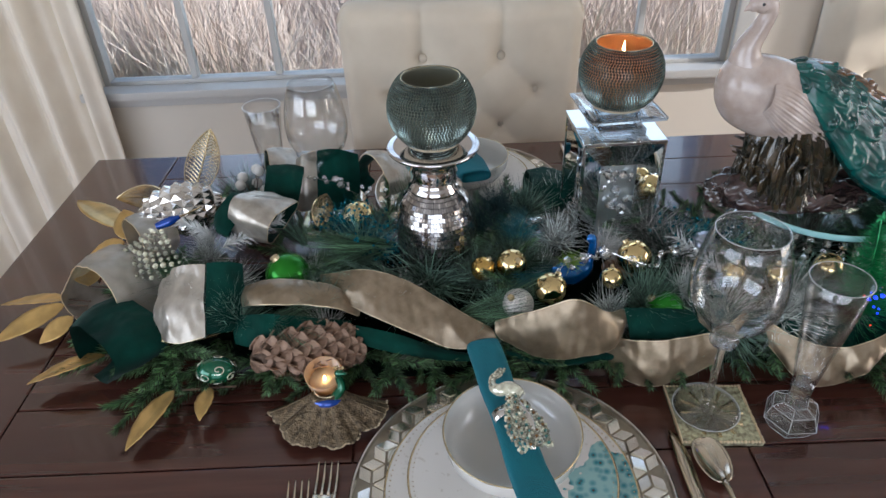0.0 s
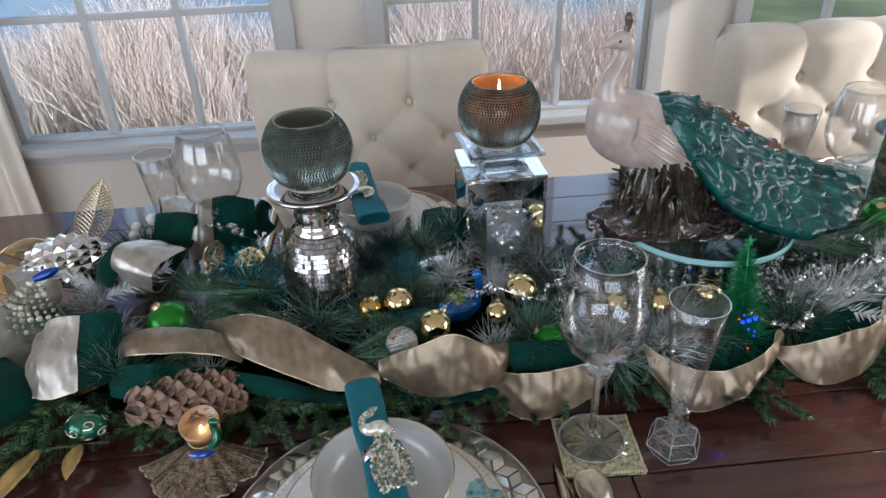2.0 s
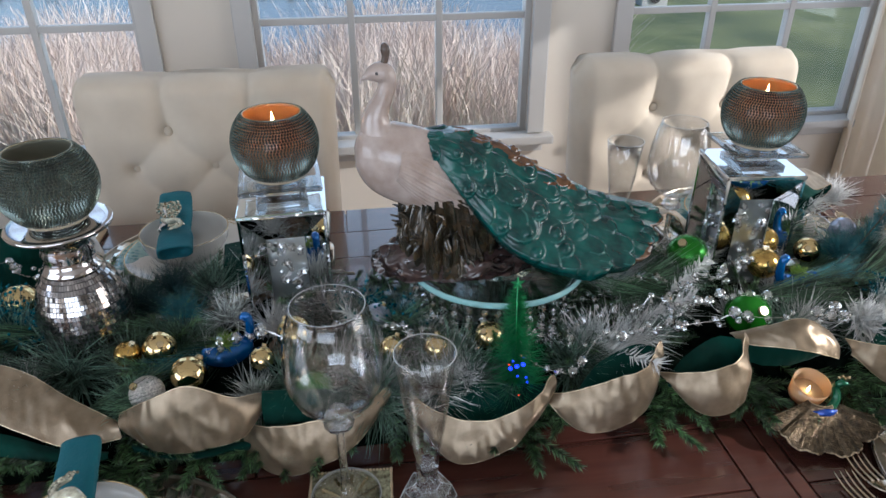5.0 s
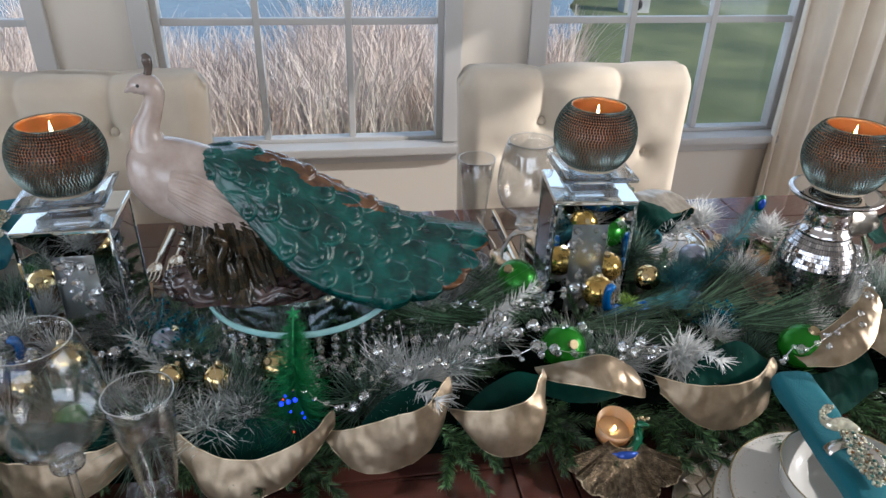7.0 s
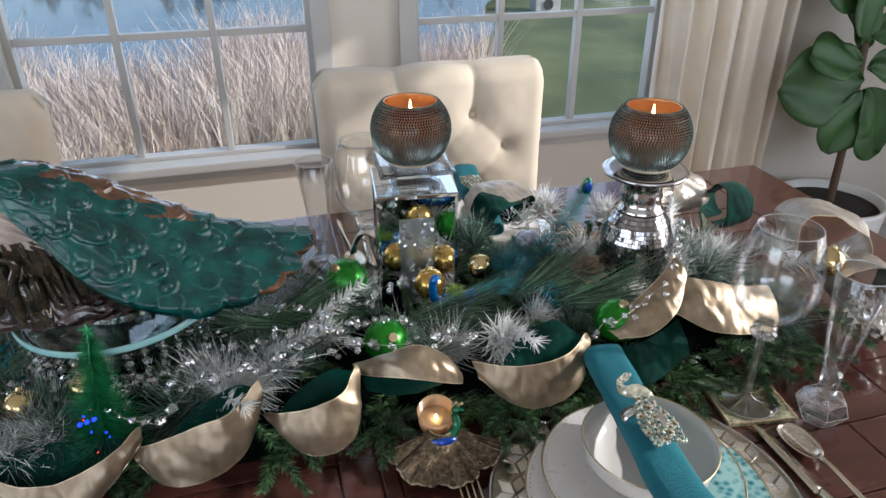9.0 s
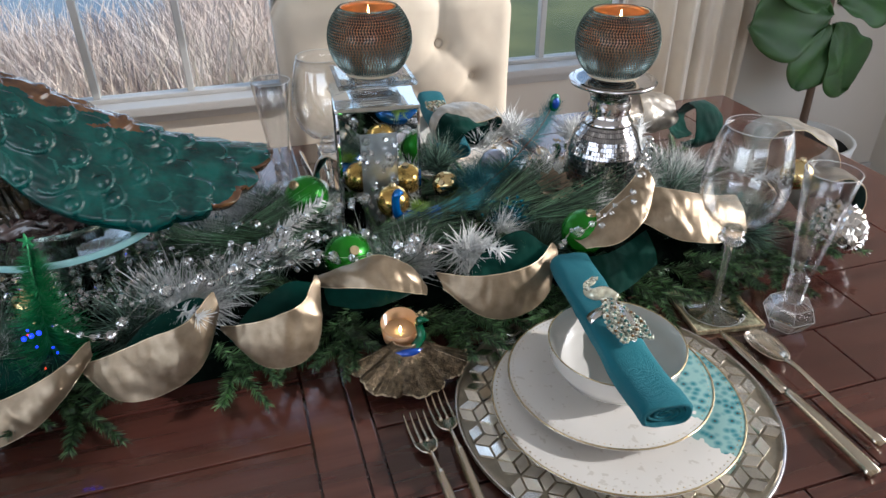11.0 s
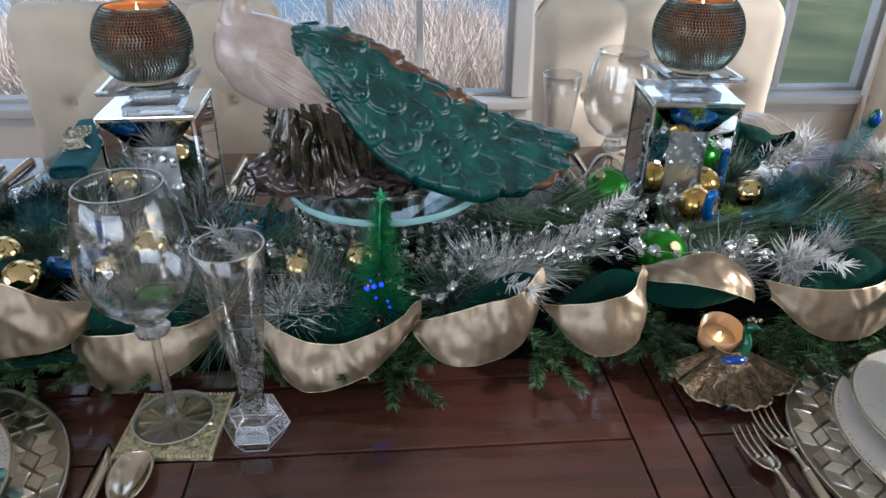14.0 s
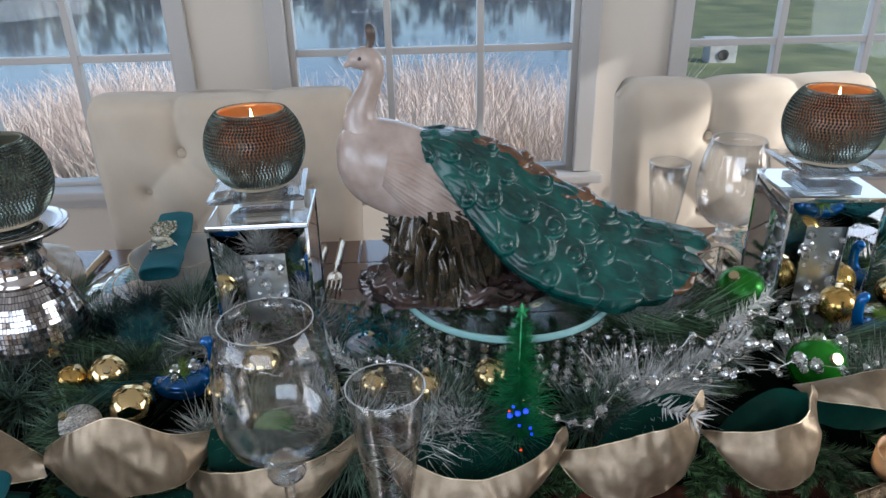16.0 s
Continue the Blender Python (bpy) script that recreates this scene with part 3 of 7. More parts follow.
# ---- table ----
TX0, TX1, TY0, TY1, TZ = -0.666, 1.762, 0.2255, 1.265, 0.760
table = thing("dining_table", (0, 0, 0), "dark mahogany plank dining table with breadboard ends", "table")
part("underframe", box(TX0 + 0.006, TX1 - 0.006, TY0 + 0.006, TY1 - 0.006, TZ - 0.045, TZ - 0.006, 0.002), M["table"], table)
ap = bmesh.new()
for q in ((TX0 + 0.08, TX1 - 0.08, TY0 + 0.07, TY0 + 0.095, TZ - 0.13, TZ - 0.045), (TX0 + 0.08, TX1 - 0.08, TY1 - 0.095, TY1 - 0.07, TZ - 0.13, TZ - 0.045), (TX0 + 0.08, TX0 + 0.105, TY0 + 0.096, TY1 - 0.096, TZ - 0.13, TZ - 0.045), (TX1 - 0.105, TX1 - 0.08, TY0 + 0.096, TY1 - 0.096, TZ - 0.13, TZ - 0.045)):
    box(*q, bevel=0.003, bm=ap)
part("apron", ap, M["table"], table)
for lx in (TX0 + 0.12, TX1 - 0.12):
    for ly in (TY0 + 0.11, TY1 - 0.11):
        part("leg", box(lx - 0.045, lx + 0.045, ly - 0.045, ly + 0.045, 0, TZ - 0.045, 0.006), M["table"], table)
PW = (TY1 - TY0) / 11
G = 0.0011
part("breadboard", box(TX0, -0.507 - G, TY0, TY1, TZ - 0.03, TZ, 0.0025), M["table"], table)
part("breadboard", box(1.603 + G, TX1, TY0, TY1, TZ - 0.03, TZ, 0.0025), M["table"], table)
part("cross_board", box(0.728 + G, 0.772 - G, TY0, TY1, TZ - 0.03, TZ, 0.0015), M["table"], table)
part("cross_board", box(0.772 + G, 0.792 - G, TY0, TY1, TZ - 0.03, TZ, 0.0015), M["table"], table)
JOINT = [(0.1,), (0.327,), (0.327,), (-0.1,), (0.2,), (0.05,), (0.3,), (-0.15,), (0.22,), (0.0,), (0.31,)]
for r in range(11):
    y0, y1 = TY0 + r * PW + G, TY0 + (r + 1) * PW - G
    cuts = [-0.507, *JOINT[r], 0.728]
    spans = list(zip(cuts, cuts[1:])) + [(0.792, 1.15 + 0.09 * ((r * 5) % 4)), (1.15 + 0.09 * ((r * 5) % 4), 1.603)]
    for a, b in spans:
        part("plank", box(a + G, b - G, y0, y1, TZ - 0.03, TZ, 0.0015), M["table"], table)

# ---- tufted chairs ----


def chair(at, rz, label, zt=1.005):
    c = thing("dining_chair", at, label, "chair", "chairs round the table", rz=rz)
    hw, zb = 0.237, 0.46
    btn = [(sx, z) for z, row in ((0.900, (-0.078, 0.078)), (0.828, (-0.150, 0.0, 0.150)), (0.756, (-0.078, 0.078)), (0.684, (-0.150, 0.0, 0.150)), (0.612, (-0.078, 0.078))) for sx in row]
    seg = []
    for (x, z) in btn:
        for (x2, z2) in btn:
            if abs(z - z2 - 0.072) < 0.01 and abs(x - x2) < 0.09:
                seg.append(((x, z), (x2, z2)))
        if z > 0.89:
            seg.append(((x, z), (x * 1.03, zt + 0.03)))
    A = np.array([s[0] for s in seg])
    Bv = np.array([s[1] for s in seg])
    D = Bv - A
    L2 = (D ** 2).sum(1)
    pleat = np.array([1.0 if s[1][1] > zt else 0.38 for s in seg])

    def sink(x, z):
        p = np.array((x, z))
        t = np.clip(((p - A) * D).sum(1) / L2, 0, 1)
        dist = np.sqrt(((A + D * t[:, None] - p) ** 2).sum(1))
        db = min(math.hypot(x - q[0], z - q[1]) for q in btn)
        return float((pleat * (0.010 * np.exp(-dist / 0.006) + 0.009 * np.exp(-(dist / 0.030) ** 2))).max()) + 0.013 * math.exp(-(db / 0.012) ** 2) + 0.008 * math.exp(-(db / 0.038) ** 2)

    # cushioned front wraps round into the sides and the flat rear
    NX, NZ = 84, 96
    front, rear = [], []
    for j in range(NZ + 1):
        v = j / NZ
        z = zb + (zt - zb) * v
        fr, rr = [], []
        for i in range(NX + 1):
            u = -1 + 2 * i / NX
            flare = 1 + 0.035 * v * v
            ex = max(0, abs(u) - 0.86) / 0.14
            ez = max(0, v - 0.93) / 0.07
            e = min(1.0, math.hypot(ex, ez))
            round_ = 0.045 * (1 - math.sqrt(max(0, 1 - e * e)))
            x = u * hw * flare
            zz = z - 0.030 * ex ** 3 * max(0, min(1, (v - 0.84) / 0.16)) - 0.55 * sink(x, zt) * max(0, (v - 0.90) / 0.10)
            y = -0.045 - 0.012 * (1 - u * u) + round_ + sink(x, z) + 0.0015 * noise.noise(Vector((x * 30, z * 30, at[0] * 9)))
            fr.append((x, y, zz))
            rr.append((x, 0.045 - 0.4 * round_, zz))
        front.append(fr)
        rear.append(rr[::-1])
    rows = [f + r for f, r in zip(front, rear)]
    bm = grid_mesh(rows, close=True)
    bmesh.ops.holes_fill(bm, edges=[e for e in bm.edges if e.is_boundary])
    bmesh.ops.recalc_face_normals(bm, faces=bm.faces[:])
    tilt = Matrix.Translation((0, 0, 0.46)) @ pose(0, 0, 0, -2, 0, 0) @ Matrix.Translation((0, 0, -0.46))
    back = part("backrest", bm, M["linen"], c, "button-tufted ivory linen back", smooth=True, m=tilt)
    b0 = None
    for (x, z) in btn:
        mm = pose(x, -0.045 - 0.012 * (1 - (x / hw) ** 2) + 0.0285, z, 90, 0, 0)
        if b0 is None:
            b0 = part("button", lathe([(0, 0.007), (0.006, 0.006), (0.0095, 0.002), (0.009, -0.003), (0, -0.003)], 16), M["linen"], back, smooth=True, m=mm)
        else:
            copy_part(b0, mm, back)
    bm = box(-0.235, 0.235, -0.47, -0.06, 0.38, 0.485, 0.03)
    part("seat", bm, M["linen"], c, smooth=True)
    for lx in (-0.2, 0.2):
        part("leg", tube([(lx, -0.43, 0.38), (lx, -0.43, 0.0)], [0.022, 0.014], 8), M["table"], c)
        part("leg", tube([(lx, 0.0, 0.46), (lx, 0.06, 0.0)], [0.022, 0.014], 8), M["table"], c)
    return c


chair((0.063, 1.385, 0), 0, "ivory linen button-tufted dining chair behind the table")
chair((1.043, 1.385, 0), 0, "ivory linen button-tufted dining chair in sunlight")
chair((1.018, 0.104, 0), 162, "ivory linen tufted chair pushed in at the near side", 1.036)

# ---- place settings ----


def plate_print(name, seed):
    """White china with a patch of turquoise feather print and faint grey sprigs."""
    m = mk(name, (0.68, 0.65, 0.61), 0.12, var=0.02, coat=0.3)
    nt = m.node_tree
    b = nt.nodes["Principled BSDF"]
    tc = nt.nodes["Texture Coordinate"]
    old = b.inputs["Base Color"].links[0].from_socket
    vor = nt.nodes.new("ShaderNodeTexVoronoi")
    vor.inputs["Scale"].default_value = 120
    nt.links.new(tc.outputs["Object"], vor.inputs["Vector"])
    rp = nt.nodes.new("ShaderNodeValToRGB")
    rp.color_ramp.elements[0].color, rp.color_ramp.elements[0].position = (0.075, 0.06, 0.04, 1), 0.10
    rp.color_ramp.elements[1].color, rp.color_ramp.elements[1].position = (0.03, 0.20, 0.24, 1), 0.20
    e = rp.color_ramp.elements.new(0.62)
    e.color = (0.26, 0.44, 0.43, 1)
    nt.links.new(vor.outputs["Distance"], rp.inputs[0])
    grad = nt.nodes.new("ShaderNodeVectorMath")
    grad.operation = "DISTANCE"
    grad.inputs[1].default_value = (0.115, -0.045, 0.01)
    nt.links.new(tc.outputs["Object"], grad.inputs[0])
    nz = nt.nodes.new("ShaderNodeTexNoise")
    nz.inputs["Scale"].default_value = 45
    nt.links.new(tc.outputs["Object"], nz.inputs["Vector"])
    ad = nt.nodes.new("ShaderNodeMath")
    ad.operation = "MULTIPLY_ADD"
    ad.inputs[1].default_value = 0.05
    nt.links.new(nz.outputs["Fac"], ad.inputs[0])
    nt.links.new(grad.outputs["Value"], ad.inputs[2])
    lt = nt.nodes.new("ShaderNodeMath")
    lt.operation = "LESS_THAN"
    lt.inputs[1].default_value = 0.098
    nt.links.new(ad.outputs[0], lt.inputs[0])
    mx = nt.nodes.new("ShaderNodeMix")
    mx.data_type = "RGBA"
    nt.links.new(lt.outputs[0], mx.inputs["Factor"])
    # grey sprigs: thin bands of a distorted wave
    wv = nt.nodes.new("ShaderNodeTexNoise")
    wv.inputs["Scale"].default_value, wv.inputs["Detail"].default_value = 120, 3
    nt.links.new(tc.outputs["Object"], wv.inputs["Vector"])
    cr = nt.nodes.new("ShaderNodeValToRGB")
    cr.color_ramp.elements[0].color, cr.color_ramp.elements[0].position = (1, 1, 1, 1), 0.635
    cr.color_ramp.elements[1].color, cr.color_ramp.elements[1].position = (0.62, 0.57, 0.5, 1), 0.67
    nt.links.new(wv.outputs["Fac"], cr.inputs[0])
    mul = nt.nodes.new("ShaderNodeMix")
    mul.data_type, mul.blend_type = "RGBA", "MULTIPLY"
    mul.inputs["Factor"].default_value = 0.4
    nt.links.new(old, mul.inputs["A"])
    nt.links.new(cr.outputs[0], mul.inputs["B"])
    nt.links.new(mul.outputs["Result"], mx.inputs["A"])
    nt.links.new(rp.outputs[0], mx.inputs["B"])
    nt.links.new(mx.outputs["Result"], b.inputs["Base Color"])
    return m


M["print"] = plate_print("printed_china", 1)


def rhomb_tiles(parent, r0, r1, joined):
    """Rhombus mirror pieces in a star pattern over a ring."""
    a, h = 0.0165, 0.0022
    ca, sa = math.cos(radians(60)), math.sin(radians(60))
    k = 0.91
    corner = [((x - (1 + ca) / 2) * k * a, (y - sa / 2) * k * a) for x, y in ((0, 0), (1, 0), (1 + ca, sa), (ca, sa))]

    def rb(bm=None, m=None):
        bm = bm or bmesh.new()
        lo = [bm.verts.new(Vector((x, y, 0)) if m is None else m @ Vector((x, y, 0))) for x, y in corner]
        hi = [bm.verts.new(Vector((x * 0.9, y * 0.9, h)) if m is None else m @ Vector((x * 0.9, y * 0.9, h))) for x, y in corner]
        bm.faces.new(hi)
        for i in range(4):
            bm.faces.new((lo[i], lo[(i + 1) % 4], hi[(i + 1) % 4], hi[i]))
        return bm

    rg = random.Random(7)
    first, acc = None, bmesh.new()
    for i in range(-14, 15):
        for j in range(-14, 15):
            bx, by = (i + j * 0.5) * a * math.sqrt(3), j * 1.5 * a
            for t in (30, 150, 270):
                cx, cy = bx + math.cos(radians(t)) * a * 0.5, by + math.sin(radians(t)) * a * 0.5
                if r0 < math.hypot(cx, cy) < r1:
                    m = pose(cx, cy, 0.0062, rg.uniform(-6, 6), rg.uniform(-6, 6), t + 60)
                    if joined:
                        rb(acc, m)
                    elif first is None:
                        first = part("mirror_tile", rb(), M["tile"], parent, m=m)
                    else:
                        copy_part(first, m, parent)
    if joined:
        part("tile_mosaic", acc, M["tile"], parent, kind="stuff")
    else:
        acc.free()


def dished(r, foot, rise, wall=0.0035, well=0.68):
    """Plate profile with a foot, flat well and sloping rim."""
    return [(0, 0.002), (foot, 0.002), (foot, 0), (foot + 0.004, 0), (foot + 0.006, 0.004), (r * well + 0.006, 0.005), (r, rise - wall * 0.6), (r + 0.001, rise - wall * 0.2), (r - 0.001, rise), (r * well, 0.0088), (r * well * 0.9, 0.0078), (0, 0.0078)]


def ring_band(r, z, w=0.0011, seg=72):
    return lathe([(r - w, z), (r, z + w * 0.8), (r + w, z), (r, z - w * 0.8), (r - w, z)], seg)


def fork(at, rz, scale=1.0):
    f = thing("fork", at, "champagne gold dinner fork on the table", "fork", "cutlery", rz=rz)
    # handle runs to -y from the tips at the origin
    part("handle", tube([(0, -0.056, 0.0085), (0, -0.068, 0.0105), (0, -0.082, 0.010), (0, -0.086, 0.0095), (0, -0.14, 0.0065), (0, -0.195, 0.005)], [0.0030, 0.0026, 0.0034, 0.0050, 0.0056, 0.0066], 8, sy=0.45), M["gold_flat"], f, smooth=True)
    rows = []
    for i in range(9):
        v = i / 8
        y = -0.038 - 0.021 * v
        w = 0.0124 * math.sqrt(max(0.03, 1 - (v * 0.97) ** 2.4))
        rows.append([(w * u, y, 0.0055 + 0.0045 * v - 0.0025 * (1 - u * u)) for u in np.linspace(-1, 1, 9)])
    p = part("shoulder", grid_mesh(rows), M["gold_flat"], f, smooth=True)
    p.modifiers.new("thick", "SOLIDIFY").thickness = 0.0016
    for k in range(4):
        x = (-1.5 + k) * 0.0069
        part("tine", tube([(x, -0.040, 0.0050), (x, -0.02, 0.0035), (x, 0, 0.0075)], [0.0019, 0.0016, 0.0008], 6), M["gold_flat"], f, smooth=True)
    return f


def knife(at, rz):
    k = thing("knife", at, "champagne gold dinner knife on the table", "knife", "cutlery", rz=rz)
    rows = []
    for i in range(13):
        v = i / 12
        w = 0.0095 * math.sqrt(min(1, v * 3.2)) * (1 - 0.25 * v)
        rows.append([(-0.004 - w * 0.35, -0.11 * v, 0.003), (-0.004 + w * 0.4, -0.11 * v, 0.0042), (-0.004 + w * 1.4, -0.11 * v, 0.0028)])
    p = part("blade", grid_mesh(rows), M["gold_flat"], k, smooth=True)
    p.modifiers.new("thick", "SOLIDIFY").thickness = 0.0015
    part("handle", tube([(0, -0.108, 0.004), (0, -0.13, 0.0055), (0, -0.18, 0.006), (0, -0.225, 0.005)], [0.005, 0.0055, 0.0065, 0.007], 10, sy=0.55), M["gold_flat"], k, smooth=True)
    return k


def spoon(at, rz):
    s = thing("spoon", at, "champagne gold spoon on the table", "spoon", "cutlery", rz=rz)
    rows = []
    for i in range(15):
        a = math.pi * i / 14
        w = 0.0185 * math.sin(a) ** 0.75 * (1 + 0.12 * math.cos(a))
        y = -0.029 + 0.029 * math.cos(a)
        rows.append([(w * u, y, 0.0085 - 0.0065 * (1 - u * u) * math.sin(a)) for u in np.linspace(-1, 1, 11)])
    p = part("bowl", grid_mesh(rows), M["gold_flat"], s, smooth=True)
    p.modifiers.new("thick", "SOLIDIFY").thickness = 0.0014
    part("handle", tube([(0, -0.055, 0.0085), (0, -0.075, 0.011), (0, -0.13, 0.006), (0, -0.185, 0.005)], [0.004, 0.0028, 0.0038, 0.0058], 10, sy=0.5), M["gold_flat"], s, smooth=True)
    return s


def wine_glass(at):
    g = thing("wine_glass", at, "clear wine glass with a cut knop stem", "glass", "stemware")
    out = [(0.0, 0.119), (0.012, 0.1195), (0.0260, 0.126), (0.0388, 0.140), (0.0455, 0.158), (0.0470, 0.174), (0.0446, 0.198), (0.0390, 0.224), (0.0338, 0.240)]
    inn = [(r - 0.0011, z + 0.0012) for r, z in out[1:]]
    part("bowl", lathe(out + [(0.0332, 0.2405)] + inn[::-1][1:] + [(0, 0.1215)], 56), M["glass"], g, smooth=True)
    part("rim", ring_band(0.0335, 0.2402, 0.0005), M["edge_glint"], g, smooth=True)
    part("foot", lathe([(0, 0.0), (0.036, 0.0), (0.037, 0.0012), (0.03, 0.0028), (0.012, 0.005), (0.0055, 0.012), (0.004, 0.03), (0.0042, 0.09), (0.006, 0.1), (0, 0.1)], 48), M["crystal"], g, smooth=True)
    part("foot_rim", ring_band(0.0365, 0.0014, 0.0006), M["edge_glint"], g, smooth=True)
    kn = bmesh.new()
    lathe([(0, 0.094), (0.008, 0.095), (0.0145, 0.100), (0.0155, 0.104), (0.011, 0.108), (0.0135, 0.1115), (0.010, 0.1155), (0.009, 0.119), (0, 0.1195)], 14, kn)
    part("knop", kn, M["crystal"], g, "faceted crystal knop")
    return g


def flute(at):
    g = thing("champagne_flute", at, "tall clear flute on a faceted crystal base", "flute", "stemware")
    out = [(0, 0.062), (0.006, 0.062), (0.0118, 0.072), (0.0165, 0.105), (0.0225, 0.15), (0.0285, 0.204)]
    inn = [(r - 0.0012, z + 0.002) for r, z in out[1:]]
    part("bowl", lathe(out + [(0.0279, 0.2045)] + inn[::-1][1:] + [(0, 0.067)], 48), M["glass"], g, smooth=True)
    part("rim", ring_band(0.0282, 0.2042, 0.0006), M["edge_glint"], g, smooth=True)
    part("stem", lathe([(0, 0.036), (0.0115, 0.036), (0.0105, 0.05), (0.0115, 0.068), (0.006, 0.073), (0, 0.074)], 16), M["crystal"], g)
    prof = [(0.020, 0.0004), (0.0302, 0.0175), (0.0245, 0.033), (0.0135, 0.0384)]
    base = part("base", lathe([(0, 0)] + prof + [(0, 0.0385)], 6), M["crystal"], g, "chunky faceted crystal base")
    # polished arrises of the facets, as pale tubes that stand in for their glint
    for k in range(6):
        c0, c1 = math.cos(k * math.pi / 3), math.cos((k + 1) * math.pi / 3)
        s0, s1 = math.sin(k * math.pi / 3), math.sin((k + 1) * math.pi / 3)
        ed = bmesh.new()
        for (r, z), (r2, z2) in zip(prof, prof[1:]):
            tube([(r * c0, r * s0, z), (r2 * c0, r2 * s0, z2)], 0.00028, 5, 2, ed)
        for r, z in prof:
            tube([(r * c0, r * s0, z), (r * c1, r * s1, z)], 0.00028, 5, 2, ed)
        part("edge_glint", ed, M["edge_glint"], base)
    return g


def coaster(at, rz):
    c = thing("coaster", at, "square gilded glass coaster under a wine glass", "coaster", "coasters", rz=rz)
    part("tile", box(-0.044, 0.044, -0.042, 0.042, 0, 0.005, 0.001), M["mosaic_coaster"], c)
    bd = bmesh.new()
    pts = [(-0.043 + 0.086 * i / 23, s * 0.041, 0.0055) for i in range(24) for s in (-1, 1)] + [(s * 0.043, -0.041 + 0.082 * i / 23, 0.0055) for i in range(24) for s in (-1, 1)]
    gems(bd, pts, 0.0017)
    part("bead_border", bd, M["gold_edge"], c)
    rays = bmesh.new()
    for i in range(12):
        a = i * math.pi / 6
        tube([(0.006 * math.cos(a), 0.006 * math.sin(a), 0.0052), (0.034 * math.cos(a), 0.034 * math.sin(a), 0.0052)], [0.0008, 0.0022], 5, 3, rays)
    part("ray_relief", rays, M["gold_rim"], c)


def napkin(at, rz, pitch, length, width, roll=True):
    n = thing("napkin", at, "teal cloth napkin rolled and laid across the bowl", "napkin", "napkins", rz=rz)
    rows = []
    rg = random.Random(int(at[0] * 100))
    K = 40
    for i in range(37):
        v = i / 36
        y = length * (0.5 - v)
        sag = 0.006 * math.sin(v * 3.1) + 0.0015 * math.sin(v * 17 + 1)
        row = []
        for k in range(K):
            a = 2 * math.pi * k / K
            sq = 1 / (abs(math.cos(a)) ** 3.2 + abs(math.sin(a)) ** 3.2) ** (1 / 3.2)
            w = width * 0.5 * (1 - 0.10 * math.exp(-((v - 0.42) / 0.1) ** 2)) * (1 + 0.03 * math.sin(v * 9))
            th = width * (0.27 if roll else 0.2) * (1 + 0.08 * math.sin(v * 7 + a))
            row.append((w * sq * math.cos(a) + 0.0012 * noise.noise(Vector((v * 6, a, at[0]))), y, th * sq * math.sin(a) - sag + 0.001 * noise.noise(Vector((v * 22, a * 2, 2 + at[0])))))
        rows.append(row)
    bm = grid_mesh(rows, close=True)
    # turned-in folds at both ends
    for end, sgn in ((0, 1), (36, -1)):
        ring = rows[end]
        prev = ring
        for f, d in ((0.86, 0.004), (0.80, -0.006)):
            cur = [(x * f, y + sgn * d * 0.6, z * f) for x, y, z in ring]
            grid_mesh([prev, cur], True, bm)
            prev = cur
        bm.faces.new([bm.verts.new(p) for p in prev])
    bmesh.ops.remove_doubles(bm, verts=bm.verts[:], dist=0.00005)
    bmesh.ops.recalc_face_normals(bm, faces=bm.faces[:])
    m = pose(0, 0, 0, pitch, 0, 0)
    body = part("cloth", bm, M["teal_cloth"], n, smooth=True, m=m)
    # spiral fold edges at the near end
    sp = [(width * 0.40 * (1 - k / 26) * math.cos(k * 0.75), -length / 2 + 0.0035, width * 0.2 * (1 - k / 26) * math.sin(k * 0.75)) for k in range(22)]
    part("rolled_edge", tube(sp, 0.0016, 6, 66), M["teal_cloth"], n, smooth=True, m=m)
    return n


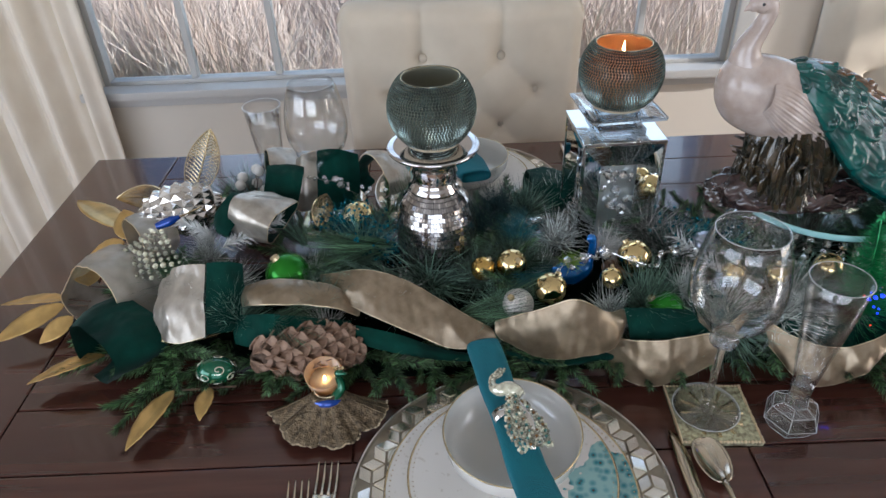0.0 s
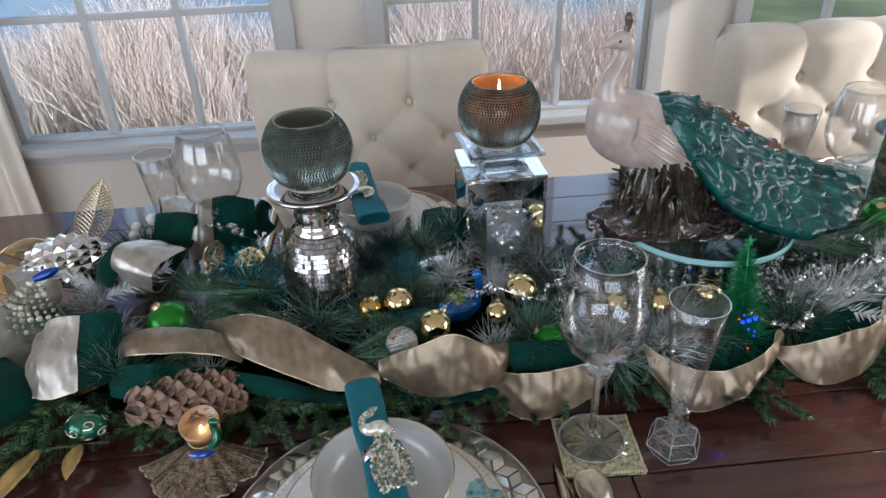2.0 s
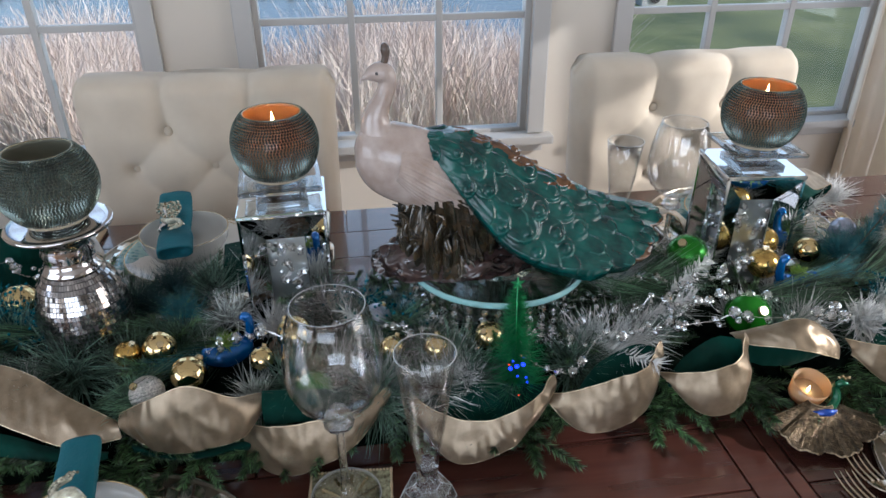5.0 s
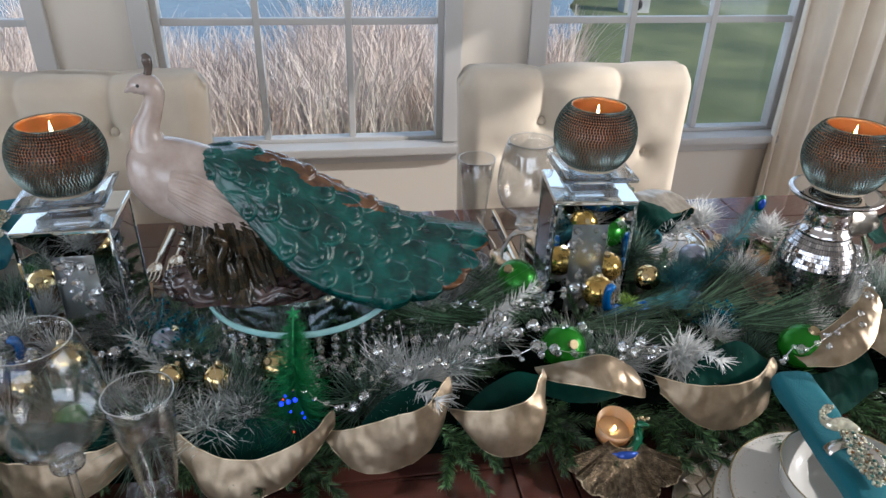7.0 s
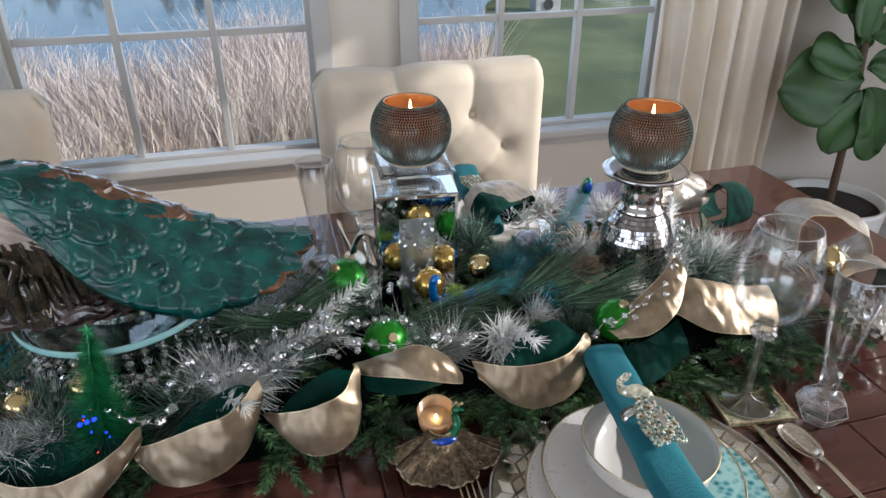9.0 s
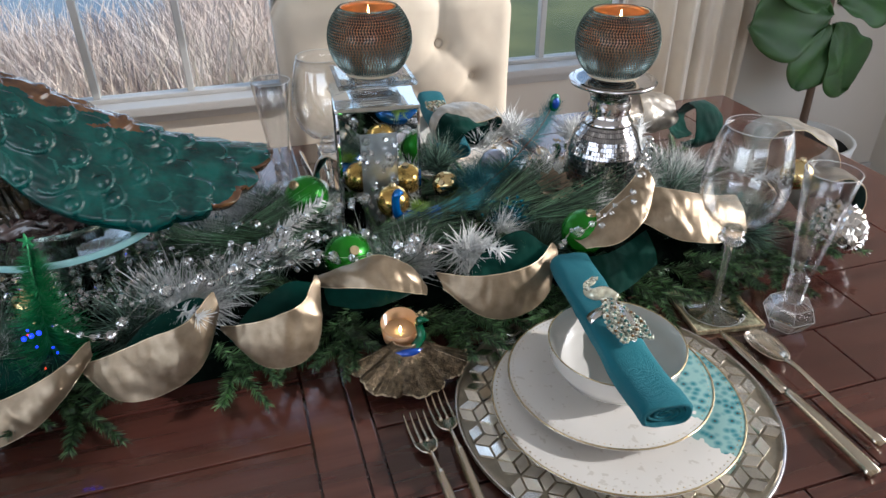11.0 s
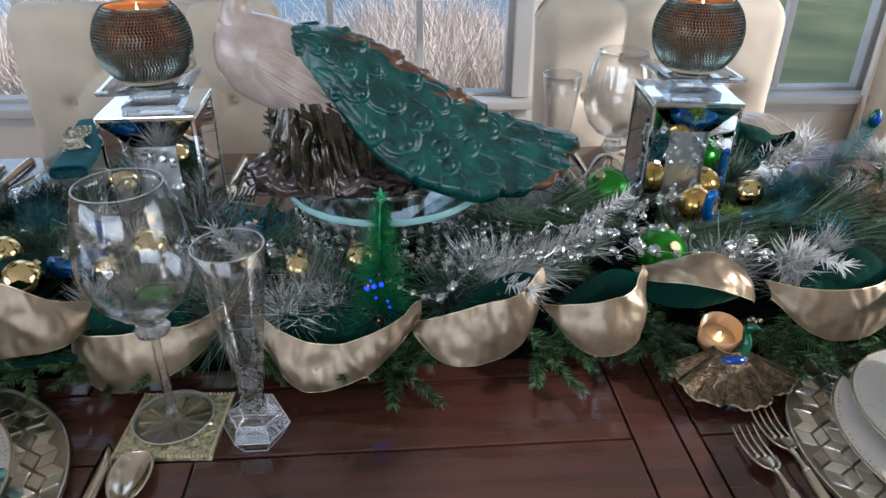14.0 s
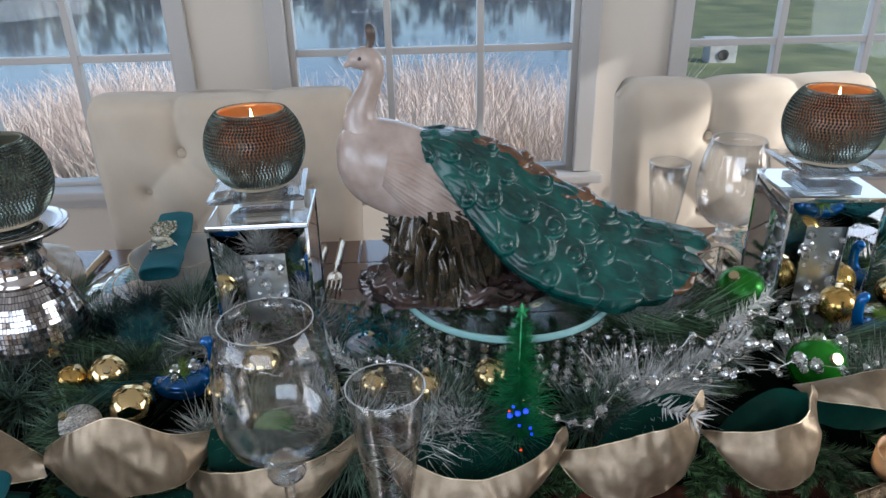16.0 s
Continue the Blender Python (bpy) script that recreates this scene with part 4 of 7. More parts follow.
def napkin_ring(at, rz, pitch):
    r = thing("napkin_ring", at, "crystal-studded silver bird brooch napkin ring", "napkin ring", "napkin rings", rz=rz)
    m = pose(0, 0, 0, pitch, 0, 0)
    part("band", lathe([(0.0195, -0.006), (0.0205, -0.006), (0.0205, 0.006), (0.0195, 0.006), (0.0195, -0.006)], 40, sx=1.0, sy=0.58), M["silver"], r, m=m @ pose(0, 0, -0.0115, 90, 0, 0), smooth=True)
    petals, hearts, warm = [], [], []
    k = 0
    for i in range(9):
        y = 0.004 - 0.0073 * i
        half = 0.0065 + 0.0125 * math.sin(min(1, i / 8 * 1.1) * 2.2)
        cnt = max(2, round(2 * half / 0.0080))
        for j in range(cnt):
            x = -half + 2 * half * (j + 0.5) / cnt
            yy, z = y - 0.004 * (x / 0.019) ** 2, 0.005 + 0.0035 * (1 - (x / (half + 0.002)) ** 2)
            (warm if (i + j) % 3 == 0 else hearts).append((x, yy, z + 0.0012))
            for q in range(6):
                t = math.pi * q / 3 + 0.4 * k
                petals.append((x + 0.0031 * math.cos(t), yy + 0.0031 * math.sin(t), z))
            k += 1
    part("gem_setting", tube([(0, 0.018, 0.003), (0, 0.004, 0.004), (0, -0.03, 0.003), (0, -0.055, 0.002)], [0.003, 0.006, 0.0115, 0.0012], 16, sy=0.2), M["silver"], r, m=m, smooth=True)
    neck = [(0.010, 0.006, 0.006), (0.002, 0.016, 0.008), (-0.009, 0.017, 0.008), (-0.0135, 0.025, 0.007), (-0.009, 0.034, 0.007), (-0.001, 0.037, 0.008), (0.002, 0.041, 0.008)]
    part("neck", tube(neck, [0.006, 0.0072, 0.0062, 0.0046, 0.0036, 0.0034, 0.0012], 12, 40, sy=0.7), M["gem"], r, "silver bird neck", m=m, smooth=True)
    pave = [tuple(p + np.array((dx, dy, 0.0032))) for p in spline(neck, 26) for dx, dy in ((-0.0022, 0.0012), (0.0022, -0.0012), (0, 0))]
    part("pave_work", gems(bmesh.new(), pave, 0.0013, 1, 0.2), M["gem"], r, m=m, kind="stuff")
    part("crest", gems(bmesh.new(), [(-0.004, 0.0415, 0.008), (-0.001, 0.0435, 0.008), (0.0025, 0.0440, 0.008), (0.0055, 0.0425, 0.008)], 0.0016, 1, 0.1), M["gem"], r, m=m)
    part("petal_work", gems(bmesh.new(), petals, 0.0017, 1, 0.25), M["gem"], r, m=m, kind="stuff")
    part("teal_work", gems(bmesh.new(), hearts, 0.0016, 1, 0.2), M["gem_teal"], r, m=m, kind="stuff")
    part("amber_work", gems(bmesh.new(), warm, 0.0016, 1, 0.2), M["gem_amber"], r, m=m, kind="stuff")
    return r


def votive_holder(at, rz, lit=True):
    """A beaded fan dish with a small bird's neck and a votive cup behind it."""
    f = thing("votive_holder", at, "beaded bronze fan tealight holder with enamel bird", "candle holder", "tealight holders", rz=rz)
    rows = []
    N = 97
    for i in range(9):
        v = i / 8
        row = []
        for k in range(N):
            a = math.pi * (1.04 + 0.92 * k / (N - 1))
            sc = 1 + (0.24 * abs(math.sin(a * 3.5)) ** 0.6 + 0.060 * abs(math.sin(a * 17.5)) ** 0.7 - 0.06) * v
            r = 0.016 + 0.050 * v * sc * (1 - 0.18 * abs(math.sin(a)) ** 2)
            rib = 0.0018 * math.cos(a * 15) * v
            row.append((r * math.cos(a) * 0.90, r * math.sin(a) * 0.86, 0.042 - 0.034 * v ** 0.8 + 0.014 * v * abs(math.cos(a)) ** 3 + rib))
        rows.append(row)
    p = part("fan", grid_mesh(rows), M["filigree"], f, "scalloped beaded fan", smooth=True)
    p.modifiers.new("thick", "SOLIDIFY").thickness = 0.002
    part("bead_edge", gems(bmesh.new(), [Vector(q) + Vector((0, 0, 0.0012)) for q in rows[-1]], 0.0013), M["gold_edge"], f)
    rays = bmesh.new()
    for k in range(2, N - 1, 4):
        tube([Vector(r[k]) + Vector((0, 0, 0.0016)) for r in rows], 0.0006, 5, 12, rays)
    part("ray_beading", rays, M["gold_edge"], f)
    part("foot", lathe([(0, 0), (0.026, 0), (0.024, 0.005), (0.012, 0.012), (0.014, 0.03), (0, 0.031)], 20), M["filigree"], f, smooth=True)
    part("collar", tube([(-0.022, -0.008, 0.032), (0.0, -0.016, 0.036), (0.022, -0.008, 0.033)], [0.003, 0.006, 0.003], 8), M["cobalt"], f, "cobalt enamel collar", smooth=True)
    part("neck", tube([(0.006, -0.012, 0.036), (0.016, -0.004, 0.046), (0.014, 0.000, 0.060), (0.016, -0.003, 0.068), (0.024, -0.006, 0.068)], [0.006, 0.0052, 0.0042, 0.0045, 0.001], 10, 24), M["emerald"], f, "emerald enamel neck", smooth=True)
    part("crest", gems(bmesh.new(), [(0.012 + 0.003 * k, -0.003 - 0.001 * k, 0.076 + 0.002 * (k % 2)) for k in range(4)], 0.0022), M["gold_rim"], f)
    cup = part("cup", lathe([(0, 0.0), (0.018, 0.0), (0.0205, 0.003), (0.0235, 0.029), (0.0223, 0.029), (0.0195, 0.006), (0, 0.006)], 32), M["votive"], f, "amber glass tealight cup", smooth=True, m=pose(-0.004, 0.022, 0.028, 16, 0, 0) @ Matrix.Scale(0.92, 4))
    part("wax", lathe([(0, 0.0065), (0.0192, 0.0065), (0.0196, 0.011), (0, 0.0105)], 24), M["wax"], cup, smooth=True)
    if lit:
        part("flame", lathe([(0, 0.011), (0.0018, 0.0145), (0.001, 0.019), (0, 0.023)], 10), M["flame"], cup)
        if at[1] < 0.8:
            ld = bpy.data.lights.new("votive_flame", "POINT")
            ld.energy, ld.color, ld.shadow_soft_size = 0.0008, (1.0, 0.42, 0.14), 0.004
            lo = new("votive_flame", ld)
            lo.location = pose(*at, 0, 0, rz) @ Vector((-0.004, 0.014, 0.053))
    return f


def setting(cx, cy, flip, near):
    rz = 180 if flip else 0
    R = pose(cx, cy, 0, 0, 0, rz)

    def at(x, y, z):
        p = R @ Vector((x, y, z))
        return (p.x, p.y, p.z)

    c = thing("charger", (cx, cy, TZ + 0.0005), "round mirror-mosaic charger plate", "charger", "chargers", rz=rz)
    part("disc", lathe([(0, 0), (0.15, 0), (0.163, 0.003), (0.1645, 0.007), (0.162, 0.009), (0.160, 0.0062), (0, 0.0062)], 72), M["charger"], c, smooth=False)
    part("rim_band", ring_band(0.1632, 0.0085, 0.0016), M["silver"], c, smooth=True)
    rhomb_tiles(c, 0.112, 0.1535, not near)
    d = thing("dinner_plate", at(-0.002, -0.003, TZ + 0.0095), "white china dinner plate with gold rim and turquoise print", "plate", "dinner plates", rz=rz)
    part("plate", lathe(dished(0.1255, 0.07, 0.014), 72), M["print"], d, smooth=True)
    part("gilt_rim", ring_band(0.1252, 0.0139), M["gold_rim"], d, smooth=True)
    part("dotted_band", gems(bmesh.new(), [(0.1205 * math.cos(2 * math.pi * i / 120), 0.1205 * math.sin(2 * math.pi * i / 120), 0.0132) for i in range(120)], 0.0009), M["gold_rim"], d, kind="stuff")
    back = 0.013 if near and cx > 0.5 else 0.0
    s = thing("salad_plate", at(0.0, 0.004 + back, TZ + 0.0235), "white china salad plate with gilt dotted rim", "plate", "salad plates", rz=rz)
    part("plate", lathe(dished(0.1035, 0.058, 0.012), 72), M["print"], s, smooth=True)
    part("gilt_rim", ring_band(0.1032, 0.0119), M["gold_rim"], s, smooth=True)
    part("dotted_band", gems(bmesh.new(), [(0.0985 * math.cos(2 * math.pi * i / 110), 0.0985 * math.sin(2 * math.pi * i / 110), 0.0112) for i in range(110)], 0.0008), M["gold_rim"], s, kind="stuff")
    b = thing("bowl", at(0.001, 0.02 - 0.5 * back, TZ + 0.0335), "white china soup bowl with gilt rim", "bowl", "bowls", rz=rz)
    part("body", lathe([(0, 0.003), (0.032, 0.003), (0.032, 0), (0.036, 0), (0.0375, 0.003), (0.054, 0.012), (0.0655, 0.030), (0.0678, 0.0455), (0.0682, 0.047), (0.0665, 0.047), (0.0638, 0.031), (0.052, 0.015), (0.034, 0.0075), (0, 0.007)], 64), M["china"], b, smooth=True)
    part("gilt_rim", ring_band(0.0674, 0.0472, 0.0009), M["gold_rim"], b, smooth=True)
    fx, fy = (0, 0) if cx < 0.5 else (0.017, 0.024)
    fork(at(-0.190 + fx, 0.048 + fy, TZ + 0.0012), rz)
    fork(at(-0.2185 + fx, 0.026 + fy, TZ + 0.0012), rz + (2 if not flip else 0))
    knife(at(0.185, 0.072, TZ + 0.0012), rz)
    spoon(at(0.212, 0.058, TZ + 0.0012), rz + 3)
    return at, rz


# near and far settings
for cx, cy, flip, near in ((0.066, 0.457, False, True), (1.033, 0.462, False, True), (0.058, 1.085, True, False), (1.03, 1.085, True, False)):
    at, rz = setting(cx, cy, flip, near)
    first = cx < 0.5
    if first:
        nx, ny, na, nl, nw = (0.0, 0.018, 10, 0.225, 0.036) if not flip else (0.012, 0.02, 10, 0.2, 0.050)
    else:
        nx, ny, na, nl, nw = (-0.004, 0.020, -7, 0.245, 0.046)
    napkin(at(nx, ny, 0.853), rz + na, 0, nl, nw, not first)
    napkin_ring(at(nx + 0.003, ny + 0.012, 0.853 + (0.0085 if first else 0.0135)), rz + na + 4, 0)
    coaster(at(0.2355, 0.094, TZ + 0.0006) if first else at(0.203, 0.112, TZ + 0.0006), rz + (-3 if first else -8))
    wine_glass(at(0.2315, 0.102, TZ + 0.0068) if first else at(0.2, 0.109, TZ + 0.0068))
    flute(at(0.3145, 0.076, TZ + 0.0006) if first else at(0.270, 0.064, TZ + 0.0006))
    votive_holder(at(-0.195, 0.120, TZ + 0.001) if first else at(-0.188, 0.124, TZ + 0.001), rz + (4 if first else -6))

# ---- candle holders ----


def globe(at, lit):
    g = thing("candle_globe", at, "beaded bronze-teal globe with a lit candle" if lit else "beaded green-gold globe with an unlit candle", "candle globe", "candle globes")
    R, cz = 0.0505, 0.0485
    prof = []
    for i in range(15):
        a = -math.pi / 2 + 0.28 + (math.pi / 2 - 0.28 + 0.82) * i / 14
        prof.append((R * math.cos(a), cz + R * math.sin(a)))
    inn = [(r - 0.0018, z + 0.0006) for r, z in prof]
    part("glass", lathe([(0, prof[0][1])] + prof + inn[::-1] + [(0, inn[0][1] + 0.001)], 48), M["globe" if lit else "globe_unlit"], g, "amber glowing glass" if lit else "smoky glass", smooth=True)
    # rows of beads in a slow zigzag
    rows = 31
    V, Fc = [], []
    for i in range(rows):
        a = -math.pi / 2 + 0.34 + (math.pi / 2 - 0.34 + 0.80) * i / (rows - 1)
        r, z = (R + 0.0007) * math.cos(a), cz + (R + 0.0007) * math.sin(a)
        n = 84
        for k in range(n):
            th = 2 * math.pi * (k + 0.36 * math.sin(i * 1.25)) / n
            p = Vector((r * math.cos(th), r * math.sin(th), z))
            q = 0.00182 * min(1.0, r / R + 0.25)
            nr = Vector((math.cos(a) * math.cos(th), math.cos(a) * math.sin(th), math.sin(a)))
            t1 = Vector((-math.sin(th), math.cos(th), 0))
            t2 = nr.cross(t1)
            b = len(V)
            V += [tuple(p + t1 * q * 0.95), tuple(p + t2 * q * 1.25), tuple(p - t1 * q * 0.95), tuple(p - t2 * q * 1.25), tuple(p + nr * q * 1.1)]
            Fc += [(b, b + 1, b + 4), (b + 1, b + 2, b + 4), (b + 2, b + 3, b + 4), (b + 3, b, b + 4)]
    me = bpy.data.meshes.new("bead_net")
    me.from_pydata(V, [], Fc)
    me.materials.append(M["globe_bead"])
    part("bead_net", me, None, g, "bronze and teal bead net", kind="stuff")
    part("rim", ring_band(prof[-1][0], prof[-1][1], 0.0013), M["gold_rim"], g, smooth=True)
    cd = part("candle", lathe([(0, 0.004), (0.033, 0.006), (0.040, 0.02), (0.0455, 0.036), (0.0462, 0.050), (0.040, 0.0515), (0, 0.050)], 32), M["wax"], g, "ivory wax candle", smooth=True)
    part("wick", tube([(0, 0, 0.050), (0.001, 0, 0.061)], 0.0008, 6), M["dark_grout"], cd)
    if lit:
        part("flame", lathe([(0, 0.057), (0.003, 0.062), (0.0036, 0.067), (0.0018, 0.077), (0, 0.088)], 12), M["flame"], cd, smooth=True)
        ld = bpy.data.lights.new("candle_flame", "POINT")
        ld.energy, ld.color, ld.shadow_soft_size = 0.026, (1.0, 0.45, 0.17), 0.006
        lo = new("candle_flame", ld)
        lo.location = (at[0], at[1], at[2] + 0.092)
    return g


def mosaic_vase(at):
    v = thing("vase_candlestick", at, "silver mirror-mosaic vase candlestick", "candlestick", "vase candlesticks")
    prof = [(0.034, 0.004), (0.038, 0.02), (0.046, 0.06), (0.0515, 0.095), (0.0525, 0.12), (0.050, 0.142), (0.0425, 0.165), (0.031, 0.182)]
    body = [(0, 0), (0.034, 0)] + prof + [(0, 0.182)]
    part("body", lathe([(max(0, r - 0.0012), z) for r, z in body], 56), M["dark_grout"], v, smooth=True)
    # flat mirror pieces: low bands below, taller ones above
    heights, z = [], 0.006
    while z < 0.180:
        h = 0.0034 if z < 0.095 else 0.0056
        heights.append((z, min(h, 0.182 - z)))
        z += h
    rr = np.array([p[0] for p in prof])
    zz = np.array([p[1] for p in prof])
    rg = random.Random(int(at[0] * 50) + 2)
    bm = bmesh.new()
    for z, h in heights:
        n = 80
        r0, r1 = np.interp(z + 0.0003, zz, rr), np.interp(z + h - 0.0003, zz, rr)
        for k in range(n):
            if z > 0.085 and rg.random() < 0.02:
                continue
            j = [rg.uniform(-0.00016, 0.00016) for _ in range(4)]
            a0, a1 = 2 * math.pi * (k + 0.07) / n, 2 * math.pi * (k + 0.93) / n
            q = [(r0 + j[0], a0, z + 0.0004), (r0 + j[1], a1, z + 0.0004), (r1 + j[2], a1, z + h - 0.0004), (r1 + j[0] - j[1] + j[2], a0, z + h - 0.0004)]
            bm.faces.new([bm.verts.new((r * math.cos(a), r * math.sin(a), w)) for r, a, w in q])
    part("tile_mosaic", bm, M["vase_tile"], v, "small square mirror tiles", kind="stuff")
    part("neck", lathe([(0, 0.178), (0.0325, 0.180), (0.0335, 0.184), (0.0285, 0.188), (0.0265, 0.198), (0.0285, 0.204), (0.0262, 0.210), (0.027, 0.218), (0.034, 0.226), (0.046, 0.2315), (0.055, 0.2345), (0.0565, 0.2375), (0.0545, 0.2395), (0.046, 0.2385), (0, 0.2375)], 56), M["chrome"], v, "polished chrome neck and dish", smooth=True)
    return v


def mirror_pillar(at, rz):
    p = thing("mirror_pillar", at, "mirrored square pillar candlestick with inset crystals", "candlestick", "mirror pillars", rz=rz)
    h, s = 0.222, 0.0525
    part("core", box(-s + 0.024, s - 0.024, -s + 0.024, s - 0.024, 0.003, h - 0.006), M["dark_grout"], p)
    part("cap", box(-s - 0.001, s + 0.001, -s - 0.001, s + 0.001, h - 0.006, h, 0.0015), M["mirror"], p)
    part("plinth", box(-s - 0.001, s + 0.001, -s - 0.001, s + 0.001, 0, 0.006, 0.0015), M["mirror"], p)
    rg = random.Random(int(at[0] * 31))
    for k in range(4):
        m = pose(0, 0, 0, 0, 0, 90 * k)
        o = [(-s, 0.006), (s, 0.006), (s, h - 0.006), (-s, h - 0.006)]
        i = [(-s + 0.029, 0.036), (s - 0.029, 0.036), (s - 0.029, h - 0.040), (-s + 0.029, h - 0.040)]
        for e in range(4):
            f = (e + 1) % 4
            bm = bmesh.new()
            a, b, c, d = ((*o[e], -s), (*o[f], -s), (*i[f], -s + 0.013), (*i[e], -s + 0.013))
            vs = [bm.verts.new((x, y, z)) for x, z, y in (a, b, c, d)]
            bm.faces.new(vs)
            ws = [bm.verts.new((x, y + 0.003, z)) for x, z, y in (a, b, c, d)]
            bm.faces.new(ws[::-1])
            for t in range(4):
                bm.faces.new((vs[t], ws[t], ws[(t + 1) % 4], vs[(t + 1) % 4]))
            bmesh.ops.recalc_face_normals(bm, faces=bm.faces[:])
            part("bevel_strip", bm, M["mirror"], p, m=m)
        part("inset_panel", box(-s + 0.027, s - 0.027, -s + 0.0215, -s + 0.0225, 0.034, h - 0.038), M["soft_mirror"], p, m=m)
        bm = bmesh.new()
        for _ in range(46):
            r = rg.uniform(0.0025, 0.0068)
            bmesh.ops.create_icosphere(bm, subdivisions=1, radius=r, matrix=pose(rg.uniform(-0.021, 0.021), -s + rg.uniform(0.012, 0.018), rg.uniform(0.042, h - 0.046), rg.uniform(0, 90), rg.uniform(0, 90), 0))
        part("crystal_fill", bm, M["bead"], p, m=m, kind="stuff")
    return p


def crystal_dish(at, rz):
    d = thing("crystal_dish", at, "square cut-crystal candle dish on a mirrored pillar", "crystal dish", "crystal dishes", rz=rz)
    q = math.sqrt(2)
    bm = lathe([(0, 0), (0.031 * q, 0), (0.031 * q, 0.005), (0.02 * q, 0.009), (0.022 * q, 0.014), (0.048 * q, 0.022), (0.0495 * q, 0.0265), (0.044 * q, 0.0275), (0.03 * q, 0.022), (0, 0.021)], 4)
    part("dish", bm, M["crystal"], d, m=pose(0, 0, 0, 0, 0, 45))
    return d


mosaic_vase((0.001, 0.782, TZ + 0.001))
globe((0.001, 0.782, TZ + 0.239), False)
mosaic_vase((1.178, 0.782, TZ + 0.001))
globe((1.178, 0.782, TZ + 0.239), True)
for px, py, prz in ((0.239, 0.853, 2), (0.880, 0.868, -6)):
    mirror_pillar((px, py, TZ + 0.001), prz)
    crystal_dish((px, py, TZ + 0.2232), prz + 3)
    globe((px, py, TZ + 0.2455), True)

# ---- cake stand and bird statue ----
SX, SY = 0.504, 0.795
cs = thing("cake_stand", (SX, SY, TZ + 0.001), "round glass cake stand hung with crystal drops", "cake stand")
part("plate", lathe([(0, 0.1385), (0.1125, 0.1385), (0.1125, 0.1465), (0, 0.1465)], 80), M["disc_glass"], cs, "clear glass plate")
part("plate_edge", lathe([(0.1126, 0.1385), (0.1140, 0.1390), (0.1148, 0.1405), (0.1148, 0.1445), (0.1140, 0.1462), (0.1126, 0.1466), (0.1126, 0.1385)], 80), M["plate_glass"], cs, "aqua ground glass edge", smooth=True)
part("gallery", ring_band(0.104, 0.135, 0.003), M["silver"], cs, smooth=True)
part("stem", lathe([(0, 0), (0.06, 0), (0.058, 0.006), (0.02, 0.015), (0.012, 0.04), (0.02, 0.06), (0.011, 0.085), (0.014, 0.125), (0.05, 0.137), (0, 0.137)], 32), M["silver"], cs, smooth=True)
b0 = None
rgd = random.Random(2)
for k in range(36):
    a = 2 * math.pi * k / 36
    for j in range(4):
        r = 0.0058 if j < 3 else 0.0068
        m = pose(0.104 * math.cos(a), 0.104 * math.sin(a), 0.126 - 0.0125 * j, 0, 0, rgd.uniform(0, 90)) @ Matrix.Diagonal((1, 1, 1.0 if j < 3 else 1.6, 1))
        if b0 is None:
            b0 = part("crystal_drop", gems(bmesh.new(), [(0, 0, 0)], 0.0058, 1, 0), M["bead"], cs, m=m)
        else:
            copy_part(b0, m, cs)


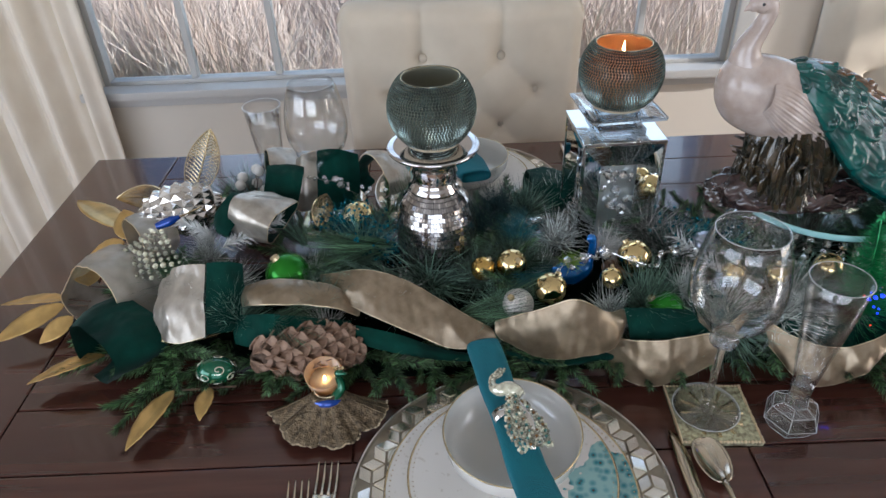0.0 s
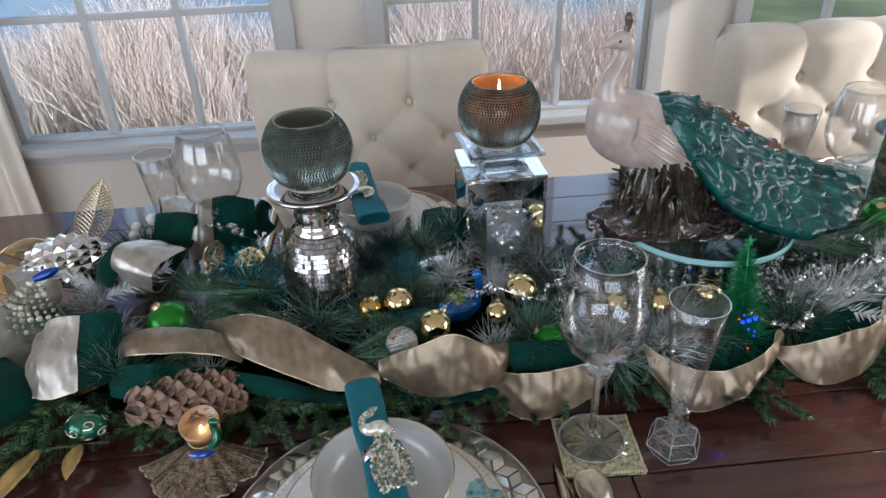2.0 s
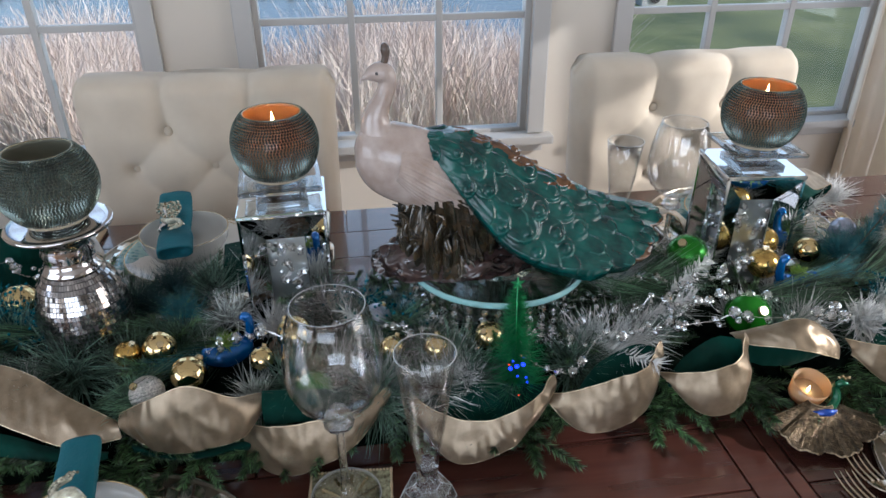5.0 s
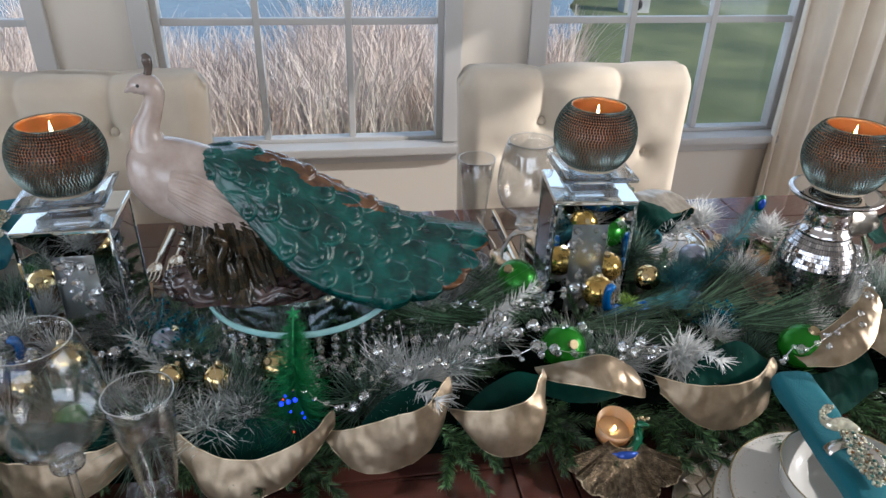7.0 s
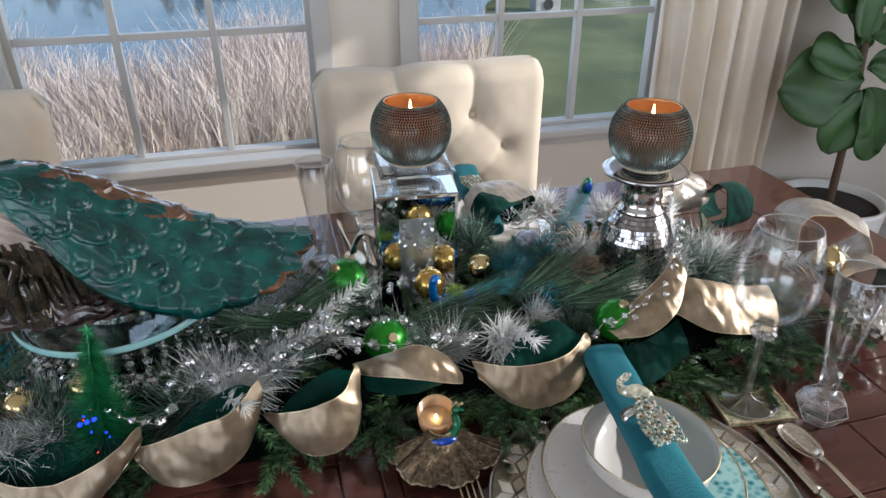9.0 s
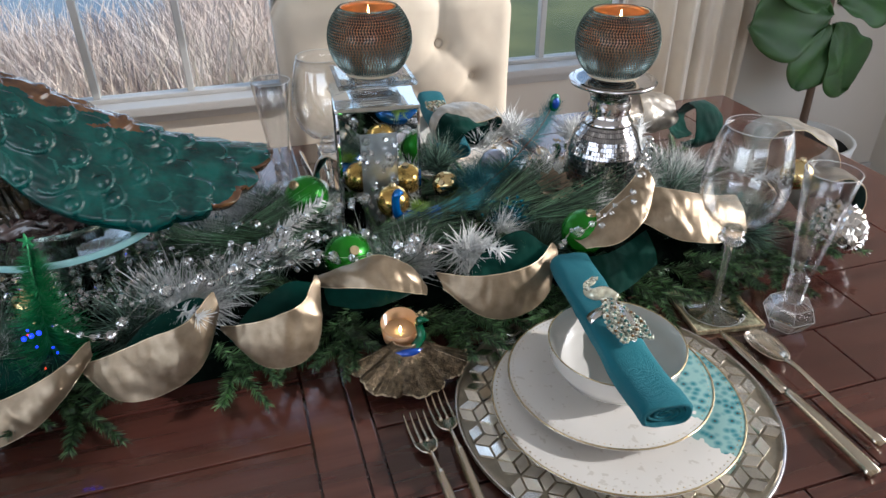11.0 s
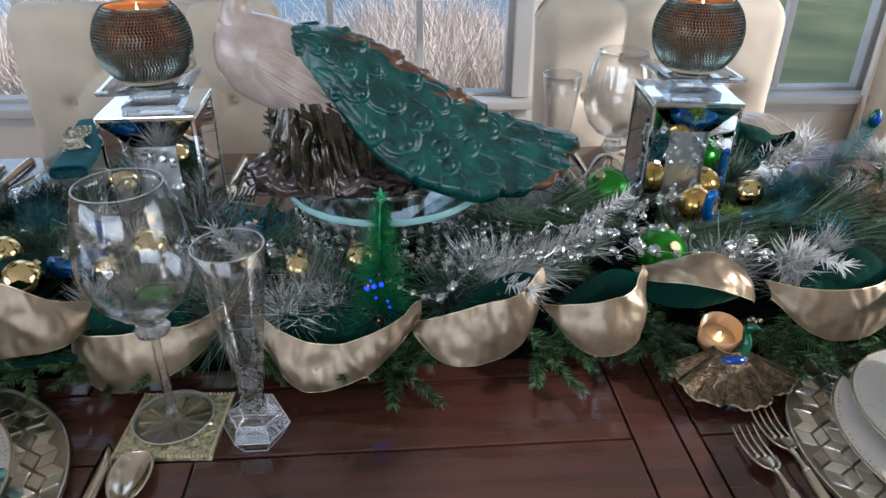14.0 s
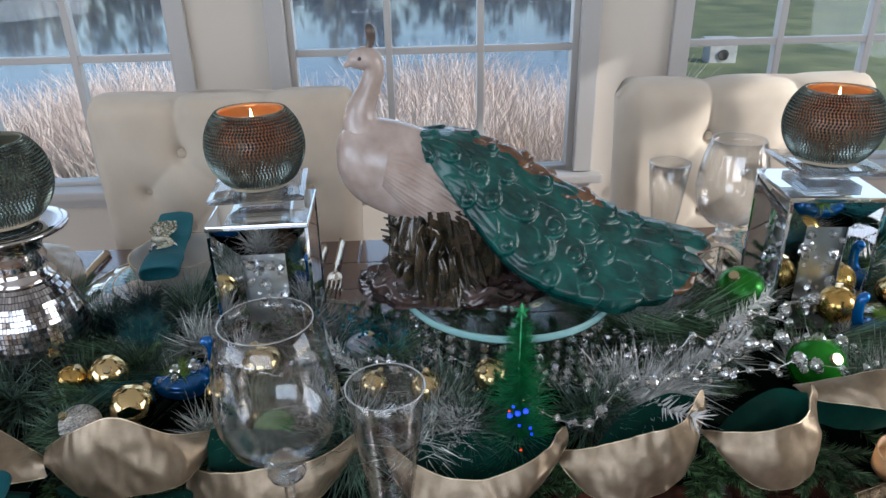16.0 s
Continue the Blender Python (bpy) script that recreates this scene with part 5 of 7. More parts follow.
def statue():
    """Glazed ceramic bird on a rock, one mesh with its glazes as slots."""
    bm = bmesh.new()
    mats = [M["porcelain"], M["teal_glaze"], M["brown_glaze"], M["rock_glaze"], M["reed_glaze"], M["dark_grout"], M["teal_dome"], M["crest_glaze"]]

    def begin():
        bm.faces.ensure_lookup_table()
        return len(bm.faces)

    def finish(s, idx):
        bm.faces.ensure_lookup_table()
        for f in bm.faces[s:]:
            f.material_index = idx

    Y = 0.782
    # body: loft of ellipses from breast to rump
    s = begin()
    rows = []
    path = spline([(0.334, 1.072, 0.006), (0.341, 1.066, 0.026), (0.362, 1.055, 0.040), (0.40, 1.040, 0.045), (0.440, 1.020, 0.042), (0.48, 0.998, 0.030), (0.51, 0.985, 0.006)], 40)
    K = 40
    for i, (x, z, r) in enumerate(path):
        row = []
        for k in range(K):
            a = 2 * math.pi * k / K
            g = 0.0013 * math.sin(22 * (a + 0.35 * i / 40) + 0.6 * i) * max(0, min(1, (i - 16) / 8)) * max(0, math.cos(a - 3.6))
            rr = max(r, 0.001) + g
            row.append((x + 0.25 * rr * math.sin(a), Y + 0.80 * rr * math.cos(a), z + 1.02 * rr * math.sin(a)))
        rows.append(row)
    grid_mesh(rows, True, bm)
    bm.faces.new([bm.verts.new(q) for q in rows[0]])
    finish(s, 0)
    # neck and head
    s = begin()
    tube([(0.385, Y, 1.05), (0.362, Y, 1.082), (0.359, Y, 1.103), (0.368, Y, 1.124), (0.3735, Y, 1.141), (0.369, Y, 1.1505), (0.359, Y, 1.1505), (0.352, Y, 1.1475)], [0.034, 0.0215, 0.0145, 0.0105, 0.0098, 0.0115, 0.0095, 0.0055], 24, 64, bm)
    finish(s, 0)
    s = begin()
    tube([(0.354, Y, 1.1485), (0.3495, Y, 1.1465), (0.3455, Y, 1.1435)], [0.005, 0.0032, 0.0006], 12, 10, bm)
    finish(s, 0)
    s = begin()
    tube([(0.368, Y, 1.155), (0.372, Y, 1.167), (0.372, Y, 1.176), (0.370, Y, 1.1815)], [0.0036, 0.0040, 0.0052, 0.0025], 12, 16, bm, 1.0)
    finish(s, 7)
    s = begin()
    ball(0.0018, (0.3615, Y - 0.0098, 1.1525), bm, 10, 6)
    finish(s, 5)
    # folded wing on the near side
    for side in (-1, 1):
        s = begin()
        rows = []
        for i in range(31):
            u = i / 30
            row = []
            for k in range(81):
                v = -1 + 2 * k / 80
                w = 0.034 * math.sin(math.pi * min(1, 0.12 + u * 0.88)) ** 0.7 * (1 - 0.45 * u)
                x, z = 0.380 + 0.100 * u, 1.054 - 0.066 * u + v * w
                g = 0.0021 * abs(math.sin(v * 10 + u * 2.5 + 0.8)) ** 0.6 * min(1, u * 2.2) + 0.0007 * math.sin(v * 38 + u * 6) * min(1, u * 3)
                row.append((x + v * 0.004, Y + side * (0.0385 * math.sqrt(max(0.05, 1 - (v * 0.70) ** 2)) * (1 - 0.28 * u) + 0.0040 + g), z))
            rows.append(row)
        grid_mesh(rows, False, bm)
        finish(s, 0)
    # train: a twisted cloak between a ridge and two hems, with overlapping feathers in relief
    NU, NV = 190, 124
    ridge = spline([(0.398, 0.783, 1.082), (0.453, 0.787, 1.079), (0.508, 0.792, 1.055), (0.566, 0.799, 1.015), (0.632, 0.809, 0.974), (0.690, 0.823, 0.951), (0.734, 0.838, 0.932)], NU + 1)
    hem = spline([(0.396, 0.770, 1.080), (0.431, 0.747, 1.046), (0.460, 0.738, 1.007), (0.499, 0.722, 0.962), (0.536, 0.713, 0.940), (0.570, 0.708, 0.930), (0.598, 0.708, 0.927)], NU + 1)
    far = spline([(0.404, 0.800, 1.079), (0.450, 0.818, 1.045), (0.505, 0.838, 1.008), (0.565, 0.856, 0.972), (0.625, 0.868, 0.944), (0.680, 0.876, 0.930), (0.735, 0.880, 0.924)], NU + 1)
    U = np.linspace(0, 1, NU + 1)[:, None, None]
    VV = np.linspace(-1, 1, NV + 1)
    W = np.abs(VV)[None, :, None]
    side = np.where((VV < 0)[None, :, None], hem[:, None, :], far[:, None, :])
    base = ridge[:, None, :] * (1 - W) + side * W
    swell = np.sin(math.pi * W) * np.minimum(1, 6 * U + 0.1) * (0.0145 - 0.012 * U ** 2)
    base = base + swell * np.where((VV < 0)[None, :, None], np.array((-0.10, -0.70, 0.70)), np.array((0.0, 0.70, 0.70)))
    # the rear hem runs forward to round feather tips
    rear = np.clip((U - 0.74) / 0.26, 0, 1)
    lobes = np.abs(np.sin(4.5 * math.pi * (VV + 1) + 0.7)) ** 0.5
    belly = np.sin(math.pi * np.clip(-VV, 0, 1))
    base = base + rear * np.stack([0.016 * lobes + 0.016 * belly - 0.006, -0.020 * belly, -0.005 * lobes - 0.012 * belly], 1)[None]
    TU, TV = np.gradient(base, axis=0), np.gradient(base, axis=1)
    NN = np.cross(TU, TV)
    NN /= np.linalg.norm(NN, axis=2)[:, :, None]
    TU = TU / np.linalg.norm(TU, axis=2)[:, :, None]
    hgt, ring = np.zeros((NU + 1, NV + 1)), np.zeros((NU + 1, NV + 1))
    rgf = random.Random(8)
    plumes = []
    for r in range(8):
        u = 0.105 + 0.084 * r
        size = 0.0085 + 0.0021 * min(r, 5)
        n = (2, 2, 3, 3, 3, 4, 4, 4)[r]
        for k in range(n):
            plumes.append((u + rgf.uniform(-0.012, 0.012), -0.98 + 1.14 * (k + (0.70 if r % 2 else 0.2)) / n, size * rgf.uniform(0.94, 1.08), 1.9, True))
        for k in range(3):
            plumes.append((u, 0.30 + 0.3 * (k + 0.5 * (r % 2)), size * 0.9, 2.4, False))
    for r, u in enumerate((0.80, 0.885, 0.96)):
        for k in range(7):
            plumes.append((u + 0.012 * math.sin(k * 2.3 + r), -0.93 + 0.285 * (k + 0.5 * (r % 2)), 0.0150, 4.2, False))
    for u, v, size, long_, eye in plumes:
        i, k = min(NU, int(round(u * NU))), min(NV, max(0, int(round((v + 1) / 2 * NV))))
        c, ax = base[i, k], TU[i, k]
        if v < 0:
            # feathers on the flank sweep down towards the hem
            ax = ax * (1.0 - 0.2 * abs(v)) + np.array((0.25, -0.15, -0.35)) * (1 - u) * abs(v)
            ax /= np.linalg.norm(ax)
        bx = np.cross(NN[i, k], ax)
        d = base - c
        x, y = d @ ax, d @ bx
        q = np.sqrt((np.where(x > 0, x, x / long_) / size) ** 2 + (y / size) ** 2)
        along = np.clip((x / size + long_) / (long_ + 1), 0, 1)
        edge = np.clip((1 - q) / 0.20, 0, 1)
        edge = edge * edge * (3 - 2 * edge)
        groove = 0.00045 * np.cos(y / size * 15 + x / size * 2.0 * np.sign(y)) * (1 - along * 0.6)
        h = (0.0007 + 0.0060 * along ** 1.5 * (size / 0.016)) * edge + groove * edge
        if eye:
            qe = np.sqrt(((x - 0.30 * size) / (0.34 * size)) ** 2 + (y / (0.36 * size)) ** 2)
            h = h - 0.0018 * np.exp(-((qe - 1.15) / 0.22) ** 2) * edge + 0.0026 * np.sqrt(np.maximum(0, 1 - qe ** 2))
        better = h > hgt
        rim = np.exp(-((q - 0.80) / 0.10) ** 2) * np.clip(along * 1.6 - 0.6, 0, 1)
        ring = np.where(better, rim, ring)
        hgt = np.where(better, h, hgt)
    comb = np.cos(VV * 46)[None, :] * 0.0007 * np.clip((U[:, :, 0] - 0.5) / 0.3, 0, 1)
    hgt = hgt + comb * (hgt < 0.003)
    # torn amber crest of feathers along the ridge
    for i in range(NU + 1):
        for k in range(NV + 1):
            u, v = i / NU, VV[k]
            hgt[i, k] += 0.0004 * noise.noise(Vector((u * 30, v * 10, 1)))
            if 0.14 < u < 0.66:
                hgt[i, k] += 0.0045 * max(0, noise.noise(Vector((u * 30, v * 5, 7)))) * math.exp(-((v - 0.14) / 0.13) ** 2)
    vt = [[bm.verts.new(p) for p in row] for row in base + NN * hgt[:, :, None]]
    vl = [[bm.verts.new(p) for p in row] for row in base - NN * 0.009 - np.array((0.003, 0, 0.002))]
    for i in range(NU):
        for k in range(NV):
            u, v = i / NU, VV[k]
            f = bm.faces.new((vt[i][k], vt[i][k + 1], vt[i + 1][k + 1], vt[i + 1][k]))
            n = 0.22 * noise.noise(Vector((u * 11, v * 5, 5)))
            amber = (v + n > -0.06 - 0.10 * math.sin(math.pi * (u - 0.14) / 0.5) and 0.15 < u + 0.2 * n < 0.60) or (u + 0.15 * n > 0.985 and v > -0.7)
            f.material_index = 2 if amber else (6 if ring[i, k] > 0.45 else 1)
            bm.faces.new((vl[i][k], vl[i + 1][k], vl[i + 1][k + 1], vl[i][k + 1])).material_index = 1
    for i in range(NU):
        for k in (0, NV):
            bm.faces.new((vt[i][k], vt[i + 1][k], vl[i + 1][k], vl[i][k])).material_index = 1
    for k in range(NV):
        bm.faces.new((vt[NU][k], vt[NU][k + 1], vl[NU][k + 1], vl[NU][k])).material_index = 2 if k > NV * 0.2 else 1
        bm.faces.new((vt[0][k], vt[0][k + 1], vl[0][k + 1], vl[0][k])).material_index = 1
    # rock base: lumpy, folded and wider below
    s = begin()
    rows = []
    for j in range(27):
        v = j / 26
        row = []
        for k in range(110):
            a = 2 * math.pi * k / 110
            sh = math.sqrt(max(0.0004, 1 - v ** 3.2))
            fold = noise.noise(Vector((math.cos(a) * 3.2, math.sin(a) * 3.2, v * 2.2)))
            fine = noise.noise(Vector((math.cos(a) * 11 * sh, math.sin(a) * 8 * sh, v * 6)))
            rx, ry = 0.104 * (1 + 0.10 * fold) + 0.0035 * fine, 0.047 * (1 + 0.14 * fold) + 0.0035 * fine
            z = 0.9083 + (0.030 + 0.013 * max(0, -math.cos(a))) * v ** 0.85 + min(1, v * 4) * (0.007 * noise.noise(Vector((math.cos(a) * 7 * sh, math.sin(a) * 6 * sh, 2))) + 0.003 * fine)
            row.append((0.452 + rx * sh * math.cos(a), Y + ry * sh * math.sin(a), z))
        rows.append(row)
    grid_mesh(rows, True, bm)
    bm.faces.new([bm.verts.new(p) for p in rows[-1]])
    bm.faces.new([bm.verts.new(p) for p in rows[0]][::-1])
    finish(s, 3)
    # fluted clump of moulded reed blades that carries the body
    s = begin()
    rows = []
    for j in range(23):
        v = j / 22
        row = []
        for k in range(150):
            a = 2 * math.pi * k / 150
            b1 = abs(math.sin(9 * a + 2.2 * v + 1.3 * noise.noise(Vector((math.cos(a) * 2, math.sin(a) * 2, v * 1.5)))))
            b2 = abs(math.sin(15 * a - 3.0 * v))
            w = 1 - 0.16 * v + 0.07 * math.sin(v * 5 + 3 * a) + (0.24 * b1 ** 0.6 + 0.12 * b2) * (1 - 0.35 * v)
            row.append((0.443 - 0.014 * v + 0.049 * (w - 0.16 * v * v) * math.cos(a), Y + 0.037 * w * math.sin(a), 0.914 + 0.098 * v))
        rows.append(row)
    grid_mesh(rows, True, bm)
    rgs = random.Random(4)
    for k in range(26):
        a = -math.pi / 2 + rgs.uniform(-1.9, 1.9) if k > 7 else math.pi + rgs.uniform(-0.7, 0.7)
        x, y = 0.441 + 0.056 * math.cos(a), Y + 0.042 * math.sin(a)
        h = rgs.uniform(0.045, 0.085)
        out = rgs.uniform(0.002, 0.018)
        tube([(x, y, 0.918), (x + 0.3 * out * math.cos(a), y + 0.3 * out * math.sin(a), 0.918 + h * 0.55), (x - 0.004 * math.cos(a) + rgs.uniform(-0.008, 0.008), y + 0.002 * math.sin(a), 0.918 + h * 0.85), (x + out * math.cos(a), y + out * math.sin(a) * 0.7, 0.918 + h)], [0.0062, 0.0070, 0.0052, 0.0012], 8, 12, bm, 0.55)
    finish(s, 4)
    bmesh.ops.recalc_face_normals(bm, faces=bm.faces[:])
    ob = part("peacock_statue", bm, mats, None, smooth=True)
    return tagged(ob, "glazed ceramic white and teal peacock statue on a rock", "statue")


statue()

# ---- garland ----


def sprig_fir(seed, L=0.115, n=300, nl=0.018):
    """A flat fir tip: one twig with two side twigs, needles all round."""
    rg = np.random.RandomState(seed)
    SS, DD, LL = [], [], []
    for o, yaw, k in ((0.0, 0.0, 1.0), (0.025, 0.75, 0.55), (0.045, -0.7, 0.5)):
        m = int(n * (0.4 + 0.6 * k))
        s = rg.rand(m) ** 0.9
        a = rg.uniform(0, 2 * np.pi, m)
        f, sd = np.array((math.cos(yaw), math.sin(yaw), 0)), np.array((-math.sin(yaw), math.cos(yaw), 0))
        SS.append(np.array((o, 0, 0)) + f * (L * k * s)[:, None] + np.array((0, 0, 0.012)) * (s ** 2)[:, None])
        DD.append(f * (0.75 + 0.5 * s)[:, None] + sd * np.cos(a)[:, None] + np.array((0, 0, 1)) * (np.sin(a) * 0.8 + 0.15)[:, None])
        LL.append(nl * rg.uniform(0.7, 1.15, m) * (1 - 0.35 * s))
    return needle_mesh("fir_tip", np.vstack(SS), np.vstack(DD), np.concatenate(LL), 0.0009, M["fir"])


def burst(name, seed, mat, L=0.07, n=170, up=0.25, r=0.0008, spread=1.0, core=0.012):
    """Needles that fan out from one bud."""
    rg = np.random.RandomState(seed)
    D = rg.normal(0, 1, (n, 3))
    D[:, 2] = np.abs(D[:, 2]) * spread + up
    D /= np.linalg.norm(D, axis=1)[:, None]
    S = rg.normal(0, 1, (n, 3)) * core * np.array([[0.6, 0.6, 0.4]])
    return needle_mesh(name, S, D, L * rg.uniform(0.65, 1.1, n), r, mat)


def strands(name, seed, mat, L=0.13, n=190, r=0.0008):
    """Long needles that sweep one way from a twig."""
    rg = np.random.RandomState(seed)
    s = rg.rand(n)
    a = rg.uniform(0, 2 * np.pi, n)
    S = np.stack([0.05 * s, rg.normal(0, 0.004, n), rg.normal(0, 0.003, n)], 1)
    D = np.stack([1.0 + 0 * s, 0.35 * np.cos(a), 0.28 * np.sin(a) + 0.08], 1)
    return needle_mesh(name, S, D, L * rg.uniform(0.5, 1.0, n), r, mat)


garland = thing("pine_garland", (0, 0, 0), "mixed pine and fir table garland with frosted tips", "garland")
# low mound that hides the table, coloured dark as the shade among the needles
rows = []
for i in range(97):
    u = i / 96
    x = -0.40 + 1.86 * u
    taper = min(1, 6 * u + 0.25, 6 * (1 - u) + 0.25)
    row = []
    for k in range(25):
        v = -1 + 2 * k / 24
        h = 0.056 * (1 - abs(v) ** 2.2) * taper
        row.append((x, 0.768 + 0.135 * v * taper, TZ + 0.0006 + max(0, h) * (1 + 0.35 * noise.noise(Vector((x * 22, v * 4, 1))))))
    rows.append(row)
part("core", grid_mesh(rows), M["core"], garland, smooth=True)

MESH = {
    "fir": [sprig_fir(k) for k in range(4)],
    "pine": [burst("pine_burst", 20 + k, M["pine"], 0.070, 430) for k in range(3)],
    "frost": [burst("frosted_burst", 30 + k, M["frost"], 0.056, 240) for k in range(2)],
    "snow": [burst("snowy_burst", 40 + k, M["snow"], 0.046, 210, r=0.0015) for k in range(2)],
    "mauve": [burst("grey_burst", 50 + k, M["mauve"], 0.052, 260, r=0.0007) for k in range(2)],
    "strand": [strands("pine_strand", 60 + k, M["bright_pine"], n=270, r=0.0006) for k in range(2)],
    "tinsel": [burst("silver_burst", 55 + k, M["tinsel"], 0.060, 190, r=0.0007) for k in range(2)],
    "dusty": [strands("dusty_strand", 70 + k, M["pine"]) for k in range(2)],
    "snowfir": [needle_mesh("snowy_tip", *(lambda q: q)((lambda rg, s, a: (np.stack([0.085 * s, 0 * s, 0.01 * s], 1), np.stack([0.8 + 0 * s, np.cos(a), np.sin(a)], 1), 0.02 * rg.uniform(0.6, 1.1, len(s))))(np.random.RandomState(80), np.random.RandomState(81).rand(150), np.random.RandomState(82).uniform(0, 6.28, 150))), 0.0012, M["snow"])],
}
NAME = {"fir": "fir_tip", "pine": "pine_burst", "frost": "frosted_burst", "snow": "snowy_burst", "mauve": "grey_burst", "tinsel": "silver_burst", "strand": "pine_strand", "dusty": "dusty_strand", "snowfir": "snowy_tip"}
rgg = random.Random(17)


def sprig(kind, x, y, z, rx=0, ry=0, rz=0, s=1.0):
    return part(NAME[kind], rgg.choice(MESH[kind]), None, garland, m=pose(x, y, z, rx, ry, rz) @ Matrix.Scale(s, 4))


# low fir tips that poke out along both sides and the ends
for i in range(58):
    u = (i + rgg.random()) / 58
    x = -0.36 + 1.78 * u
    sprig("fir", x, 0.667 + rgg.uniform(-0.02, 0.03), TZ + rgg.uniform(0.018, 0.04), 0, rgg.uniform(0, 14), -90 + rgg.uniform(-45, 45), rgg.uniform(0.75, 1.1))
for i in range(34):
    x = -0.36 + 1.78 * (i + rgg.random()) / 34
    sprig("fir", x, 0.88 + rgg.uniform(-0.03, 0.03), TZ + rgg.uniform(0.025, 0.05), 0, rgg.uniform(-12, 8), 90 + rgg.uniform(-45, 45), rgg.uniform(0.85, 1.1))
for i in range(12):
    sprig("fir", -0.34 + rgg.uniform(-0.02, 0.05), 0.66 + 0.2 * rgg.random(), TZ + 0.03, 0, 8, 180 + rgg.uniform(-50, 60), 1.15)
# upper mixture
for i in range(112):
    x = -0.36 + 1.74 * (i + rgg.random()) / 112
    y = 0.765 + rgg.uniform(-0.10, 0.12)
    kind = rgg.choice(["fir", "fir", "dusty", "strand", "strand", "fir", "frost", "pine", "pine", "pine", "tinsel"])
    sprig(kind, x, y, TZ + 0.056 + rgg.uniform(-0.01, 0.012), 0, rgg.uniform(-28, -4), rgg.uniform(0, 360), rgg.uniform(0.7, 1.0))
for k, x, y, z, rx, rz, s in (
        ("pine", -0.012, 0.735, 0.826, 42, 0, 1.15), ("pine", 0.072, 0.672, 0.825, 50, 0, 0.75), ("pine", -0.30, 1.00, 0.79, -20, 0, 1.2), ("pine", -0.10, 0.80, 0.83, 25, 0, 0.9),
        ("pine", 0.250, 0.668, 0.826, 45, 20, 0.95), ("frost", 0.205, 0.66, 0.825, 50, 0, 0.8), ("pine", 0.337, 0.642, 0.822, 45, 0, 1.05), ("frost", 0.40, 0.64, 0.825, 40, 0, 0.95), ("pine", 0.449, 0.655, 0.825, 40, 0, 0.85), ("snow", 0.437, 0.650, 0.828, 45, 0, 0.75), ("mauve", 0.285, 0.800, 0.845, 20, 0, 1.1), ("mauve", 0.31, 0.77, 0.845, 30, 60, 0.9),
        ("snow", 0.596, 0.688, 0.835, 40, 0, 1.05), ("snow", 0.635, 0.675, 0.832, 45, 40, 0.95), ("pine", 0.57, 0.66, 0.825, 45, 0, 0.9), ("frost", 0.665, 0.70, 0.832, 30, 0, 1.0),
        ("snow", 0.942, 0.664, 0.846, 55, 0, 0.95), ("frost", 0.70, 0.86, 0.835, 0, 0, 1.0), ("pine", 0.975, 0.90, 0.850, 10, 0, 0.85), ("frost", 0.93, 0.93, 0.84, 0, 0, 0.9),
        ("snow", 1.225, 0.75, 0.835, 30, 0, 0.85), ("snow", 1.150, 0.72, 0.832, 40, 0, 0.8), ("snow", 1.08, 0.99, 0.84, -5, 0, 1.1), ("snow", 1.13, 1.0, 0.85, 0, 30, 1.0), ("snow", 1.21, 0.93, 0.86, 0, 0, 0.85),
        ("snow", 1.33, 0.80, 0.835, 10, 0, 0.9), ("frost", 1.29, 0.77, 0.83, 20, 0, 1.1), ("snow", 1.42, 0.79, 0.835, 10, 0, 0.85), ("pine", 1.33, 0.66, 0.815, 40, 0, 0.9), ("frost", 0.16, 0.80, 0.84, 15, 0, 0.9), ("pine", 0.13, 0.88, 0.835, 0, 0, 0.9), ("frost", 0.18, 0.92, 0.83, -10, 0, 0.9)):
    sprig(k, x, y, z, rx, 0, rz, s)
for x, y, z, rz, s in ((0.64, 0.76, 0.85, 10, 1.1), (0.75, 0.75, 0.852, 190, 1.1), (0.80, 0.775, 0.853, 150, 1.0), (0.84, 0.735, 0.85, -12, 1.0), (0.98, 0.745, 0.85, 15, 1.1), (1.03, 0.72, 0.85, -10, 1.1), (0.43, 0.70, 0.84, 160, 0.9), (-0.05, 0.79, 0.85, 200, 1.0), (0.32, 0.72, 0.84, 20, 0.9)):
    sprig("strand", x, y, z, 0, -6, rz, s)
for x, y, z, rx, s in ((0.62, 0.665, 0.838, 40, 1.05), (0.66, 0.78, 0.848, 15, 1.0), (0.70, 0.82, 0.85, 10, 1.0), (0.35, 0.655, 0.83, 42, 0.9), (0.42, 0.66, 0.832, 42, 0.85), (0.30, 0.68, 0.838, 35, 0.8), (1.24, 0.78, 0.845, 25, 0.9), (1.0, 0.70, 0.845, 40, 0.7), (0.22, 0.76, 0.845, 25, 0.8), (0.77, 0.80, 0.85, 15, 0.8)):
    sprig("tinsel", x, y, z, rx, 0, 60 * s, s)
for x, y, z, rz in ((0.66, 0.70, 0.85, 10), (0.60, 0.67, 0.845, -60), (0.72, 0.74, 0.86, 30), (0.36, 0.69, 0.845, 130), (0.95, 0.70, 0.85, -80), (-0.31, 0.83, 0.85, 160), (-0.29, 0.80, 0.85, 20), (1.40, 0.74, 0.84, -20), (1.27, 0.83, 0.86, 60)):
    sprig("snowfir", x, y, z, 0, -10, rz)

# ---- ribbons ----


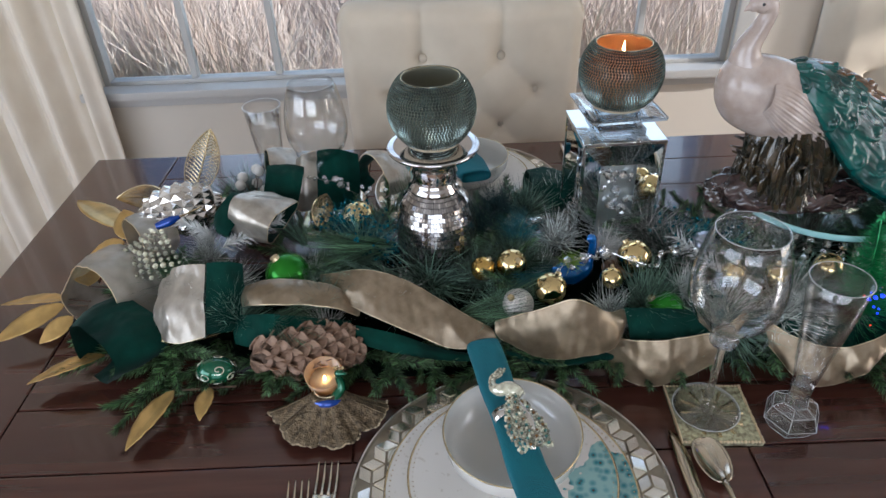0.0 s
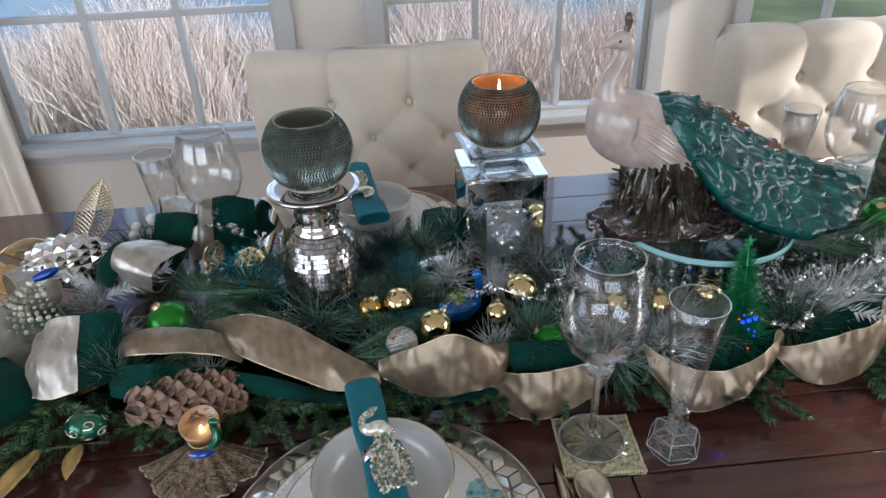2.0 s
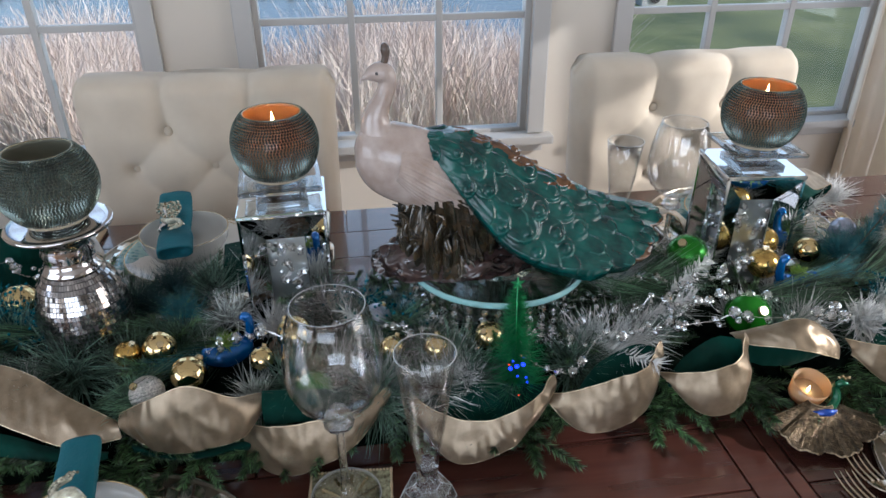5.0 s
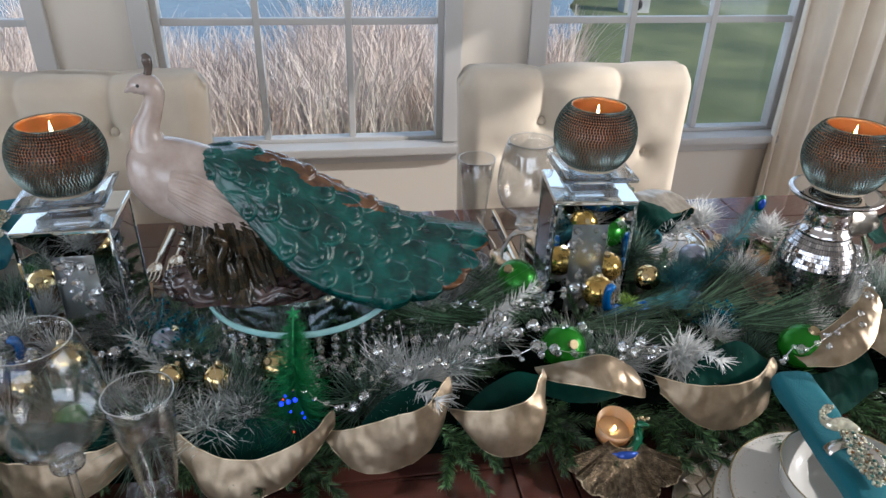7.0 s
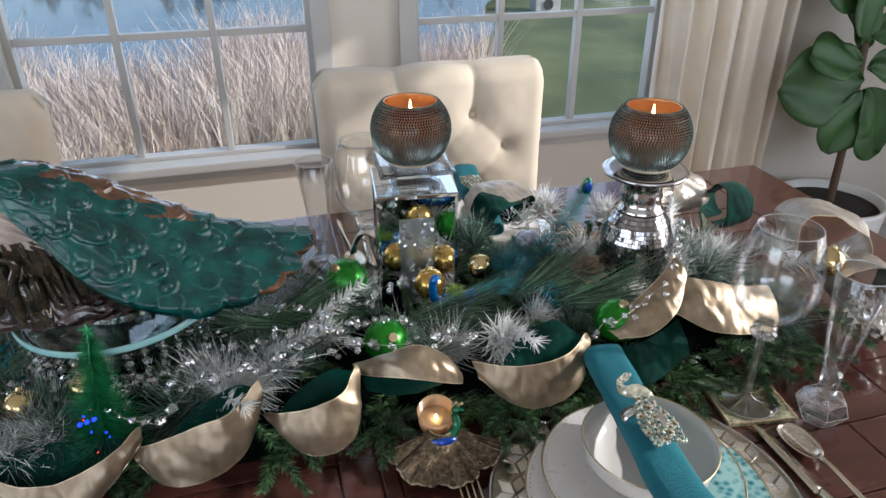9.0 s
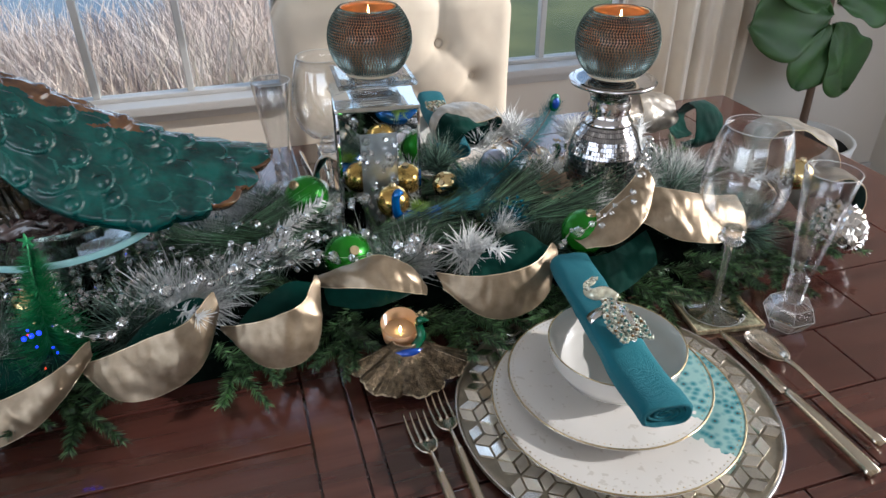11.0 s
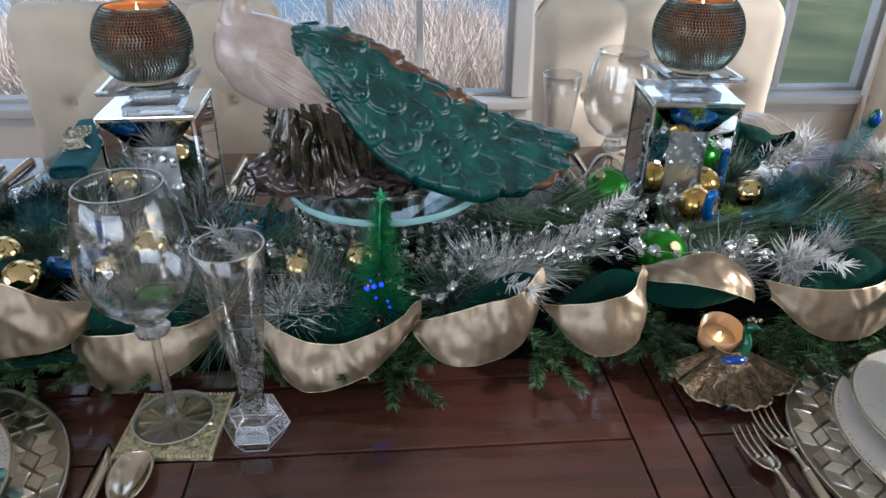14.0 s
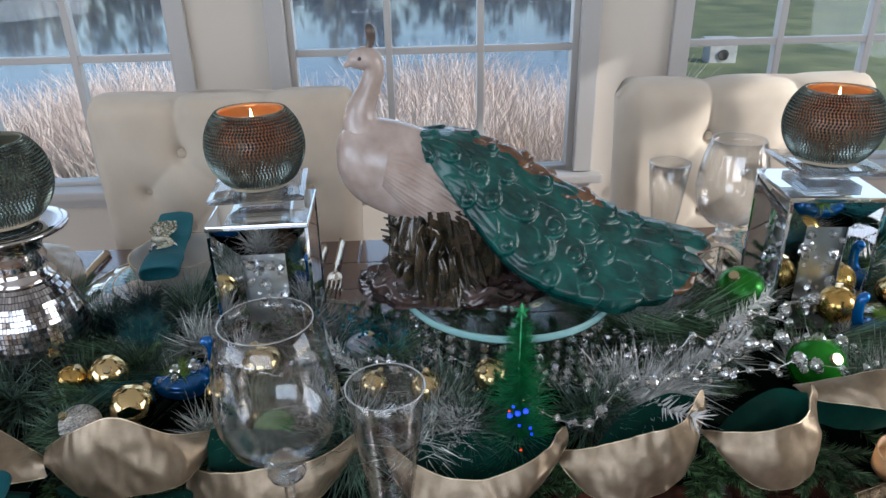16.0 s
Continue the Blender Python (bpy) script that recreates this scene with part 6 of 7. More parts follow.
def sheet(stations, n, off):
    """Points of a band between top and bottom edges, shifted along its normal."""
    tops = spline([a for a, b in stations], n)
    bots = spline([b for a, b in stations], n)
    rows = []
    for i in range(n):
        row = []
        for k in range(17):
            v = k / 16
            p = tops[i] * (1 - v) + bots[i] * v
            row.append(p)
        rows.append(row)
    A = np.array(rows)
    du = np.gradient(A, axis=0)
    dv = np.gradient(A, axis=1)
    N = np.cross(du, dv)
    N /= -(np.linalg.norm(N, axis=2)[:, :, None] + 1e-9)
    bulge = np.sin(np.linspace(0, math.pi, 17))[None, :, None] * 0.004
    wav = np.empty((n, 17, 1))
    for i in range(n):
        for k in range(17):
            x, y, z = A[i, k]
            fold = 1 - min(1, 3.2 * abs(noise.noise(Vector((x * 21 + z * 16, y * 21, z * 9 + 3)))))
            wav[i, k, 0] = 0.0046 * noise.noise(Vector((x * 19, y * 26, z * 22))) + 0.0020 * fold + 0.0013 * noise.noise(Vector((x * 120, y * 90, z * 60)))
    return A + N * (off + bulge + wav)


def ribbon(stations, face="organza", back="velvet", flip=False, name="ribbon", label=""):
    """A wired ribbon: metallic face, velvet lining, gilt wire in both edges."""
    n = 16 * len(stations)
    s = -1 if flip else 1
    F = sheet(stations, n, 0.0)
    Bk = F - (sheet(stations, n, 0.0016 * s) - F)
    r = thing(name, (0, 0, 0), label or {"organza": "champagne metallic ribbon lined with dark green velvet", "velvet": "dark green velvet ribbon fold in the garland", "silver_ribbon": "silver-cream metallic ribbon lined with green velvet"}[face], "ribbon", "garland ribbons")
    part("face", grid_mesh([[tuple(p) for p in row] for row in F]), M[face], r, smooth=True)
    part("lining", grid_mesh([[tuple(p) for p in row] for row in Bk]), M[back], r, "dark green velvet lining" if back == "velvet" and face != "velvet" else "", smooth=True)
    if face != "velvet":
        for k in (0, 16):
            part("wire_edge", tube([tuple(p) for p in (F[::3, k] + Bk[::3, k]) / 2], 0.0007, 5, n), M["gold_edge"], r)
    return r


FRONT = [
    ([(0.065, .640, .838), (.105, .615, .872), (.150, .605, .893), (.188, .615, .866), (.212, .640, .848)], [(.070, .632, .816), (.110, .598, .815), (.152, .594, .817), (.196, .600, .822), (.214, .632, .834)]),
    ([(.196, .625, .822), (.225, .600, .834), (.270, .595, .840), (.315, .605, .842), (.348, .625, .852)], [(.192, .605, .786), (.232, .586, .774), (.275, .586, .784), (.318, .596, .808), (.350, .622, .836)]),
    ([(.372, .625, .842), (.400, .600, .830), (.448, .586, .823), (.495, .592, .835), (.534, .625, .846)], [(.378, .606, .806), (.412, .578, .774), (.448, .574, .774), (.492, .582, .792), (.536, .615, .828)]),
    ([(.522, .618, .824), (.548, .600, .841), (.590, .590, .860), (.630, .598, .868), (.655, .628, .878)], [(.526, .606, .812), (.556, .582, .794), (.596, .577, .794), (.636, .588, .812), (.657, .620, .846)]),
    ([(.658, .620, .838), (.680, .600, .850), (.712, .590, .860), (.745, .600, .865), (.761, .630, .876)], [(.664, .610, .826), (.692, .583, .802), (.722, .577, .797), (.750, .586, .808), (.762, .615, .842)]),
    ([(.760, .655, .856), (.795, .640, .874), (.828, .628, .889), (.858, .622, .874), (.874, .626, .846)], [(.764, .640, .846), (.798, .612, .856), (.832, .598, .856), (.860, .602, .842), (.876, .612, .830)]),
    ([(.893, .630, .852), (.925, .608, .854), (.966, .600, .856), (1.006, .606, .860), (1.034, .630, .866)], [(.897, .616, .832), (.930, .592, .806), (.968, .586, .797), (1.008, .592, .808), (1.036, .622, .840)]),
    ([(1.060, .640, .864), (1.100, .640, .892), (1.140, .655, .912), (1.172, .680, .920)], [(1.072, .618, .850), (1.108, .606, .860), (1.146, .618, .880), (1.176, .655, .902)]),
    ([(1.148, .665, .906), (1.190, .650, .902), (1.245, .640, .890), (1.295, .650, .876)], [(1.152, .630, .866), (1.192, .606, .848), (1.245, .600, .838), (1.292, .616, .834)]),
    ([(-.150, .735, .846), (-.095, .712, .868), (-.040, .690, .866), (.010, .662, .848), (.062, .640, .826)], [(-.146, .712, .834), (-.088, .664, .836), (-.030, .634, .826), (.016, .622, .812), (.066, .628, .812)]),
    ([(-.256, .715, .838), (-.215, .705, .862), (-.170, .703, .864), (-.128, .700, .854), (-.098, .690, .832)], [(-.254, .695, .830), (-.214, .672, .848), (-.170, .668, .850), (-.126, .670, .842), (-.098, .676, .822)]),
]
for a, b in FRONT:
    b = [(x, y, z + (0.007 if x > 0.37 else 0.003)) for x, y, z in b]
    ribbon(list(zip(a, b)), "organza")
# green linings that show inside the loops and beneath the twists
for a, b in (
        ([(.385, .618, .838), (.420, .632, .846), (.465, .634, .842), (.530, .620, .844)], [(.388, .600, .800), (.420, .596, .788), (.465, .594, .788), (.528, .606, .826)]),
        ([(.562, .612, .838), (.590, .632, .858), (.630, .636, .876), (.652, .626, .878)], [(.555, .600, .826), (.590, .600, .826), (.630, .604, .834), (.652, .616, .850)]),
        ([(.664, .612, .840), (.692, .630, .856), (.730, .638, .874), (.758, .630, .874)], [(.665, .606, .828), (.694, .600, .824), (.730, .600, .826), (.757, .612, .846)]),
        ([(.930, .630, .852), (.960, .645, .872), (1.000, .648, .886), (1.030, .632, .868)], [(.932, .610, .836), (.962, .608, .832), (1.0, .610, .836), (1.030, .620, .846)]),
        ([(.770, .650, .856), (.800, .636, .860), (.835, .630, .862), (.866, .632, .850)], [(.772, .642, .826), (.800, .630, .822), (.835, .626, .824), (.864, .630, .830)]),
        ([(-.250, .675, .842), (-.205, .664, .852), (-.160, .660, .848), (-.108, .668, .832)], [(-.250, .655, .806), (-.205, .640, .806), (-.160, .638, .806), (-.108, .646, .808)]),
        ([(-.100, .655, .836), (-.050, .640, .832), (.000, .628, .818), (.050, .626, .806)], [(-.100, .640, .812), (-.050, .626, .806), (.000, .618, .800), (.050, .618, .796)]),
        ([(.075, .628, .812), (.130, .606, .812), (.200, .612, .816)], [(.078, .618, .800), (.130, .603, .798), (.200, .606, .800)]),
        ([(.215, .640, .858), (.260, .632, .862), (.310, .636, .852)], [(.218, .612, .826), (.262, .606, .832), (.310, .612, .832)]),
        ([(1.060, .625, .848), (1.110, .622, .852), (1.165, .640, .862)], [(1.055, .592, .800), (1.110, .590, .806), (1.165, .606, .826)])):
    a = [(x, y, z - 0.008) for x, y, z in a]
    ribbon(list(zip(a, b)), "velvet")
ribbon([((-.352, .735, .850), (-.350, .668, .812)), ((-.322, .725, .874), (-.318, .650, .816)), ((-.285, .720, .880), (-.280, .650, .824))], "silver_ribbon")
ribbon([((-.284, .722, .881), (-.279, .652, .826)), ((-.262, .724, .880), (-.256, .656, .826)), ((-.246, .735, .868), (-.240, .668, .822))], "velvet")


def ring_ribbon(c, r, width, rz, tilt, face, back="velvet", squash=0.8, turns=1.0, start=0.0, label=""):
    """A curled loop of ribbon."""
    R = pose(*c, tilt, 0, rz)
    st = []
    for i in range(12):
        t = i / 11
        a = start + 2 * math.pi * turns * t
        rr = r * (1 + 0.12 * math.sin(3 * a + rz))
        w = width * (0.62 + 0.38 * math.sin(math.pi * (0.15 + 0.7 * t)))
        sh = 0.22 * r * math.sin(a + 0.6)
        p = [R @ Vector((s * w / 2 + sh, rr * math.cos(a) * (1 + 0.10 * s), rr * squash * math.sin(a) * (1 - 0.12 * s) - 0.004 * s)) for s in (-1, 1)]
        st.append((tuple(p[1]), tuple(p[0])))
    return ribbon(st, face, back, label=label)


ring_ribbon((-.238, .835, .876), .034, .062, -18, 0, "silver_ribbon", turns=0.96, start=-1.2)
ring_ribbon((-.222, .915, .872), .036, .05, 10, 0, "velvet", turns=0.9, start=-1.2)
ring_ribbon((-.275, .845, .870), .030, .03, -20, 0, "velvet", turns=0.95, start=-1.2)
ring_ribbon((-.400, .672, .806), .050, .075, 62, 0, "velvet", turns=0.95, start=-1.0, squash=0.62)
ring_ribbon((-.435, .760, .818), .060, .075, 72, 0, "sheer", "sheer", turns=0.97, start=-1.4, squash=0.72, label="sheer silver ribbon loop at the garland end")
ring_ribbon((-.405, .845, .842), .036, .05, 50, 0, "sheer", "sheer", turns=0.9, start=-1.2, label="sheer silver ribbon loop at the garland end")
ribbon([((-.178, .985, .898), (-.185, .955, .815)), ((-.150, .975, .905), (-.152, .945, .815)), ((-.118, .985, .890), (-.118, .955, .812))], "velvet")
ribbon([((-.214, .985, .885), (-.220, .95, .815)), ((-.198, .975, .898), (-.202, .945, .815)), ((-.180, .985, .898), (-.186, .955, .815))], "silver_ribbon")
ring_ribbon((-.240, .990, .862), .034, .045, 30, 0, "silver_ribbon", turns=0.85, start=-1.0)
ring_ribbon((-.085, .985, .852), .038, .05, 60, 0, "silver_ribbon", turns=0.8, start=-1.0)
ring_ribbon((1.045, .985, .868), .046, .06, -62, 10, "silver_ribbon", turns=0.9, start=-1.0)
ring_ribbon((1.035, .965, .872), .034, .05, -50, 0, "velvet", turns=0.85, start=-1.0)
ring_ribbon((.835, .985, .818), .034, .045, 60, 0, "silver_ribbon", turns=0.7, start=-0.5)
ring_ribbon((1.415, .905, .866), .036, .055, 15, 0, "velvet", turns=0.95, start=-1.2)
ring_ribbon((1.355, .945, .876), .030, .075, 10, 0, "silver_ribbon", "silver_ribbon", turns=0.8, start=-1.0, label="cream ribbon fold behind the vase candlestick")
ring_ribbon((1.52, .80, .842), .056, .11, 62, 0, "sheer", "sheer", turns=0.95, start=-1.2, label="sheer cream ribbon loop at the garland end")
ring_ribbon((1.50, .70, .820), .042, .08, 70, 0, "silver_ribbon", "velvet", turns=0.9, start=-1.2)
ring_ribbon((.165, .93, .838), .036, .06, 12, 0, "velvet", turns=0.9, start=-1.2)

# ---- ornaments ----


def bauble(at, r, mat, label, cap=(0, 0)):
    o = thing("bauble", at, label, "bauble", "baubles")
    part("ball", ball(r, bm=None, seg=32, rings=20), M[mat], o, smooth=True)
    tilt = pose(0, 0, 0, cap[0], cap[1], 0)
    part("cap", lathe([(0, r + 0.003), (r * 0.2, r + 0.003), (r * 0.24, r * 0.95), (r * 0.2, r * 0.93)], 14), M["gold_rim"], o, m=tilt)
    return o


GREEN, GOLD = "satin green glass bauble in the garland", "shiny gold glass bauble in the garland"
for x, y, z, r, m, lab in (
        (.805, .694, .852, .0275, "green_ball", GREEN), (.775, .808, .878, .0275, "green_ball", GREEN), (1.084, .648, .862, .0275, "green_ball", GREEN), (-.192, .738, .846, .0285, "green_ball", GREEN), (.268, .652, .832, .0245, "green_ball", GREEN),
        (.093, .735, .850, .0195, "gold", GOLD), (.134, .683, .848, .0205, "gold", GOLD), (.057, .733, .846, .0155, "amber_ball", "amber mercury-glass bauble in the garland"), (.247, .735, .853, .0215, "gold", GOLD), (.211, .701, .846, .0145, "gold", GOLD), (.093, .664, .843, .0185, "glitter", "silver glitter bauble in the garland"),
        (.411, .692, .846, .0165, "gold", GOLD), (.884, .805, .853, .0215, "amber_ball", "amber mercury-glass bauble in the garland"), (.962, .826, .856, .018, "gold", GOLD), (1.049, .871, .858, .019, "pearl", "violet pearl glass bauble in the garland"), (.703, .792, .842, .0195, "pearl", "violet pearl glass bauble in the garland"), (1.448, .718, .850, .022, "gold", GOLD), (-.274, .905, .826, .026, "gold", GOLD), (-.112, .875, .840, .025, "gold", GOLD), (.345, .76, .848, .019, "pearl", "violet pearl glass bauble in the garland"), (.36, .70, .846, .015, "gold", GOLD), (.475, .70, .85, .018, "gold", GOLD)):
    bauble((x, y, z) if m == "green_ball" else (x, y - 0.010, z + 0.008), r, m, lab, (rgg.uniform(-50, 50), rgg.uniform(-50, 50)))
sb = thing("scroll_bauble", (-.262, .612, .806), "green glitter bauble with scroll relief", "bauble", "baubles")
part("ball", ball(.0165, s=(1.35, 1, 0.9)), M["emerald"], sb, smooth=True)
sc = bmesh.new()
for k in range(12):
    a = k * 2.4
    c = Vector((math.cos(a) * math.sqrt(1 - (k / 6 - 1) ** 2), math.sin(a) * math.sqrt(1 - (k / 6 - 1) ** 2), k / 6 - 1))
    t1 = c.orthogonal().normalized()
    t2 = c.cross(t1)
    pts = []
    for j in range(10):
        w = 0.0062 * (1 - j / 12)
        q = c * 0.0170 + (t1 * math.cos(j * 0.8) + t2 * math.sin(j * 0.8)) * w
        q = q.normalized() * 0.0171
        pts.append((q.x * 1.35, q.y, q.z * 0.9))
    tube(pts, 0.0007, 5, 30, sc)
part("scroll_relief", sc, M["gem"], sb)


def leaf_bm(L, W, curl=0.15, fold=0.12, n=14):
    rows = []
    for i in range(n + 1):
        u = i / n
        w = W * math.sin(math.pi * u ** 0.85) ** 0.8
        rows.append([(L * u, v * w, -curl * L * u * u + fold * abs(v) * w + 0.0006 * math.sin(u * 30 + abs(v) * 6)) for v in np.linspace(-1, 1, 9)])
    bm = grid_mesh(rows)
    return bm


def lay_leaf(name, base, tip, W, mat, parent, curl=0.12, label=""):
    b, t = Vector(base), Vector(tip)
    d = t - b
    L = d.length
    yaw, ptch = math.degrees(math.atan2(d.y, d.x)), math.degrees(math.atan2(d.z, math.hypot(d.x, d.y)))
    bm = leaf_bm(L, W, curl)
    o = part(name, bm, M[mat], parent, label, smooth=True, m=pose(*b, rgg.uniform(-25, 25), -ptch - 6, yaw))
    o.modifiers.new("thick", "SOLIDIFY").thickness = 0.0009
    return o


gl = thing("gold_leaf_spray", (0, 0, 0), "gold painted magnolia leaf spray on the table", "leaf spray", "gold leaf sprays")
for b, t, w in (((-.500, .755, .80), (-.575, .700, .783), .0125), ((-.500, .765, .80), (-.606, .785, .783), .013), ((-.478, .728, .80), (-.512, .695, .784), .0105), ((-.415, .662, .79), (-.500, .632, .780), .017), ((-.310, .598, .79), (-.350, .530, .772), .014), ((-.470, .905, .82), (-.565, .985, .83), .019), ((-.455, .870, .82), (-.512, .862, .80), .012), ((-.475, .78, .81), (-.505, .835, .81), .015), ((-.44, .86, .83), (-.47, .92, .845), .015), ((-.27, .60, .79), (-.275, .56, .78), .010)):
    lay_leaf("leaf", b, t, w * 1.25, "goldleaf", gl)
    part("stalk", tube([(b[0] + 0.03, b[1] * 0.97 + 0.02, b[2] - 0.002), b], 0.0012, 5), M["stem"], gl)


def lace_leaf(base, tip, W, label):
    """Open-work metal leaf: outline, midrib and netted veins."""
    t = thing("lace_leaf", (0, 0, 0), label, "ornament leaf", "lace leaves")
    b, e = Vector(base), Vector(tip)
    d = e - b
    side = d.cross(Vector((0, 1, 0.2))).normalized()
    P = lambda u, v: tuple(b + d * u + side * (v * W * math.sin(math.pi * u ** 0.8) ** 0.8) + Vector((0, 0.012 * math.sin(u * 3), 0)))
    part("outline", tube([P(u, 1) for u in np.linspace(0, 1, 10)], 0.0010, 5, 30), M["gold_rim"], t)
    part("outline", tube([P(u, -1) for u in np.linspace(0, 1, 10)], 0.0010, 5, 30), M["gold_rim"], t)
    part("midrib", tube([P(u, 0) for u in np.linspace(0, 1, 6)], 0.0013, 5, 20), M["gold_rim"], t)
    net = bmesh.new()
    for k in range(18):
        u = 0.04 + 0.05 * k
        for s in (-1, 1):
            tube([P(u, 0), P(min(1, u + 0.07), s * 0.5), P(min(1, u + 0.11), s * 0.97)], 0.0008, 4, 6, net)
            tube([P(min(1, u + 0.1), s * 0.3), P(min(1, u + 0.07), s * 0.65), P(u, s * 0.95)], 0.0008, 4, 6, net)
    part("vein_net", net, M["gold_rim"], t)


lace_leaf((-.372, .95, .845), (-.345, 1.02, .925), .024, "upright gold lace leaf ornament")
lace_leaf((-.395, .93, .845), (-.475, .925, .862), .026, "gold lace leaf ornament beside the silver cone")
lace_leaf((-.265, .68, .815), (-.345, .655, .805), .02, "bronze fern leaf ornament under the ribbon")
lace_leaf((-.17, .86, .84), (-.155, .88, .88), .014, "small gold lace leaf ornament")


def silver_cone(at, rz, L, r):
    c = thing("silver_cone", at, "silver faceted cone ornament in the garland", "ornament", "cone ornaments", rz=rz)
    bm = lathe([(0, -L / 2), (r * 0.4, -L * 0.45), (r * 0.68, -L * 0.35), (r * 0.88, -L * 0.22), (r * 0.98, -L * 0.09), (r, L * 0.04), (r * 0.92, L * 0.17), (r * 0.76, L * 0.29), (r * 0.5, L * 0.40), (0, L / 2)], 18)
    bmesh.ops.poke(bm, faces=bm.faces[:], offset=r * 0.15)
    part("body", bm, M["silver"], c, m=pose(0, 0, 0, 0, 90, 0))
    part("cap", lathe([(0, 0), (0.006, 0.0), (0.007, 0.008), (0, 0.009)], 12), M["silver"], c, m=pose(L / 2 - 0.004, 0, 0, 0, 90, 0))


silver_cone((-.365, .888, .862), 15, .115, .036)
silver_cone((1.475, .640, .806), 60, .10, .032)


def pine_cone(at, rz, L, r, tilt=0):
    c = thing("pine_cone", at, "brown pine cone with pale scale edges", "pine cone", "pine cones", rz=rz)
    part("core", lathe([(0, 0), (r * 0.6, L * 0.15), (r * 0.6, L * 0.6), (r * 0.2, L), (0, L)], 14), M["stem"], c, m=pose(0, 0, 0, 0, 90 + tilt, 0))
    rows = []
    for i in range(5):
        u = i / 4
        rows.append([(r * 0.75 * u, v * r * 0.42 * (0.5 + 0.9 * u) * math.sqrt(max(0.1, 1 - 0.5 * u ** 4)), 0.10 * r * u * u * 3 - 0.25 * r * abs(v) ** 2 * u) for v in (-1, -0.5, 0, 0.5, 1)])
    sc0 = None
    for k in range(84):
        u = k / 84
        a = k * 137.5
        rad = r * (0.42 + 0.55 * math.sin(math.pi * min(0.97, 0.12 + u * 0.88)) ** 0.7)
        m = pose(0, 0, 0, 0, 90 + tilt, 0) @ pose(0, 0, L * u, 0, 0, a) @ pose(rad * 0.35, 0, 0, 0, -38, 0) @ Matrix.Scale(0.55 + 0.6 * math.sin(math.pi * (0.1 + 0.85 * u)), 4)
        if sc0 is None:
            bm = grid_mesh(rows)
            ext = bmesh.ops.extrude_face_region(bm, geom=bm.faces[:])
            bmesh.ops.translate(bm, verts=[g for g in ext["geom"] if isinstance(g, bmesh.types.BMVert)], vec=(0, 0, 0.0016))
            sc0 = part("scale", bm, M["cone"], c, m=m)
        else:
            copy_part(sc0, m, c)


pine_cone((-.228, .632, .806), 6, .125, .034)
pine_cone((.215, .735, .83), 30, .05, .018)

st = thing("wood_flower", (1.105, .775, .855), "brown wooden pinecone flower in the garland", "ornament")
for ring, n, ln, wd, tl in ((0, 9, .030, .0085, 15), (1, 7, .022, .0075, 40), (2, 5, .014, .006, 65)):
    for k in range(n):
        o = part("petal", leaf_bm(ln, wd, -0.1), M["cone"], st, smooth=True, m=pose(0, 0, 0, 25, 0, 0) @ pose(0, 0, 0.002 * ring, 0, 0, 360 * k / n + ring * 20) @ pose(0, 0, 0, 0, -tl, 0))
        o.modifiers.new("thick", "SOLIDIFY").thickness = 0.0012


def glass_bird(at, rz, label):
    b = thing("glass_bird", at, label, "ornament", "glass bird ornaments", rz=rz)
    part("body", tube([(-.026, 0, .006), (-.018, 0, -.002), (0, 0, -.007), (.020, 0, -.002), (.030, 0, .008)], [.004, .013, .0165, .013, .004], 18, 30), M["blue"], b, smooth=True)
    part("neck", tube([(-.020, 0, -.002), (-.027, 0, .012), (-.028, 0, .030), (-.024, 0, .037), (-.018, 0, .036)], [.0075, .0058, .0052, .0058, .0015], 14, 30), M["blue"], b, smooth=True)
    part("back_fluff", burst("lime_fluff", 91, M["lime"], 0.019, 170, 0.05, 0.0006, 0.7, 0.006), None, b, "lime green fluff", m=pose(0.004, 0, 0.007))
    part("tail_plume", strands("teal_tail", 92, M["feather"], 0.055, 110, 0.0006), None, b, "teal tail feathers", m=pose(0.022, 0, 0.004))


glass_bird((.905, .752, .858), 5, "blue glass bird ornament with lime and teal feathers")
glass_bird((.170, .722, .850), 205, "blue glass bird ornament with lime feathers")
for x, y, z, mt, s, lab in ((.108, .790, .862, "feather", .62, "light teal feather puff in the garland"), (.085, .855, .858, "dark_feather", .9, "dark feather pick in the garland"), (1.00, .800, .866, "feather", .85, "teal feather puff in the garland"), (.06, .83, .845, "dark_feather", .8, "dark feather pick in the garland")):
    f = thing("feather_pick", (x, y, z), lab, "feather", "feather picks")
    part("plumage", burst("plumage", int(x * 100) + 5, M[mt], 0.055 * s, 420, 0.1, 0.00035, 1.0, 0.012), None, f)
pf = thing("plume", (0, 0, 0), "long teal plume with a dark blue eye", "feather", "feather picks")
quill = spline([(.985, .775, .862), (1.05, .815, .880), (1.11, .855, .905), (1.150, .885, .935)], 60)
part("quill", tube([tuple(p) for p in quill[::6]], 0.0009, 6), M["stem"], pf)
S, D, Ln = [], [], []
rgb = np.random.RandomState(6)
for i in range(60):
    d = quill[min(i + 1, 59)] - quill[max(i - 1, 0)]
    d /= np.linalg.norm(d)
    sd = np.cross(d, (0.2, -0.6, 0.8))
    for j in range(14):
        s = 1 if j % 2 else -1
        S.append(quill[i])
        D.append(d * 0.9 + s * sd * rgb.uniform(0.5, 1.0) + rgb.normal(0, 0.12, 3))
        Ln.append(0.030 * (0.5 + 0.5 * math.sin(math.pi * (0.15 + 0.8 * i / 60))) * rgb.uniform(0.7, 1.1))
part("plumage", needle_mesh("plumage", S, D, Ln, 0.0004, M["feather"]), None, pf)
